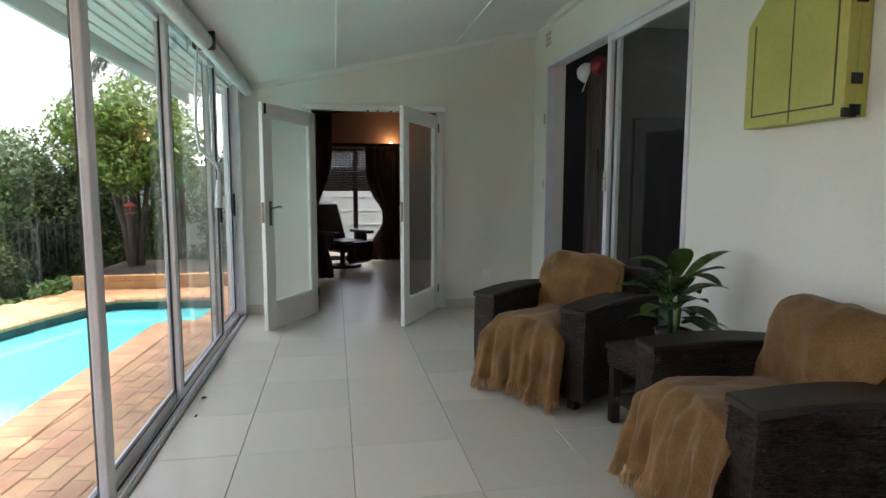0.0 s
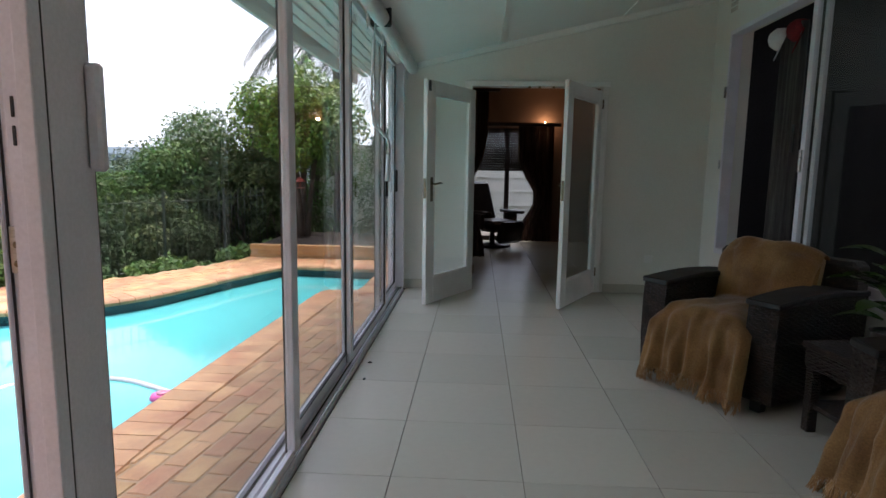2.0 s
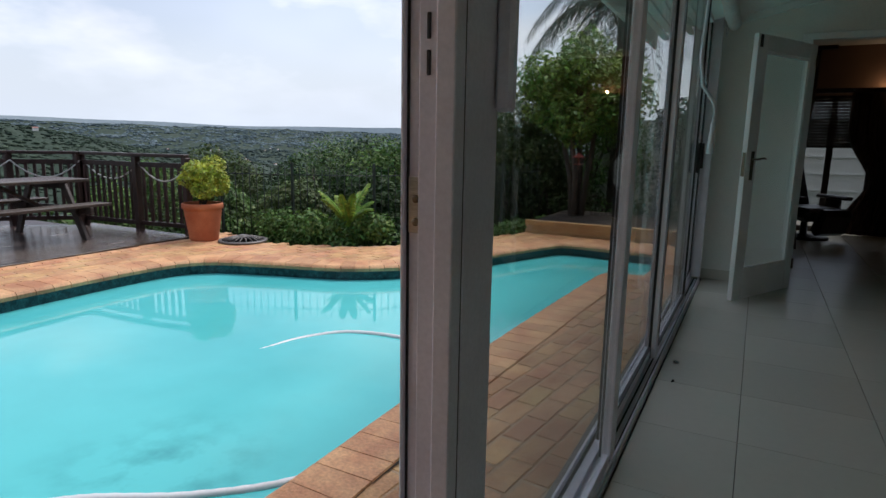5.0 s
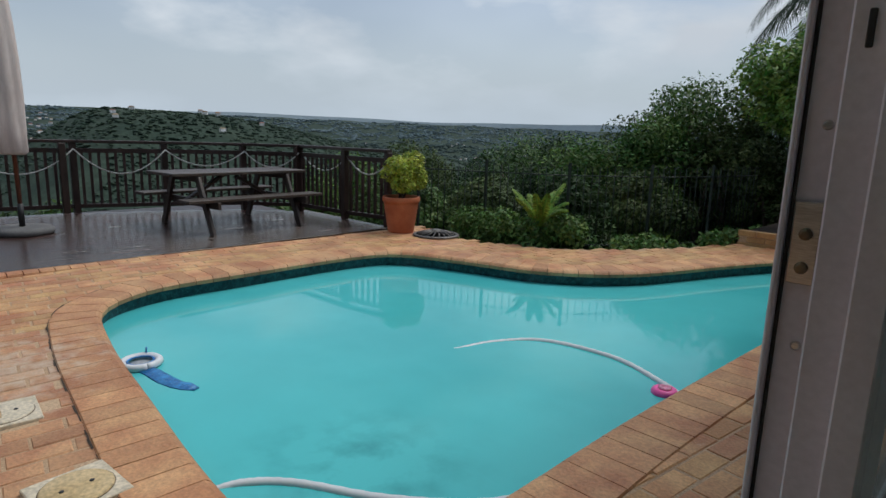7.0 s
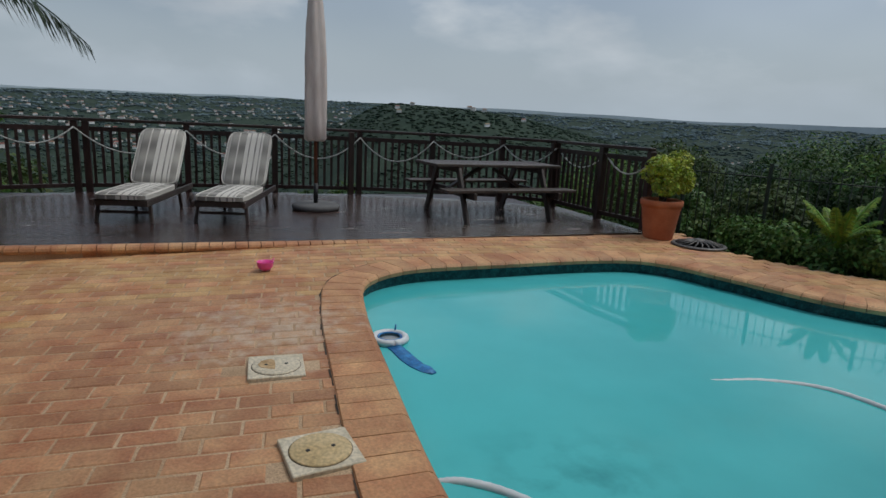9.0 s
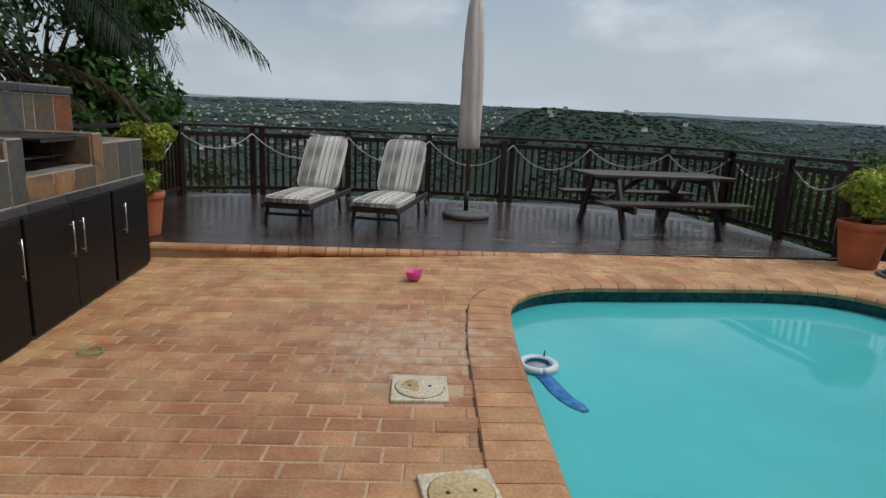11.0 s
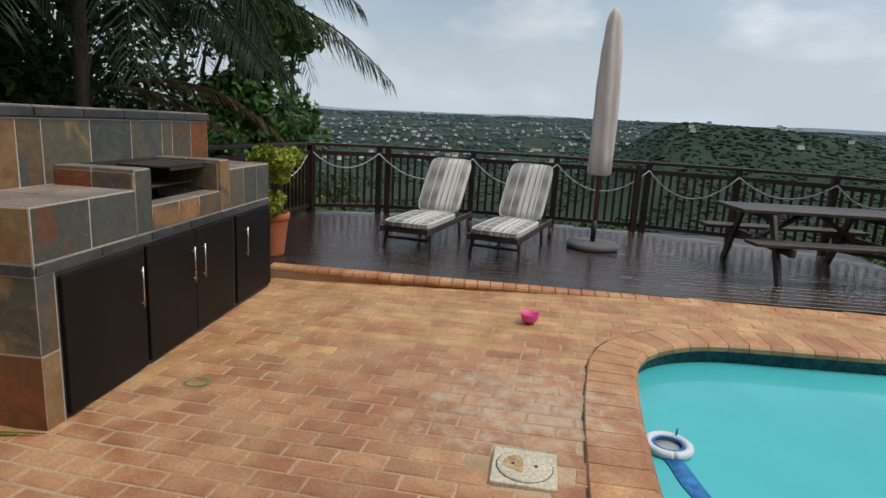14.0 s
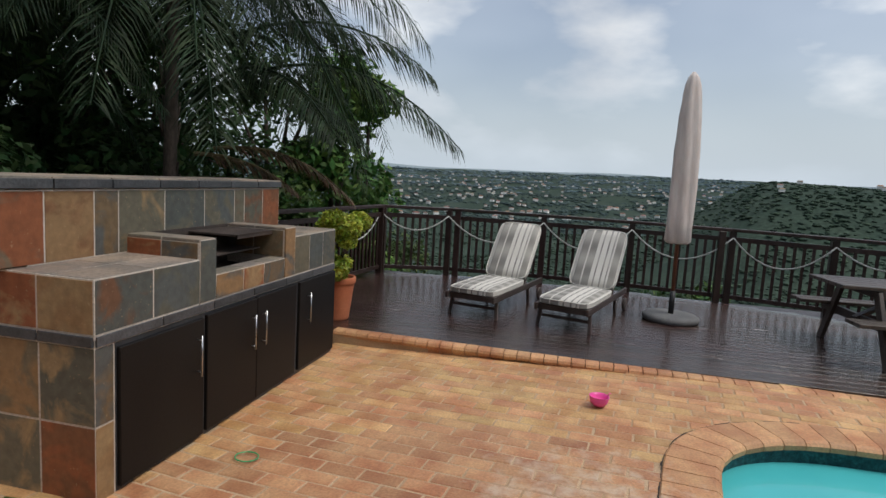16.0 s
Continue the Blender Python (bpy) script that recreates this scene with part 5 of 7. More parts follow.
# ---- things in the sunroom ----
def wicker_mat():
    """Twisted dark strands woven in rough level courses, with brown highlights coloured into some strands."""
    m = surf("dark_wicker", (0.014, 0.009, 0.007), (0.05, 0.031, 0.02), rough=0.36, spec=0.5, scale=14, fine=120, bump=0.0, grain=0.35)
    t = m.node_tree
    p = t.nodes["Principled BSDF"]
    geo = t.nodes.new("ShaderNodeNewGeometry")
    mp = t.nodes.new("ShaderNodeMapping")
    mp.inputs["Scale"].default_value = (22, 22, 95)
    t.links.new(geo.outputs["Position"], mp.inputs["Vector"])
    strand = node(t, "ShaderNodeTexNoise", Scale=1.0, Detail=3.0, Roughness=0.6, Distortion=0.6)
    t.links.new(mp.outputs["Vector"], strand.inputs["Vector"])
    course = node(t, "ShaderNodeTexWave", Scale=21.0, Distortion=7.0, Detail=3.0)
    course.inputs["Detail Scale"].default_value = 4.0
    course.bands_direction = "Z"
    t.links.new(geo.outputs["Position"], course.inputs["Vector"])
    mu = t.nodes.new("ShaderNodeMath")
    mu.operation = "ADD"
    t.links.new(strand.outputs["Fac"], mu.inputs[0])
    t.links.new(course.outputs["Fac"], mu.inputs[1])
    b = node(t, "ShaderNodeBump", Strength=1.0, Distance=0.014)
    t.links.new(mu.outputs["Value"], b.inputs["Height"])
    t.links.new(b.outputs["Normal"], p.inputs["Normal"])
    # noise mask for the strands that get the brown highlight colour
    worn = t.nodes.new("ShaderNodeMapRange")
    worn.inputs["From Min"].default_value, worn.inputs["From Max"].default_value = 0.58, 0.72
    worn.inputs["To Max"].default_value = 0.75
    t.links.new(strand.outputs["Fac"], worn.inputs["Value"])
    pale = node(t, "ShaderNodeMixRGB", Color2=(0.17, 0.115, 0.075, 1))
    t.links.new(p.inputs["Base Color"].links[0].from_socket, pale.inputs["Color1"])
    t.links.new(worn.outputs["Result"], pale.inputs["Fac"])
    t.links.new(pale.outputs["Color"], p.inputs["Base Color"])
    return m


WICKER = wicker_mat()
ARMTOP = surf("dark_arm_top", (0.012, 0.010, 0.009), (0.022, 0.018, 0.015), rough=0.5, spec=0.3, scale=6, fine=70, bump=0.15)
THROW = surf("mustard_brown_throw", (0.26, 0.13, 0.042), (0.42, 0.235, 0.085), rough=0.85, scale=5, fine=130, bump=0.3, grain=0.18)
THROW.node_tree.nodes["Principled BSDF"].inputs["Sheen Weight"].default_value = 0.35


def drape(path, width, fold, seed, amp=0.012):
    """A cloth along a (depth, height) path, with folds that grow where it hangs."""
    bm = bmesh.new()
    nw = 44
    P = []
    for i in range(len(path) - 1):
        for k in range(9):
            t = k / 9
            P.append((path[i][0] * (1 - t) + path[i + 1][0] * t, path[i][1] * (1 - t) + path[i + 1][1] * t, path[i][2] * (1 - t) + path[i + 1][2] * t, path[i][3] * (1 - t) + path[i + 1][3] * t))
    P.append(path[-1])
    for _ in range(3):
        P = [P[0]] + [tuple(0.25 * a + 0.5 * b + 0.25 * c for a, b, c in zip(P[i - 1], P[i], P[i + 1])) for i in range(1, len(P) - 1)] + [P[-1]]
    rows = []
    for i, (y, z, hang, w) in enumerate(P):
        row = []
        for k in range(nw + 1):
            u = k / nw * 2 - 1
            f = hang * fold * (math.sin(u * 15 + seed + 0.7 * math.sin(i * 0.25)) * 0.6 + math.sin(u * 27 + seed * 2) * 0.4)
            n = amp * noise.noise(Vector((u * 3, i * 0.12, seed))) * 2 + 0.4 * amp * noise.noise(Vector((u * 9, i * 0.35, seed + 5)))
            droop = 0.05 * hang * (u * u) + 0.03 * noise.noise(Vector((u * 2.5, 0, seed))) * hang
            puff = (1 - abs(u) ** 3) * max(0.0, 1 - 2.2 * hang)
            back = min(max((z - 0.5) / 0.15, 0), 1)
            row.append(bm.verts.new((u * width / 2 * w, y - f - n - 0.06 * puff * back, z + n * (1 - hang) - droop + puff * (0.05 - 0.03 * back) - 0.05 * u ** 6 * (1 - hang))))
        rows.append(row)
    for r0, r1 in zip(rows, rows[1:]):
        for k in range(nw):
            bm.faces.new((r0[k], r0[k + 1], r1[k + 1], r1[k])).smooth = True
    low = [v.co.copy() for v in rows[-1]]
    bmesh.ops.solidify(bm, geom=bm.faces[:], thickness=0.012)
    return bm, low


def weave(x0, y0, x1, y1, z0, z1, parent, seed, pitch=0.0125, bow=0.0):
    """Level wicker courses that run in and out round upright stakes, one mesh."""
    rnd = random.Random(seed)
    lx, ly = x1 - x0, y1 - y0
    count = 2 * round((lx + ly) / 0.028)
    ring = []
    for k in range(count):
        u = k / count * 2 * (lx + ly)
        for length, p, d_, n_ in ((lx, (x0, y0), (1, 0), (0, -1)), (ly, (x1, y0), (0, 1), (1, 0)), (lx, (x1, y1), (-1, 0), (0, 1)), (ly, (x0, y1), (0, -1), (-1, 0))):
            if u <= length:
                ring.append((p[0] + d_[0] * u, p[1] + d_[1] * u, *n_))
                break
            u -= length
    verts, faces = [], []
    for i in range(int((z1 - z0) / pitch)):
        zc = z0 + pitch * (i + 0.5)
        swell = bow * math.sin(math.pi * (i + 0.5) * pitch / (z1 - z0))
        base = len(verts)
        rad = 0.0066 * rnd.uniform(0.8, 1.15)
        for k, (x, y, nx, ny) in enumerate(ring):
            off = 0.0045 * (1 if (k + i) % 2 else -1) + 0.003 + swell + rnd.uniform(-0.0015, 0.0015)
            zz = zc + rnd.uniform(-0.0022, 0.0022)
            cx, cy = x + nx * off, y + ny * off
            for a_, b_ in ((1, 0), (0, 1), (-1, 0), (0, -1)):
                verts.append((cx + nx * rad * a_, cy + ny * rad * a_, zz + rad * b_))
        n = len(ring)
        for k in range(n):
            p, q = base + 4 * k, base + 4 * ((k + 1) % n)
            for c in range(4):
                e = (c + 1) % 4
                faces.append((p + c, q + c, q + e, p + e))
    ob = raw("weave", np.array(verts), np.array(faces), WICKER, parent, smooth=True)
    ob["label"] = "woven dark wicker strands"
    return ob


def armchair(m, label, w, d, seed, recess=0.0):
    """Front towards -y, feet on z = 0, front middle at the origin; recess: how far the cushions sink into the back."""
    db = d + recess
    ob = thing("armchair", label, "armchair", m, group="wicker armchairs")
    a = 0.17
    for s in (-1, 1):
        x0, x1 = (-w / 2, -w / 2 + a) if s < 0 else (w / 2 - a, w / 2)
        bm = bmesh.new()
        bx(bm, x0, 0, 0.07, x1, d - 0.02, 0.585)
        bmesh.ops.subdivide_edges(bm, edges=bm.edges[:], cuts=8, use_grid_fill=True)
        for v in bm.verts:
            u = v.co.y / d
            if v.co.z > 0.4:
                v.co.z += 0.025 * math.sin(math.pi * min(1, u * 1.1)) * (v.co.z - 0.4) / 0.18
            bulge = 0.012 * math.sin(math.pi * (v.co.z - 0.07) / 0.52)
            v.co.y += -bulge if u < 0.05 else 0
            v.co += Vector((noise.noise(v.co * 40), noise.noise(v.co * 41 + Vector((3, 0, 0))), 0)) * 0.003
        arm = part("arm", bm, WICKER, ob, "woven dark wicker arm")
        weave(x0 + 0.004, 0.004, x1 - 0.004, d - 0.024, 0.075, 0.583, arm, seed + s, bow=0.006)
        bm = bmesh.new()
        bx(bm, x0 - 0.012, -0.015, 0.582, x1 + 0.012, d - 0.02, 0.615)
        bmesh.ops.subdivide_edges(bm, edges=[e for e in bm.edges if abs(e.verts[0].co.y - e.verts[1].co.y) > 0.1], cuts=10)
        for v in bm.verts:
            v.co.z += 0.027 * math.sin(math.pi * min(1, max(0, v.co.y / d) * 1.1))
        bmesh.ops.bevel(bm, geom=bm.edges[:], offset=0.006, segments=1, affect="EDGES")
        part("arm_top", bm, ARMTOP, ob, "dark glossy arm top")
        for y in (0.03, d - 0.1):
            part("foot", boxes((x0 + 0.03, y, 0, x0 + 0.09, y + 0.06, 0.075), bevel=0.004), ARMTOP, ob)
    part("backrest", boxes((-w / 2 + 0.005, db - 0.17, 0.07, w / 2 - 0.005, d, 0.78), bevel=0.03), WICKER, ob, "woven dark wicker back")
    part("seat", boxes((-w / 2 + a + 0.002, 0.03, 0.12, w / 2 - a - 0.002, db - 0.17, 0.37), bevel=0.02), WICKER, ob)
    iw = w - 2 * a
    bm = bmesh.new()
    bx(bm, -iw / 2 + 0.01, 0.0, 0.37, iw / 2 - 0.01, db - 0.26, 0.45, bevel=0.03)
    part("seat_cushion", bm, THROW, ob)
    bm = bmesh.new()
    bx(bm, -iw / 2 + 0.0, 0, 0, iw / 2 - 0.0, 0.13, 0.40, bevel=0.045, m=Matrix.Translation((0, db - 0.33, 0.44)) @ Matrix.Rotation(radians(-12), 4, "X"))
    part("back_cushion", bm, THROW, ob)
    path = [(db - 0.10, 0.70, 0.0, 0.98), (db - 0.15, 0.84, 0.0, 0.98), (db - 0.25, 0.85, 0.0, 1.04), (db - 0.33, 0.78, 0.05, 1.08), (db - 0.37, 0.62, 0.1, 1.0), (db - 0.42, 0.49, 0.1, 0.98), (db - 0.55, 0.468, 0.05, 0.99), (0.12, 0.475, 0.0, 1.0), (0.0, 0.47, 0.12, 1.08), (-0.06, 0.42, 0.35, 1.16), (-0.09, 0.28, 0.75, 1.19), (-0.125, 0.11, 1.0, 1.2)]
    bm, low = drape(path, iw + 0.03, 0.04, seed, 0.009)
    cloth = part("throw", bm, THROW, ob, "draped mustard-brown throw with a fringe")
    bm = bmesh.new()
    r = random.Random(seed)
    for i in range(len(low) - 1):
        for k in range(10):
            p = low[i].lerp(low[i + 1], k / 10)
            e = Vector((r.uniform(-0.02, 0.02), r.uniform(-0.03, 0.015), -min(p.z - 0.006, r.uniform(0.035, 0.075))))
            tube(bm, [p + Vector((0, 0, 0.01)), p + e * 0.6, p + e], [0.0028, 0.0024, 0.0018], 4, cap=False)
    part("fringe", bm, THROW, cloth)
    return ob


armchair(pose(2.13, 3.46, 0, 0, 0, -58), "dark wicker armchair with a mustard-brown throw", 0.88, 0.86, 1.3)
armchair(pose(2.33, 2.04, 0, 0, 0, -95), "dark wicker armchair under a mustard-brown throw, by the side table", 0.92, 0.775, 4.1, 0.10)

tab = thing("side_table", "small dark wicker side table between the armchairs", "side table", pose(2.74, 2.84, 0, 0, 0, 6))
part("tabletop", boxes((-0.27, -0.21, 0.42, 0.27, 0.21, 0.455), bevel=0.006), WICKER, tab)
weave(-0.255, -0.195, 0.255, 0.195, 0.33, 0.42, part("apron", boxes((-0.255, -0.195, 0.335, 0.255, 0.195, 0.419)), WICKER, tab), 9)
part("shelf", boxes((-0.24, -0.18, 0.13, 0.24, 0.18, 0.155)), WICKER, tab)
for x in (-0.25, 0.2):
    for y in (-0.19, 0.14):
        part("leg", boxes((x, y, 0, x + 0.05, y + 0.05, 0.42), bevel=0.004), WICKER, tab)

HOUSELEAF = leaf_mat("dark_glossy_leaf", (0.07, 0.17, 0.045), (0.13, 0.26, 0.075), scale=5, gloss=0.28)
plant = thing("houseplant", "broad-leaved green houseplant in a dark pot", "houseplant", pose(2.72, 2.78, 0.455))
part("pot", lathe(bmesh.new(), ((0.07, 0), (0.075, 0.01), (0.095, 0.11), (0.1, 0.115), (0.09, 0.115), (0.085, 0.10)), 20), surf("dark_glazed_pot", (0.03, 0.025, 0.02), (0.06, 0.05, 0.04), rough=0.3), plant)
r = random.Random(11)
for k in range(24):
    a = k * 2.4 + r.uniform(-0.3, 0.3)
    lift = 0.14 + 0.29 * (k / 24) + r.uniform(-0.04, 0.04)
    stem_top = Vector((0.05 * math.cos(a), 0.05 * math.sin(a), lift))
    ln = r.uniform(0.19, 0.28)
    rise = r.uniform(0.15, 1.0) * (0.5 + k / 24)
    bm = bmesh.new()
    rows = []
    side = Vector((-math.sin(a), math.cos(a), 0))
    for i in range(8):
        t = i / 7
        c = stem_top + Vector((math.cos(a), math.sin(a), 0)) * ln * t + Vector((0, 0, ln * (rise * t - 0.42 * t * t)))
        w = 0.056 * math.sin(math.pi * min(1, 0.08 + t * 0.92)) ** 0.8
        rows.append([bm.verts.new(c - side * w + Vector((0, 0, 0.25 * w))), bm.verts.new(c), bm.verts.new(c + side * w + Vector((0, 0, 0.25 * w)))])
    for r0, r1 in zip(rows, rows[1:]):
        for j in range(2):
            bm.faces.new((r0[j], r0[j + 1], r1[j + 1], r1[j])).smooth = True
    bmesh.ops.solidify(bm, geom=bm.faces[:], thickness=0.002)
    part("leaf", bm, HOUSELEAF, plant)
bm = bmesh.new()
for k in range(4):
    a = k * 1.6
    tube(bm, [(0.02 * math.cos(a), 0.02 * math.sin(a), 0.1), (0.035 * math.cos(a), 0.035 * math.sin(a), 0.3), (0.05 * math.cos(a), 0.05 * math.sin(a), 0.4)], [0.012, 0.01, 0.007], 7)
part("stem", bm, HOUSELEAF, plant)

# dartboard cabinet
LIMEP = surf("yellow_green_paint", (0.40, 0.41, 0.10), (0.47, 0.47, 0.13), rough=0.5, scale=3, fine=60, bump=0.05, grain=0.05)
LINE = surf("dark_olive_line", (0.07, 0.07, 0.02), (0.10, 0.10, 0.03), rough=0.6)
dart = thing("dartboard_cabinet", "yellow-green wooden dartboard cabinet hanging on the wall", "cabinet")
ya, yb, za, zb2 = 2.10, 2.70, 1.61, 2.38


def cab_shape(x0, x1, inset, y0, y1):
    bm = bmesh.new()
    c = 0.28
    ym_ = (ya + yb) / 2
    pts = [(ya + inset, za + inset), (yb - inset, za + inset), (yb - inset, zb2 - c), (yb - c, zb2 - inset), (ya + c, zb2 - inset), (ya + inset, zb2 - c)]
    pts = [(min(max(y, y0), y1), zz) for y, zz in pts]
    f0 = [bm.verts.new((x0, y, zz)) for y, zz in pts]
    f1 = [bm.verts.new((x1, y, zz)) for y, zz in pts]
    bm.faces.new(f0), bm.faces.new(f1[::-1])
    for i in range(6):
        bm.faces.new((f0[i], f0[(i + 1) % 6], f1[(i + 1) % 6], f1[i]))
    return bm


part("body", cab_shape(X1 - 0.055, X1 - 0.004, 0, ya, yb), LIMEP, dart)
for y0, y1 in ((ya, 2.398), (2.402, yb)):
    d = part("door", cab_shape(X1 - 0.11, X1 - 0.057, 0, y0, y1), LIMEP, dart)
part("inlay", boxes((X1 - 0.112, ya + 0.05, za + 0.05, X1 - 0.1102, yb - 0.05, za + 0.058), (X1 - 0.112, ya + 0.05, za + 0.05, X1 - 0.1102, ya + 0.058, zb2 - 0.28), (X1 - 0.112, yb - 0.058, za + 0.05, X1 - 0.1102, yb - 0.05, zb2 - 0.28), (X1 - 0.112, 2.397, za, X1 - 0.1102, 2.403, zb2)), LINE, dart, "thin dark inlay line")
for zz in (1.615, 1.74, 2.06):
    part("hinge", boxes((X1 - 0.085, ya - 0.003, zz, X1 - 0.03, ya + 0.004, zz + 0.045), bevel=0.001), DARKMETAL, dart)
part("corner_plate", boxes((X1 - 0.112, ya - 0.003, za - 0.003, X1 - 0.05, ya + 0.012, za + 0.035)), DARKMETAL, dart)

# roller awning tube with its crank
aw = thing("blind_roll", "white rolled blind along the top of the glass doors", "blind")
bm = bmesh.new()
tube(bm, [(0.155, 2.0, 2.27), (0.155, 6.1, 2.235)], 0.055, 18)
part("roll", bm, surf("white_blind_cloth", (0.62, 0.62, 0.60), (0.70, 0.70, 0.68), rough=0.7, stretch=(1, 6, 1)), aw)
part("bracket", boxes((0.08, 4.14, 2.2, 0.22, 4.19, 2.335), bevel=0.01), GASKET, aw, "black plastic gearbox")
bm = bmesh.new()
tube(bm, [(0.13, 4.1, 2.24), (0.12, 4.05, 2.1), (0.11, 4.02, 1.7), (0.13, 4.0, 1.55), (0.18, 4.25, 1.47), (0.19, 4.3, 1.42), (0.18, 4.28, 1.25)], [0.009, 0.009, 0.009, 0.01, 0.01, 0.01, 0.01], 8)
crank = part("crank_rod", bm, WPLASTIC, aw)
bm = bmesh.new()
tube(bm, [(0.185, 4.29, 1.36), (0.18, 4.28, 1.17)], [0.014, 0.022], 10)
part("grip", bm, WPLASTIC, crank)
for y in (3.9, 4.5, 6.0):
    bm = bmesh.new()
    tube(bm, [(0.11, y, 2.24), (0.10, y + 0.02, 2.17), (0.11, y, 2.12), (0.12, y - 0.02, 2.17), (0.12, y, 2.24)], 0.004, 6)
    part("hook", bm, STEEL, aw)
vent = thing("air_vent", "white perforated air brick high on the wall", "vent", kind="structure")
for i in range(3):
    for j in range(3):
        part("louvre", boxes((X1 - 0.008, 5.78 + 0.05 * i, 2.72 + 0.05 * j, X1 - 0.002, 5.815 + 0.05 * i, 2.755 + 0.05 * j)), GROUTL, vent)
# two small dead bugs on the floor, tagged as seed pods
for x, y, a in ((0.144, 3.762, 20), (0.165, 3.46, 70)):
    bm = bmesh.new()
    tube(bm, [(-0.014, 0, 0.006), (0, 0, 0.008), (0.016, 0.002, 0.006)], [0.003, 0.007, 0.003], 7)
    o = solid("dead_bug", bm, GASKET, "small dark dead bug on the tiles", "seed pod", group="seed pods on the floor")
    o.matrix_world = pose(x, y, 0.0, 0, 0, a)
part("socket", boxes((2.56, Y1 - 0.014, 0.32, 2.64, Y1 - 0.002, 0.40), bevel=0.003), WHITE, thing("wall_socket", "white wall socket low on the end wall", "socket"))

# ---- the lounge beyond, and the dark room ----
CURTAIN = surf("brown_striped_curtain", (0.07, 0.042, 0.03), (0.16, 0.105, 0.075), rough=0.8, scale=16, fine=60, stretch=(6, 1, 0.05), bump=0.2)


def curtain(name, x0, x1, y, z0, z1, tie, label, material, axis="x"):
    bm = bmesh.new()
    rows = []
    for i in range(19):
        z_ = z1 + (z0 - z1) * i / 18
        t = i / 18
        pinch = 1 - tie * math.exp(-((t - 0.62) / 0.2) ** 2)
        row = []
        for k in range(41):
            u = k / 40
            xx = x1 + (x0 - x1) * u * pinch if tie >= 0 else x0 + (x1 - x0) * u * (1 + tie * math.exp(-((t - 0.62) / 0.2) ** 2))
            off = 0.035 * math.sin(u * 34) * (0.7 + 0.3 * t)
            row.append(bm.verts.new((xx, y + off, z_) if axis == "x" else (y + off, xx, z_)))
        rows.append(row)
    for r0, r1 in zip(rows, rows[1:]):
        for k in range(40):
            bm.faces.new((r0[k], r0[k + 1], r1[k + 1], r1[k])).smooth = True
    bmesh.ops.solidify(bm, geom=bm.faces[:], thickness=0.006)
    return solid(name, bm, material, label, "curtain")


curtain("curtain", 1.5, 2.1, 10.35, 0.02, 1.98, 0.5, "brown striped curtain tied back at the lounge window", CURTAIN)
curtain("curtain", 0.42, 0.95, 8.4, 0.02, 2.3, -0.45, "brown striped curtain tied back near the doorway", CURTAIN)
solid("curtain_rail", boxes((0.3, 10.28, 1.97, 2.2, 10.34, 2.03), (-0.3, 8.36, 2.3, 1.1, 8.42, 2.34)), DARKWOOD, "dark wooden curtain rail", "curtain rail", kind="structure")
bl = thing("roman_blind", "half-raised woven wooden blind at the lounge window", "blind")
for k in range(16):
    z_ = 1.22 + 0.042 * k
    part("slat", boxes((0.5, 10.42, z_, 1.75, 10.435, z_ + 0.040)), DARKWOOD, bl)
rec = thing("recliner", "black leather recliner on a swivel base", "recliner", pose(1.08, 9.75, 0, 0, 0, 35))
LEATHER = surf("black_leather", (0.010, 0.009, 0.010), (0.02, 0.018, 0.018), rough=0.4, scale=8, fine=90, bump=0.2)
part("base", lathe(bmesh.new(), ((0.3, 0), (0.31, 0.02), (0.28, 0.04), (0.05, 0.06), (0.04, 0.24)), 24), DARKWOOD, rec)
part("seat", boxes((-0.28, -0.38, 0.26, 0.28, 0.25, 0.44), bevel=0.05), LEATHER, rec)
part("backrest", boxes((-0.28, -0.08, 0, 0.28, 0.08, 0.72), bevel=0.06, m=Matrix.Translation((0, 0.28, 0.36)) @ Matrix.Rotation(radians(-22), 4, "X")), LEATHER, rec)
part("footrest", boxes((-0.24, -0.08, 0, 0.24, 0.08, 0.36), bevel=0.06, m=Matrix.Translation((0, -0.42, 0.1)) @ Matrix.Rotation(radians(18), 4, "X")), LEATHER, rec)
for s in (-1, 1):
    part("armrest", boxes((s * 0.33 - 0.05, -0.36, 0.54, s * 0.33 + 0.05, 0.2, 0.59), (s * 0.33 - 0.03, -0.2, 0.3, s * 0.33 + 0.03, 0.05, 0.54), bevel=0.015), DARKWOOD, rec)
sc = thing("wall_sconce", "small lit wall sconce with a warm bulb", "wall lamp", pose(1.95, LY, 1.98))
part("bracket", boxes((-0.02, -0.06, -0.12, 0.02, 0, 0.0), bevel=0.006), BRASS, sc)
BULB = bpy.data.materials.new("lit_bulb")
BULB.use_nodes = True
BULB.node_tree.nodes["Principled BSDF"].inputs["Emission Color"].default_value = (1.0, 0.62, 0.25, 1)
BULB.node_tree.nodes["Principled BSDF"].inputs["Emission Strength"].default_value = 3
part("bulb", lathe(bmesh.new(), ((0.012, 0), (0.026, 0.03), (0.022, 0.06), (0.006, 0.085)), 14, (0, -0.05, 0.0)), BULB, sc, "glowing candle bulb")
lamp = new("sconce_light", bpy.data.lights.new("sconce_light", "POINT"))
lamp.data.energy, lamp.data.color, lamp.data.shadow_soft_size = 0.8, (1.0, 0.66, 0.35), 0.03
lamp.location = (1.95, LY - 0.14, 2.05)
GREYC = surf("grey_den_curtain", (0.10, 0.09, 0.085), (0.20, 0.18, 0.17), rough=0.85, scale=10, stretch=(1, 6, 0.1))
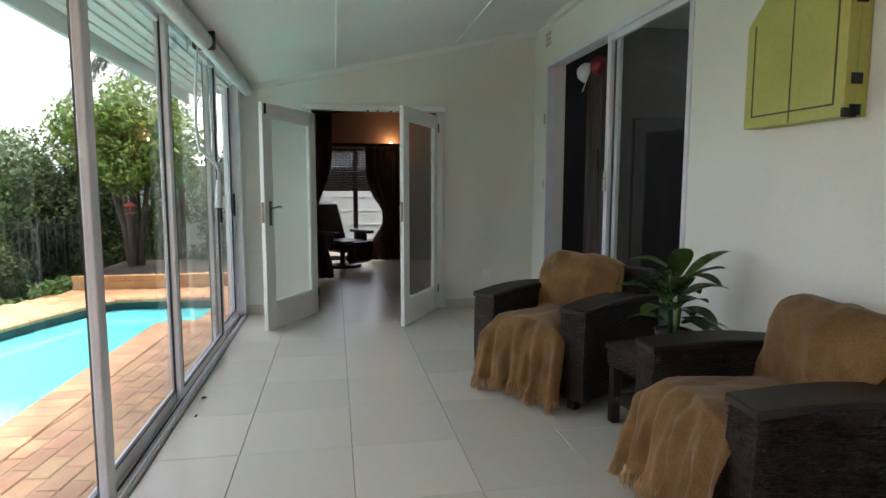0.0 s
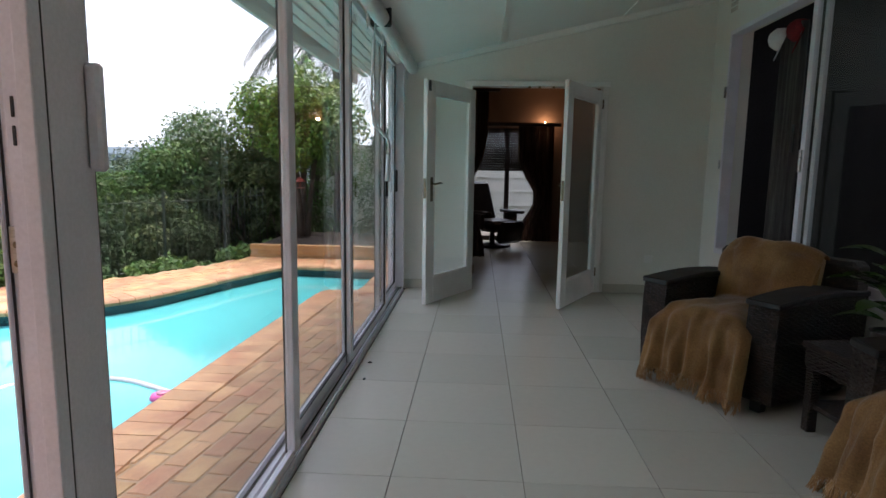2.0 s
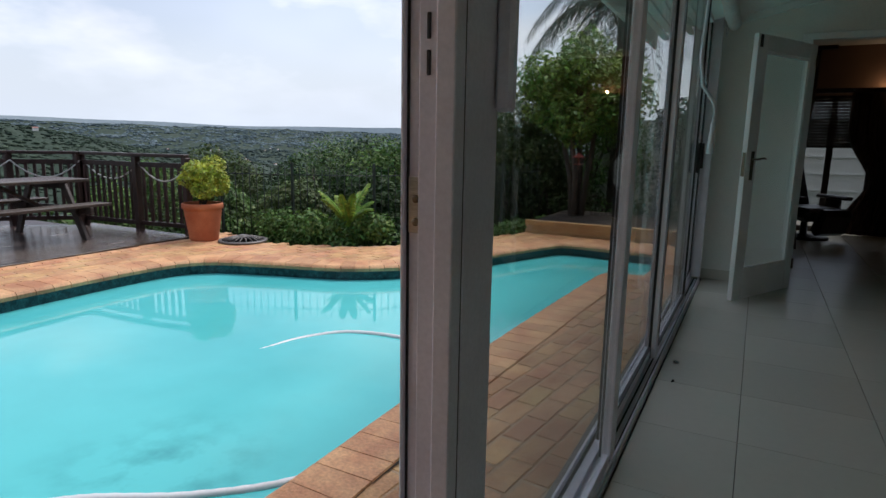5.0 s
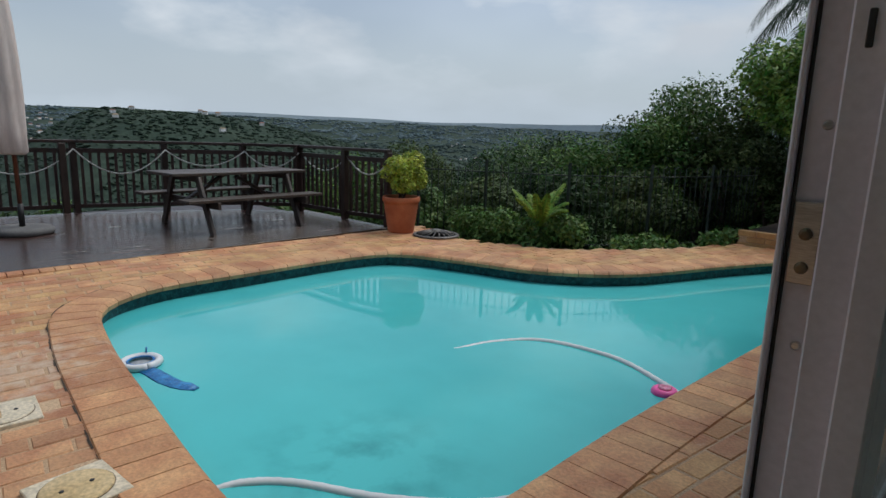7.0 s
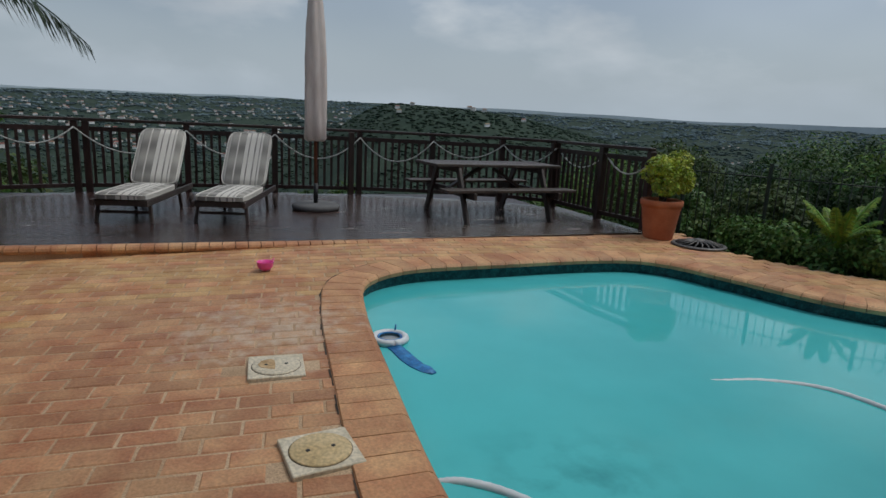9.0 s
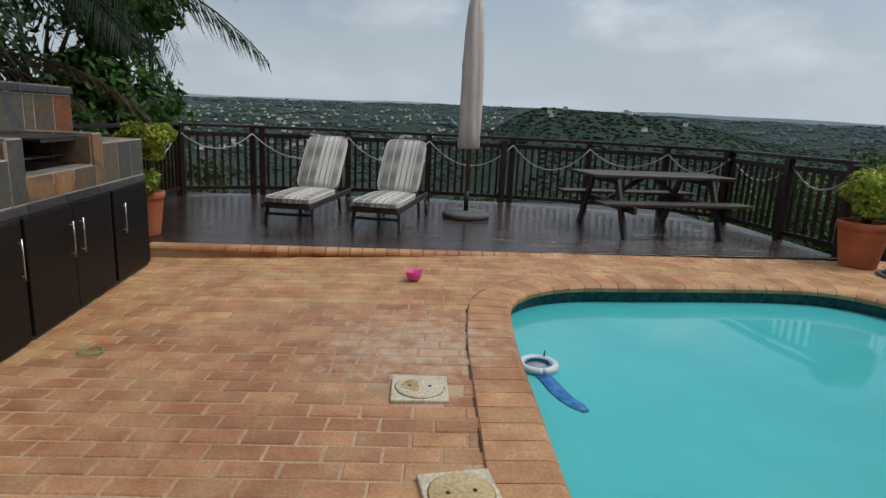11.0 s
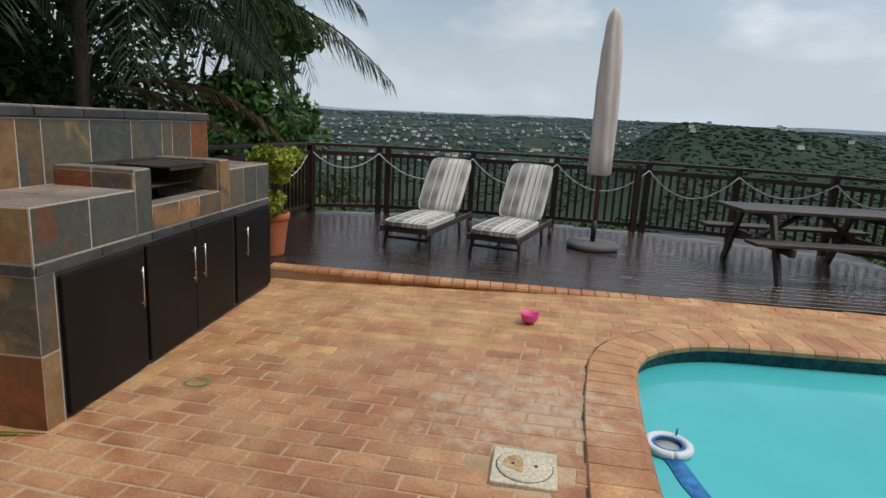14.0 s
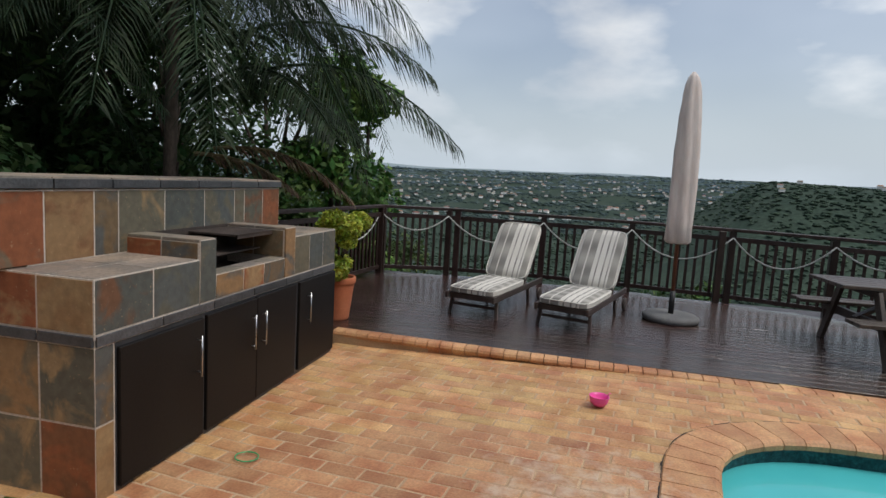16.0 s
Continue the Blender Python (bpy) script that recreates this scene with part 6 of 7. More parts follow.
curtain("curtain", 5.2, 5.6, X1 + 0.32, 0.3, 2.5, 0.0, "grey curtain inside the dim room", GREYC, axis="y")
RED = surf("dark_red_cloth", (0.16, 0.012, 0.016), (0.25, 0.02, 0.025), rough=0.8, bump=0.2)
for x, y, z_, col, lab in ((3.42, 5.52, 2.40, WPLASTIC, "white peaked cap hanging in the dim room"), (3.47, 5.32, 2.43, RED, "dark red cap hanging in the dim room")):
    cap = thing("cap", lab, "cap", pose(x, y, z_, 0, 70, 160))
    part("crown", lathe(bmesh.new(), ((0.095, 0), (0.095, 0.04), (0.075, 0.09), (0.03, 0.12), (0.005, 0.125)), 20), col, cap)
    part("peak", lathe(bmesh.new(), ((0.12, 0), (0.12, 0.006), (0.02, 0.01)), 20, (0.06, 0, 0)), col, cap)

# ---- planting ----
DARKGREEN = leaf_mat("dark_green_leaves", (0.018, 0.045, 0.013), (0.050, 0.10, 0.028), scale=1.2, gloss=0.68)
OLIVE = leaf_mat("olive_leaves", (0.032, 0.062, 0.019), (0.085, 0.125, 0.038), scale=0.9, gloss=0.68)
BRIGHT = leaf_mat("fresh_green_leaves", (0.10, 0.20, 0.032), (0.21, 0.32, 0.065), scale=2.5)
FRESH = leaf_mat("fresh_mid_green_leaves", (0.05, 0.125, 0.025), (0.125, 0.22, 0.05), scale=1.6, gloss=0.65)
FROND = leaf_mat("palm_leaflets", (0.014, 0.030, 0.013), (0.036, 0.060, 0.024), scale=2, gloss=0.7)
DRY = leaf_mat("dry_frond", (0.10, 0.06, 0.03), (0.20, 0.13, 0.07), scale=4)
BARK = surf("grey_brown_bark", (0.05, 0.038, 0.028), (0.12, 0.09, 0.07), rough=0.95, scale=9, fine=40, bump=0.6, stretch=(1, 1, 0.4))
rng = np.random.default_rng(21)


def tree(name, x, y, zg, ztop, spread, label, material, count, size, clumps=26, stems=3, low=0.35, squash=1.0, shape="round", parent_group=""):
    """Tapered stems that fork into a crown of leafy clumps."""
    ob = thing(name, label, "tree" if name == "tree" else "bush", pose(x, y, zg), group=parent_group)
    h = ztop - zg
    bm = bmesh.new()
    cl, rad = [], []
    for k in range(clumps):
        t = rng.uniform(low, 1)
        a = rng.uniform(0, 2 * math.pi)
        if shape == "ball":
            d = rng.normal(size=3)
            d /= np.linalg.norm(d)
            rr = rng.uniform(0.35, 0.78)
            c = np.array([0, 0, h - spread * squash]) + d * spread * rr * np.array([1, 1, squash])
            rad.append(spread * rng.uniform(0.26, 0.4))
        else:
            w = math.sin(math.pi * min(0.97, (t - low) / (1 - low) * 0.75 + 0.22)) ** 0.7
            c = np.array([math.cos(a) * spread * w * rng.uniform(0.3, 0.85), math.sin(a) * spread * w * rng.uniform(0.3, 0.85), h * t - spread * 0.2])
            rad.append(spread * rng.uniform(0.2, 0.42))
        cl.append(c)
    for k in range(stems):
        a = 2 * math.pi * k / stems + rng.uniform(-0.4, 0.4)
        lean = 0.12 + 0.1 * rng.uniform()
        mid = Vector((math.cos(a) * lean * h * 0.5, math.sin(a) * lean * h * 0.5, h * 0.45))
        r0 = 0.02 * h / max(1, stems ** 0.5) + 0.015
        tube(bm, [(math.cos(a) * 0.05, math.sin(a) * 0.05, -0.3), mid * 0.5 + Vector((0.02, 0, 0)), mid], [r0 * 1.2, r0, r0 * 0.75], 8)
        for c in cl[k::stems][:6]:
            tube(bm, [mid, mid.lerp(Vector(c), 0.5) + Vector((0, 0, 0.06 * h)), Vector(c)], [r0 * 0.6, r0 * 0.4, r0 * 0.15], 6)
    part("trunk", bm, BARK, ob)
    v, f = leaves(rng, cl, rad, count, size)
    raw("crown", v, f, material, ob)
    return ob


def frond(bm, base, direction, length, rise, droop, leaflets=92, leaf_len=0.5):
    """One feather leaf: an arching midrib and two rows of hanging leaflets."""
    d = Vector((direction[0], direction[1], 0)).normalized()
    side = Vector((-d.y, d.x, 0))
    pts = []
    for i in range(13):
        t = i / 12
        pts.append(Vector(base) + d * length * (t - 0.12 * t * t) + Vector((0, 0, length * (rise * t - droop * t * t))))
    tube(bm, pts, [0.028 * (1 - 0.85 * i / 12) for i in range(13)], 5, cap=False)
    for k in range(leaflets):
        t = 0.12 + 0.88 * k / leaflets
        i = min(11, int(t * 12))
        p = pts[i].lerp(pts[i + 1], t * 12 - i)
        fwd = (pts[i + 1] - pts[i]).normalized()
        ln = leaf_len * (math.sin(math.pi * min(0.98, 0.15 + t * 0.8)) ** 0.6) * rng.uniform(0.8, 1.1)
        for s in (-1, 1):
            out = (side * s * 0.8 + fwd * 0.65 + Vector((0, 0, rng.uniform(-0.5, 0.15)))).normalized()
            tip = p + out * ln + Vector((0, 0, -0.35 * ln))
            midp = p + out * ln * 0.55 + Vector((0, 0, -0.05 * ln))
            wv = fwd * 0.0085
            bm.faces.new([bm.verts.new(q) for q in (p - wv, midp - wv * 1.2, tip, midp + wv * 1.2)])


def palm(name, x, y, zg, zc, label, dirs, trunk_r=0.13, leaf_len=0.5, material=FROND):
    ob = thing(name, label, "palm", pose(x, y, zg))
    h = zc - zg
    bm = bmesh.new()
    if trunk_r:
        tube(bm, [(0, 0, -0.3), (0.05, 0.03, h * 0.4), (0.02, 0.05, h * 0.8), (0, 0, h)], [trunk_r * 1.3, trunk_r, trunk_r * 0.9, trunk_r * 0.8], 12)
        for k in range(26):
            a, zz = rng.uniform(0, 6.28), rng.uniform(0.25, 1.0) * h
            c, s = math.cos(a) * trunk_r, math.sin(a) * trunk_r
            tube(bm, [(c * 0.8, s * 0.8, zz), (c * 1.6, s * 1.6, zz + 0.22)], [0.035, 0.012], 5)
        part("trunk", bm, BARK, ob)
    for az, ln, rise, droop in dirs:
        bm = bmesh.new()
        frond(bm, (0, 0, h), (math.cos(radians(az)), math.sin(radians(az))), ln, rise, droop, leaf_len=leaf_len)
        part("frond", bm, material, ob)
    return ob


# two green palm blades blown onto the bricks
for pts_, w_ in ((((-2.98, -1.95), (-3.0, -1.72), (-3.05, -1.5)), 0.012), (((-2.72, -1.9), (-2.7, -1.72), (-2.73, -1.56)), 0.010)):
    bm = bmesh.new()
    rows = []
    for k, (x_, y_) in enumerate(pts_):
        zz = pave_z(x_, y_) + 0.012 + 0.008 * (k == 1)
        rows.append([bm.verts.new((x_ - w_ * (1, 1, 0.1)[k], y_, zz)), bm.verts.new((x_, y_, zz - 0.004)), bm.verts.new((x_ + w_ * (1, 1, 0.1)[k], y_, zz))])
    for r0, r1 in zip(rows, rows[1:]):
        for k in range(2):
            bm.faces.new((r0[k], r0[k + 1], r1[k + 1], r1[k])).smooth = True
    bmesh.ops.solidify(bm, geom=bm.faces[:], thickness=0.0015)
    solid("fallen_leaf", bm, BRIGHT, "fallen green palm blade lying on the bricks", "leaf", group="fallen palm blades")

# topiary tree, planter and palm beyond the pool's far end
tree("tree", -2.2, 10.2, -0.05, 3.1, 1.12, "multi-stemmed tree clipped to a round leafy crown", BRIGHT, 19000, 0.085, clumps=52, stems=4, shape="ball", squash=0.92)
palm("palm", -2.2, 12.8, -1.2, 3.95, "tall palm behind the clipped tree", [(a, rng.uniform(1.9, 2.6), rng.uniform(0.2, 0.75), rng.uniform(0.75, 1.15)) for a in range(0, 360, 20)], 0.12, 0.55)
feeder = thing("bird_feeder", "small red-brown bird feeder hanging in the clipped tree", "bird feeder", pose(-1.98, 9.35, 0.9) @ Matrix.Scale(0.75, 4))
part("body", boxes((-0.09, -0.09, 0, 0.09, 0.09, 0.02), (-0.02, -0.02, 0.02, 0.02, 0.02, 0.16), bevel=0.003), surf("red_brown_wood", (0.16, 0.04, 0.025), (0.24, 0.07, 0.04)), feeder)
bm = bmesh.new()
lathe(bm, ((0.13, 0.14), (0.12, 0.16), (0.01, 0.24)), 4)
part("roof", bm, surf("red_paint", (0.22, 0.03, 0.02), (0.3, 0.05, 0.03)), feeder)
for k in range(4):
    part("post", boxes((-0.08 + 0.14 * (k % 2), -0.08 + 0.14 * (k // 2), 0.02, -0.06 + 0.14 * (k % 2), -0.06 + 0.14 * (k // 2), 0.15)), DARKWOOD, feeder)
bm = bmesh.new()
tube(bm, [(0, 0, 0.23), (0.02, 0, 0.6), (0.05, 0.1, 0.95)], 0.004, 5)
part("wire", bm, DARKMETAL, feeder)

# hedge at the bricks' edge, cycad
def hedge(name, pts, zlo, zhi, r, label, material, count, size):
    ob = thing(name, label, "bush")
    cl, rad = [], []
    for k in range(60):
        i = rng.integers(0, len(pts) - 1)
        t = rng.uniform()
        cl.append((pts[i][0] * (1 - t) + pts[i + 1][0] * t + rng.normal() * 0.12, pts[i][1] * (1 - t) + pts[i + 1][1] * t + rng.normal() * 0.12, rng.uniform(zlo, zhi)))
        rad.append(r * rng.uniform(0.6, 1.2))
    bm = bmesh.new()
    for c in cl[:24]:
        tube(bm, [(c[0], c[1], -0.7), (c[0] + 0.03, c[1], (c[2] - 0.6) / 2), c], [0.014, 0.011, 0.004], 5)
    part("stem", bm, BARK, ob)
    v, f = leaves(rng, cl, rad, count, size, slim=0.6)
    raw("foliage", v, f, material, ob)
    return ob


hedge("hedge", [(-5.75, 6.45), (-5.0, 6.45), (-4.3, 6.6), (-3.85, 6.75)], -0.2, 0.12, 0.2, "low glossy green hedge at the edge of the bricks", FRESH, 10500, 0.058)
hedge("hedge", [(-3.6, 7.0), (-3.1, 8.0), (-2.75, 9.2), (-2.7, 10.2)], -0.35, -0.05, 0.17, "low ground cover beside the pool fence", FRESH, 5000, 0.07)
palm("cycad", -4.2, 6.5, -0.15, 0.12, "light green cycad with upright fronds", [(a + rng.uniform(-9, 9), rng.uniform(0.33, 0.44), rng.uniform(1.2, 2.2), rng.uniform(0.5, 0.9)) for a in range(0, 360, 36)], 0.0, 0.085, leaf_mat("cycad_leaflets", (0.13, 0.25, 0.035), (0.27, 0.38, 0.06), scale=4))

# trees on the slope beyond the fence
SLOPE = [(-9.8, 9.2, 1.1, 1.5), (-8.2, 10.4, 0.95, 1.7), (-12.5, 9.4, 0.75, 1.6), (-7.0, 12.2, 1.0, 1.8), (-8.0, 7.6, 0.45, 1.0), (-6.6, 8.2, 0.5, 1.1), (-5.4, 8.9, 0.6, 1.1), (-5.9, 10.6, 1.3, 1.5), (-4.6, 9.9, 0.8, 1.1), (-5.2, 12.6, 2.3, 1.6), (-3.9, 11.6, 1.7, 1.3), (-3.7, 13.4, 2.95, 1.5), (-2.6, 13.2, 2.4, 1.3), (-3.1, 11.2, 1.3, 0.9), (-9.8, 13.5, 1.2, 2.2), (-13.5, 12.5, 0.6, 2.2), (-0.6, 11.4, 2.2, 1.2), (-11.0, 7.6, 0.2, 1.2), (-5.9, 11.9, 1.9, 1.5), (-4.4, 11.9, 2.55, 1.6), (-3.5, 11.9, 2.3, 1.3), (-6.8, 11.0, 1.3, 1.4), (-4.9, 10.9, 1.6, 1.3)]
for k, (x, y, zt, sp) in enumerate(SLOPE):
    zg = float(land(x, y)) - 0.2
    mat_k = (OLIVE, DARKGREEN, FRESH, OLIVE, MIDGREEN)[k % 5]
    tree("tree", x, y, zg, zt, sp, ("olive-green bushy tree on the garden slope", "dark green dense tree on the garden slope", "mid-green leafy tree beyond the pool fence", "grey-green open tree on the slope", "leafy green tree on the garden slope")[k % 5], mat_k, 14500, 0.088, clumps=40, stems=3, low=0.25, parent_group="trees on the slope")

# palms and dark trees behind the barbecue
palm("palm", -6.5, -3.75, -0.6, 3.8, "shaggy palm with long drooping fronds behind the barbecue", [(a + rng.uniform(-6, 6), rng.uniform(2.9, 3.6), rng.uniform(0.3, 0.6), rng.uniform(0.75, 1.1) * (0.72 if 40 < a < 140 else 1)) for a in range(0, 360, 12)] + [(a + 5, rng.uniform(2.0, 2.8), rng.uniform(-0.1, 0.2), rng.uniform(0.7, 1.1)) for a in range(0, 360, 20)], 0.07, 0.6)
palm("palm", -4.6, -5.4, -0.6, 3.3, "dark palm clump with hanging fronds", [(a + rng.uniform(-8, 8), rng.uniform(2.4, 3.2), rng.uniform(0.1, 0.5), rng.uniform(0.6, 1.1)) for a in range(100, 380, 22)], 0.14, 0.45)
for base, way_, ln, rise, droop in (((-6.75, -3.7, 2.1), (-0.02, 1.0), 3.5, 0.60, 0.70), ((-6.7, -3.75, 2.55), (-0.12, 1.0), 3.15, 0.60, 0.62), ((-6.6, -3.5, 2.2), (0.3, 0.9), 2.3, 0.55, 0.75), ((-6.9, -3.8, 2.2), (-0.5, 0.8), 2.4, 0.5, 0.7)):
    arch = thing("palm_frond", "long arching green palm frond over the deck", "palm frond")
    bm = bmesh.new()
    frond(bm, base, way_, ln, rise, droop, leaflets=120, leaf_len=0.6)
    part("frond", bm, FROND, arch)
for base, way_, ln, rise, droop, ll in (((-6.9, -3.5, 1.62), (-0.6, 0.8), 1.9, 0.2, 0.5, 0.28), ((-6.7, -3.6, 1.55), (-0.4, 0.9), 1.3, 0.05, 0.35, 0.25)):
    dry = thing("dry_frond", "dry brown palm frond hanging by the deck", "palm frond")
    bm = bmesh.new()
    frond(bm, base, way_, ln, rise, droop, leaf_len=ll)
    part("frond", bm, DRY, dry)["kind"] = "stuff"
for x, y, zt, sp, mt, n, s in ((-11.0, -3.4, 3.5, 1.7, FRESH, 11000, 0.18), (-10.3, -4.6, 3.9, 1.7, DARKGREEN, 4500, 0.17), (-8.0, -6.2, 5.4, 2.4, DARKGREEN, 10000, 0.17), (-5.2, -6.8, 5.6, 2.4, DARKGREEN, 10000, 0.16), (-3.4, -6.2, 4.8, 1.9, DARKGREEN, 9000, 0.15), (-6.9, -4.7, 2.0, 1.3, DARKGREEN, 6000, 0.13), (-4.4, -4.2, 1.7, 1.1, DARKGREEN, 6000, 0.12), (-3.0, -4.6, 2.6, 1.3, DARKGREEN, 6000, 0.12), (-9.2, -3.5, 1.1, 0.9, MIDGREEN, 4500, 0.12), (-12.5, -2.9, 0.4, 1.2, OLIVE, 4000, 0.14), (-7.2, -8.6, 7.5, 3.2, DARKGREEN, 11000, 0.2), (-4.2, -8.8, 7.5, 3.0, DARKGREEN, 11000, 0.2), (-9.8, -6.4, 5.2, 2.4, DARKGREEN, 5000, 0.18), (-2.2, -7.4, 6.0, 2.2, DARKGREEN, 8000, 0.17), (-6.2, -7.2, 7.2, 2.6, DARKGREEN, 12000, 0.2), (-8.6, -8.4, 7.0, 3.0, DARKGREEN, 12000, 0.22), (-3.2, -7.6, 6.6, 2.4, DARKGREEN, 11000, 0.2)):
    tree("tree", x, y, min(float(land(x, y)), -0.4), zt, sp, "dark leafy tree behind the barbecue" if mt is DARKGREEN else "green leafy tree beside the deck", mt, n, s, clumps=32, stems=2, low=0.15, parent_group="trees behind the barbecue")
# bushes below the deck's edge
for k in range(9):
    y = -1.6 + 0.95 * k
    x = deck_front(y) - 1.6 - 0.5 * (k % 2)
    tree("bush", x, y, float(land(x, y)) - 0.3, -0.25 + 0.25 * math.sin(k * 1.7), 1.0, "green bush below the deck", (OLIVE, DARKGREEN, MIDGREEN)[k % 3], 2600, 0.14, clumps=18, stems=2, low=0.2, parent_group="bushes below the deck")

# far woods: thousands of crowns in one mesh
ico = bmesh.new()
bmesh.ops.create_icosphere(ico, subdivisions=1, radius=1)
iv = np.array([v.co for v in ico.verts])
iff = np.array([[v.index for v in f.verts] for f in ico.faces])
ico.free()
N = 78000
rr = 45 * (3000 / 45) ** (rng.uniform(size=N) ** 0.8)
aa = np.radians(rng.uniform(-42, 92, N))
fx, fy = -rr * np.cos(aa) - 4, rr * np.sin(aa) + 2
fz = land(fx, fy)
gap = (np.sin(fx / 60 + 2) * np.sin(fy / 48) > 0.72) & (rr > 250)
fx, fy, fz, rr = fx[~gap], fy[~gap], fz[~gap], rr[~gap]
n = len(fx)
sz = (1.45 + rr * 0.0015) * rng.uniform(0.5, 1.4, n) * np.where((rr > 230) & (rr < 800), 0.62, 1.0)
wob = 1 + 0.22 * rng.normal(size=(n, len(iv), 1))
vv = iv[None] * wob * sz[:, None, None] * np.stack([np.full(n, 1.35), np.full(n, 1.35), np.where(rr < 260, 0.7, 0.5)], -1)[:, None] + np.stack([fx, fy, fz + sz * 0.25], -1)[:, None]
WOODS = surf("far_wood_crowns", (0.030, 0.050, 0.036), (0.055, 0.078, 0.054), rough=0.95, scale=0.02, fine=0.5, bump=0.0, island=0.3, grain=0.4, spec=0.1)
# the two farther bands carry distance haze in their base colour, greyer then bluer
FARWOODS = surf("haze_greyed_far_woods", (0.056, 0.080, 0.078), (0.084, 0.112, 0.104), rough=1.0, scale=0.008, fine=0.3, bump=0.0, island=0.3, grain=0.3, spec=0.0)
HAZEWOODS = surf("haze_blued_far_woods", (0.105, 0.145, 0.16), (0.14, 0.18, 0.195), rough=1.0, scale=0.004, fine=0.2, bump=0.0, island=0.2, grain=0.2, spec=0.0)
for lo_r, hi_r, wm, lab in ((0, 760, WOODS, "dark green woods on the valley slopes"), (760, 1700, FARWOODS, "woods across the valley, greyed in colour for haze"), (1700, 9000, HAZEWOODS, "wooded hills far off, coloured blue-grey for haze")):
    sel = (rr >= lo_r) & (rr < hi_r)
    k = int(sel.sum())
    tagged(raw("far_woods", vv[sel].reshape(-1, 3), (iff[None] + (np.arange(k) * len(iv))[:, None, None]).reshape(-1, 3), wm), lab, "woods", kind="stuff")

# far houses
HWALL = surf("far_house_wall", (0.66, 0.64, 0.60), (0.82, 0.80, 0.77), rough=0.9, scale=0.05, rnd=0.2)
HROOF = surf("far_house_roof", (0.22, 0.10, 0.06), (0.30, 0.22, 0.17), rough=0.9, scale=0.01, rnd=0.4)
HWIN = surf("far_house_window", (0.05, 0.06, 0.07), (0.1, 0.11, 0.12), rough=0.2)


def far_house(m):
    ob = thing("house", "pale house with a pitched roof across the valley", "house", m, group="houses across the valley")
    part("wall", boxes((-5, -3, -3, 5, 3, 2.2)), HWALL, ob)
    bm = bmesh.new()
    v = [bm.verts.new(p) for p in ((-5.5, -3.5, 2.2), (5.5, -3.5, 2.2), (5.5, 3.5, 2.2), (-5.5, 3.5, 2.2), (-3.5, 0, 4.2), (3.5, 0, 4.2))]
    for f in ((0, 1, 5, 4), (2, 3, 4, 5), (1, 2, 5), (3, 0, 4), (3, 2, 1, 0)):
        bm.faces.new([v[i] for i in f])
    part("roof", bm, HROOF, ob)
    for x in (-3.2, 0, 3.2):
        part("window", boxes((x - 0.7, -3.05, 0.2, x + 0.7, -2.98, 1.5)), HWIN, ob)
    return ob


proto = None
hr = np.random.default_rng(8)
for k in range(400):
    if k < 205 or k >= 270:
        az, r = hr.uniform(-24, 12), hr.uniform(800, 2400)
    elif k < 213:
        az, r = hr.uniform(14, 30), hr.uniform(480, 570)
    else:
        az, r = hr.uniform(28, 62), hr.uniform(700, 1700)
    x, y = -r * math.cos(radians(az)) - 4, r * math.sin(radians(az)) + 2
    m = pose(x, y, float(land(x, y)) + (2.6 if 205 <= k < 213 else 3.6), 0, 0, hr.uniform(-35, 35) - 90 - az) @ Matrix.Scale(0.45 if 205 <= k < 270 else hr.uniform(0.55, 1.0), 4)
    if proto is None:
        proto = far_house(m)
    else:
        copy_thing(proto, m)

# ---- deck boards ----
deck = thing("deck", "wet dark-stained timber deck", "deck", kind="structure")
part("joist_bed", boxes((-9.9, -2.6, -0.5, DX - 0.1, 5.4, -0.09)), DARKWOOD, deck)
x = DX - 0.03
while x > -10.2:
    xa, xb = x - 0.139, x
    lo_y, hi_y = -2.75, 5.75
    ys = [y for y in np.arange(-2.75, 5.76, 0.05) if deck_front(y) < xa + 0.05]
    if ys:
        lo_y, hi_y = (ys[0] if xa < -9.6 else -2.75), (ys[-1] if ys[-1] < 5.6 else 5.72)
        part("deck_board", boxes((xa, lo_y, DECK_Z - 0.03, xb - 0.006, hi_y, DECK_Z), bevel=0.003), DECKW, deck)
    x -= 0.139

# ---- brick terrace ----
TERR = [(-0.07, -6.0), (-0.07, 8.66), (-2.5, 8.66), (-2.78, 8.0), (-3.2, 7.1), (-3.8, 6.32), (-4.7, 5.88), (-5.6, 6.02), (-6.3, 6.1), (-6.02, 5.5), (-6.12, 1.5), (-6.22, -1.6), (-3.3, -1.6), (-3.3, -6.0)]
pav = thing("pavement", "warm clay brick terrace round the pool", "pavement", kind="structure")
cell = 0.12
cells = []
for i in range(int(6.4 / cell) + 1):
    for j in range(int(15.4 / cell) + 1):
        x, y = -0.06 - cell * i, -6.0 + cell * j
        c = (x - cell / 2, y + cell / 2)
        if inside(TERR, *c) and pool_dist(*c) > 0.1:
            cells.append((x, y))
bv, bf = [], []
for x, y in cells:
    n = len(bv)
    for px, py in ((x, y), (x - cell, y), (x - cell, y + cell), (x, y + cell)):
        bv.append((px, py, pave_z(px, py) - 0.0045))
    bf.append((n, n + 3, n + 2, n + 1))
raw("mortar_bed", np.array(bv), np.array(bf), MORTAR, pav)

BL, BW = 0.245, 0.122


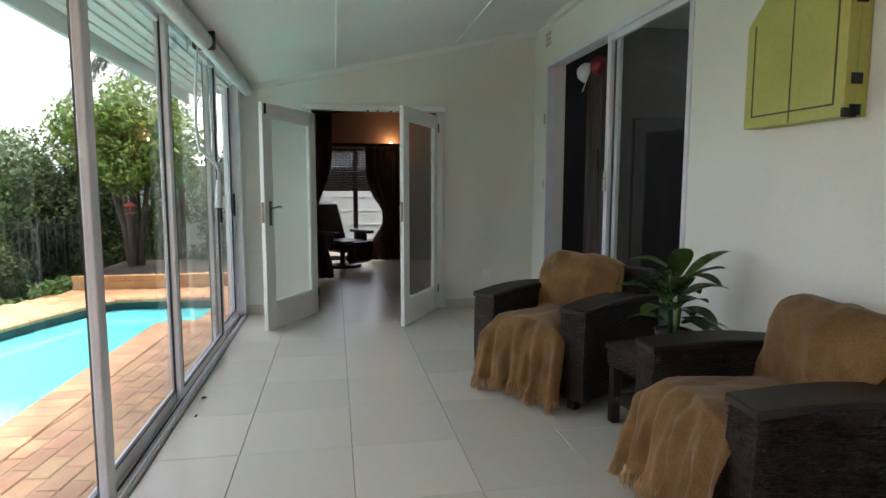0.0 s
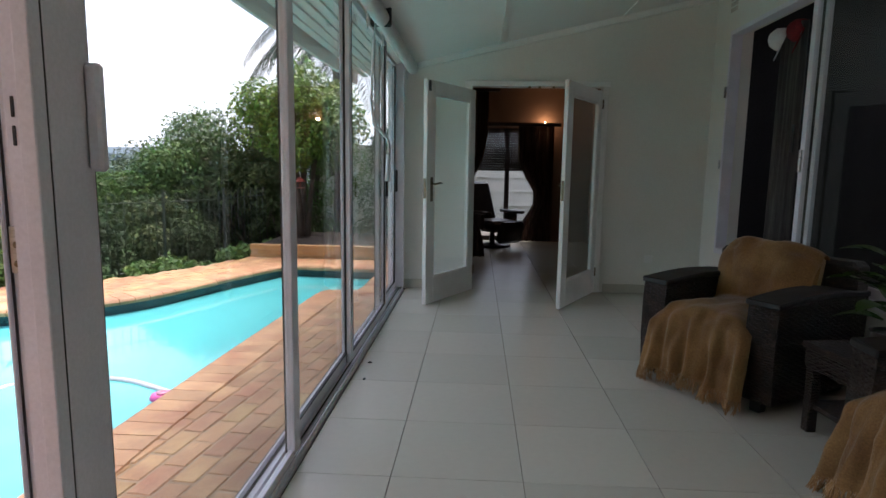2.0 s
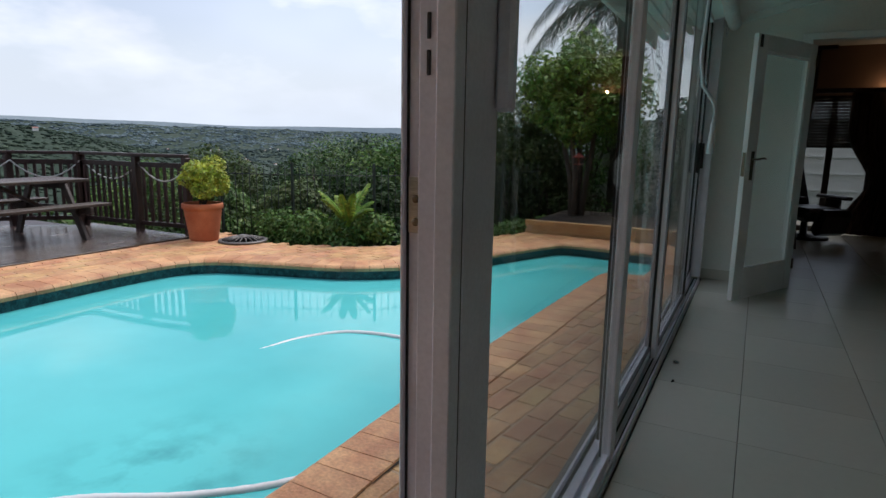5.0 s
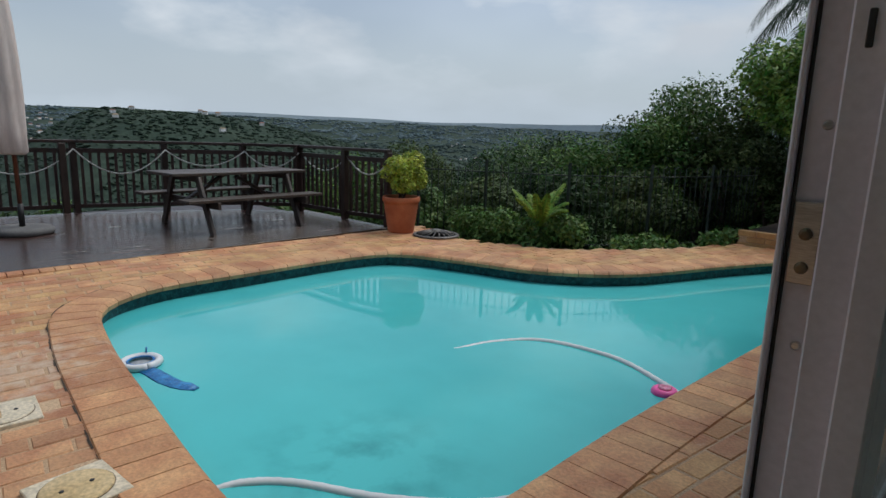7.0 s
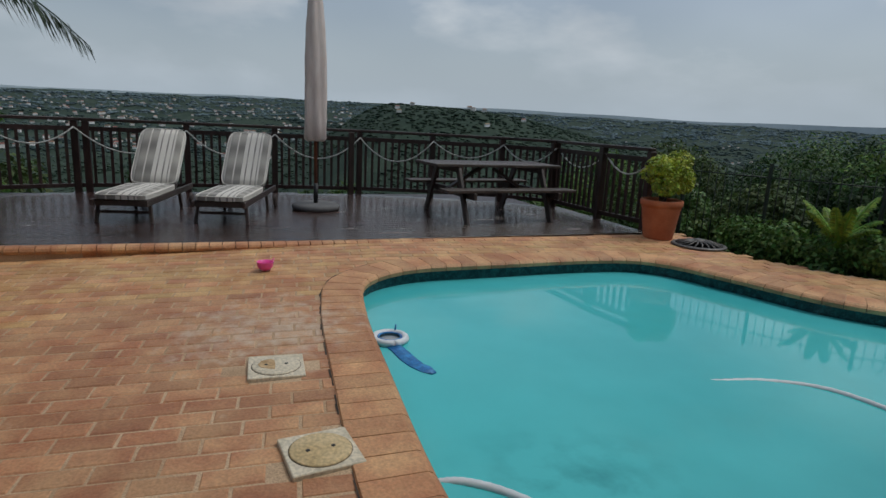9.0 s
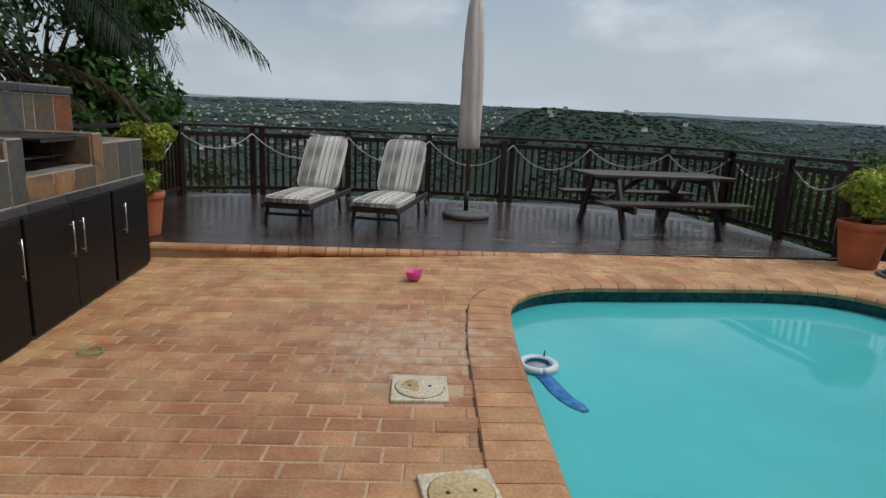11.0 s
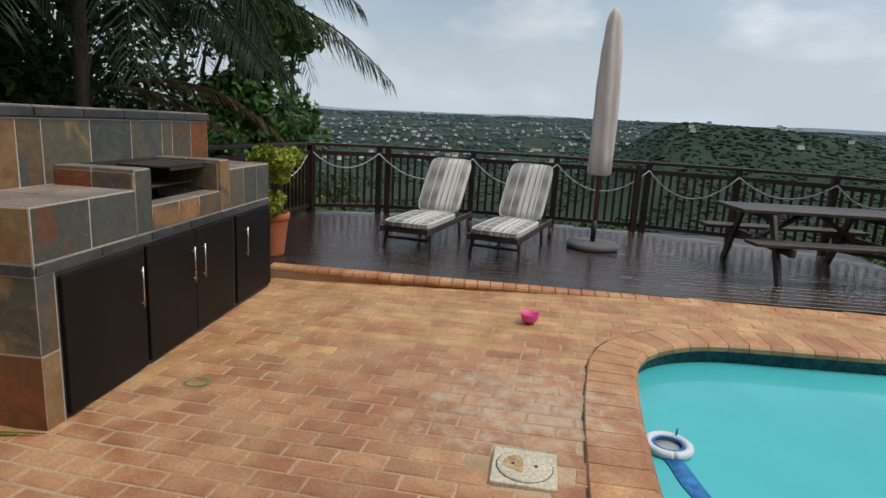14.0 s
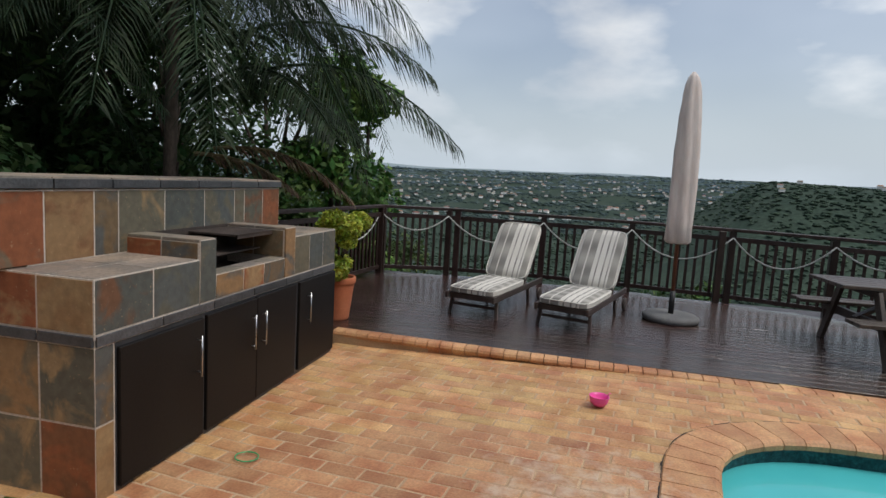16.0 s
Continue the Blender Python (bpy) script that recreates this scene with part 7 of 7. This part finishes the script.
def brick_mesh(name, l, w, h, seed):
    bm = bmesh.new()
    bx(bm, -w / 2, -l / 2, -h, w / 2, l / 2, 0)
    top = [e for e in bm.edges if all(v.co.z > -0.001 for v in e.verts)]
    bmesh.ops.bevel(bm, geom=top, offset=0.006, segments=1, affect="EDGES")
    r = random.Random(seed)
    for v in bm.verts:
        v.co += Vector((r.uniform(-1, 1), r.uniform(-1, 1), r.uniform(-0.6, 0.6))) * 0.0022
    return mesh_of(name, bm, BRICK)


variants = [brick_mesh("brick", BL - 0.011, BW - 0.010, 0.04, k) for k in range(6)]
r = random.Random(3)
turn = Matrix.Rotation(radians(-7.0), 4, "Z")
spots = []
for i in range(-70, 20):
    for j in range(-45, 60):
        p = turn @ Vector((i * BW, (j + (0.5 if i % 2 else 0)) * BL + (0.02 * math.sin(i * 1.7)), 0))
        if not (-6.35 < p.x < -0.08 and -6 < p.y < 9.4) or not inside(TERR, p.x, p.y) or pool_dist(p.x, p.y) < 0.2:
            continue
        if abs(p.x + 3.09) < 0.14 and abs(p.y - 0.77) < 0.17 or abs(p.x + 2.2) < 0.14 and abs(p.y - 0.86) < 0.17:
            continue
        spots.append(p)
near = sorted(spots, key=lambda p: (p.x + 2.6) ** 2 + (p.y - 0.3) ** 2)
rest_v, rest_f = [], []
for k, p in enumerate(near):
    zz = pave_z(p.x, p.y) + r.uniform(-0.002, 0.002)
    dx, dy = pave_z(p.x + 0.1, p.y) - pave_z(p.x - 0.1, p.y), pave_z(p.x, p.y + 0.1) - pave_z(p.x, p.y - 0.1)
    m = Matrix.Translation((p.x, p.y, zz)) @ Matrix.Rotation(radians(-7 + r.uniform(-0.7, 0.7)), 4, "Z") @ Matrix.Rotation(math.atan(dy / 0.2), 4, "X") @ Matrix.Rotation(-math.atan(dx / 0.2), 4, "Y")
    me = variants[k % 6]
    if k < 300:
        o = new("brick", me)
        o.parent = pav
        o.matrix_world = m
    else:
        n = len(rest_v)
        rest_v.extend([tuple(m @ v.co) for v in me.vertices])
        rest_f.extend([[n + i for i in f.vertices] for f in me.polygons])
me = bpy.data.meshes.new("bricks")
me.from_pydata(rest_v, [], rest_f)
me.materials.append(BRICK)
o = new("bricks", me)
o.parent = pav
o["kind"] = "stuff"

# coping: rounded bricks set across the pool's edge
cop = thing("coping", "rounded clay brick coping round the pool", "coping", kind="structure")
RING = smooth_loop(POOL, 0.1525)
RING_N = loop_normals(RING)
K = len(RING)
for i in range(K):
    j = (i + 1) % K
    a, b, na_, nb_ = RING[i], RING[j], RING_N[i], RING_N[j]
    d = (b - a).normalized() * 0.003
    bm = bmesh.new()
    rows = []
    for off, dz in ((-0.032, -0.055), (-0.036, -0.022), (-0.02, -0.004), (0.0, 0.006), (0.27, 0.008), (0.275, 0.0), (0.275, -0.05)):
        pa, pb = a + na_ * off + d, b + nb_ * off - d
        rows.append([bm.verts.new((pa.x, pa.y, pave_z(pa.x, pa.y) + dz + r.uniform(-0.001, 0.001))), bm.verts.new((pb.x, pb.y, pave_z(pb.x, pb.y) + dz))])
    for r0, r1 in zip(rows, rows[1:]):
        bm.faces.new((r0[0], r0[1], r1[1], r1[0]))
    bm.faces.new([q_[0] for q_ in rows]), bm.faces.new([q_[1] for q_ in rows][::-1]), bm.faces.new((rows[0][0], rows[-1][0], rows[-1][1], rows[0][1]))
    part("brick", bm, BRICK, cop)
bm = bmesh.new()
for i in range(n_ := len(EDGE)):
    j = (i + 1) % n_
    q_ = [EDGE[i] + EDGE_N[i] * 0.0, EDGE[j] + EDGE_N[j] * 0.0, EDGE[j] + EDGE_N[j] * 0.27, EDGE[i] + EDGE_N[i] * 0.27]
    bm.faces.new([bm.verts.new((p.x, p.y, pave_z(p.x, p.y) + 0.003)) for p in q_])
part("joint", bm, MORTAR, cop)
bm = bmesh.new()
for i in range(n_):
    j = (i + 1) % n_
    p0 = EDGE[i]
    if p0.y > 2.2 and p0.x > -4.6:
        continue
    wob = 0.275 + 0.005 * math.sin(i * 0.9) + 0.003 * math.sin(i * 2.3)
    q_ = [EDGE[i] + EDGE_N[i] * 0.277, EDGE[j] + EDGE_N[j] * 0.277, EDGE[j] + EDGE_N[j] * (wob + 0.008), EDGE[i] + EDGE_N[i] * (wob + 0.008)]
    bm.faces.new([bm.verts.new((p.x, p.y, pave_z(p.x, p.y) + 0.0035)) for p in q_])
part("crack", bm, SOIL, cop, "open dark joint behind the coping")

# brick edge along the deck: bricks on end, proud of the sinking terrace
edge_ob = thing("deck_edge", "row of rounded clay bricks along the deck", "brick edge", kind="structure")
y = -1.62
while y < 5.45:
    x = -6.2 + 0.035 * (y + 1.3)
    zt = DECK_Z + 0.006
    bm = bmesh.new()
    prof = ((0.0, -0.02), (0.012, 0.0), (0.10, 0.0), (0.125, -0.012), (0.134, -0.035), (0.126, -0.06), (0.10, -0.07), (0.10, -0.30))
    rows = [[bm.verts.new((x + px - 0.02, y + dy, zt + pz)) for dy in (0.004, 0.116)] for px, pz in prof] + [[bm.verts.new((x - 0.02, y + dy, zt - 0.3)) for dy in (0.004, 0.116)]]
    for r0, r1 in zip(rows, rows[1:] + rows[:1]):
        bm.faces.new((r0[0], r0[1], r1[1], r1[0]))
    bm.faces.new([q_[0] for q_ in rows]), bm.faces.new([q_[1] for q_ in rows][::-1])
    part("brick", bm, BRICK, edge_ob)
    y += 0.12
part("joint", boxes((-6.24, -1.62, -0.4, -6.1, 1.9, DECK_Z - 0.022), (-6.14, 1.9, -0.4, -5.98, 5.5, DECK_Z - 0.022)), MORTAR, edge_ob)

# raised planter beyond the pool
plr = thing("planter", "low raised brick planter at the far end of the pool", "planter", kind="structure")
for row in range(3):
    for k in range(11):
        x = -2.55 + 0.23 * k + (0.115 if row % 2 else 0)
        part("brick", boxes((x, 8.66, -0.14 + 0.078 * row, x + 0.22, 8.77, -0.14 + 0.078 * row + 0.07), bevel=0.004), BRICK, plr)
part("mortar", boxes((-2.54, 8.67, -0.4, 0.1, 8.76, 0.085)), MORTAR, plr)
part("soil", boxes((-2.6, 8.77, -0.5, 0.1, 11.0, 0.02)), SOIL, plr)

# ---- floor tiles ----
tile_me = mesh_of("tile", boxes((0.0015, 0.0015, -0.012, TILE_S - 0.0015, TILE_S - 0.0015, 0), bevel=0.0012), TILE)
for i in range(-1, 6):
    for j in range(-11, 15):
        x, y = 0.485 + TILE_S * i, 2.912 + TILE_S * j
        if x < 0.06 - TILE_S or x > X1 or y < Y0 - 0.3 or y > 10.3:
            continue
        if x < 0.085:
            bm = boxes((0.085, 0.0015, -0.012, x + TILE_S - 0.0015, TILE_S - 0.0015, 0), bevel=0.0012)
            part("tile", bm, TILE, floor).location = (0, y, 0)
            continue
        o = new("tile", tile_me)
        o.parent = floor
        o.location = (x, y, 0)
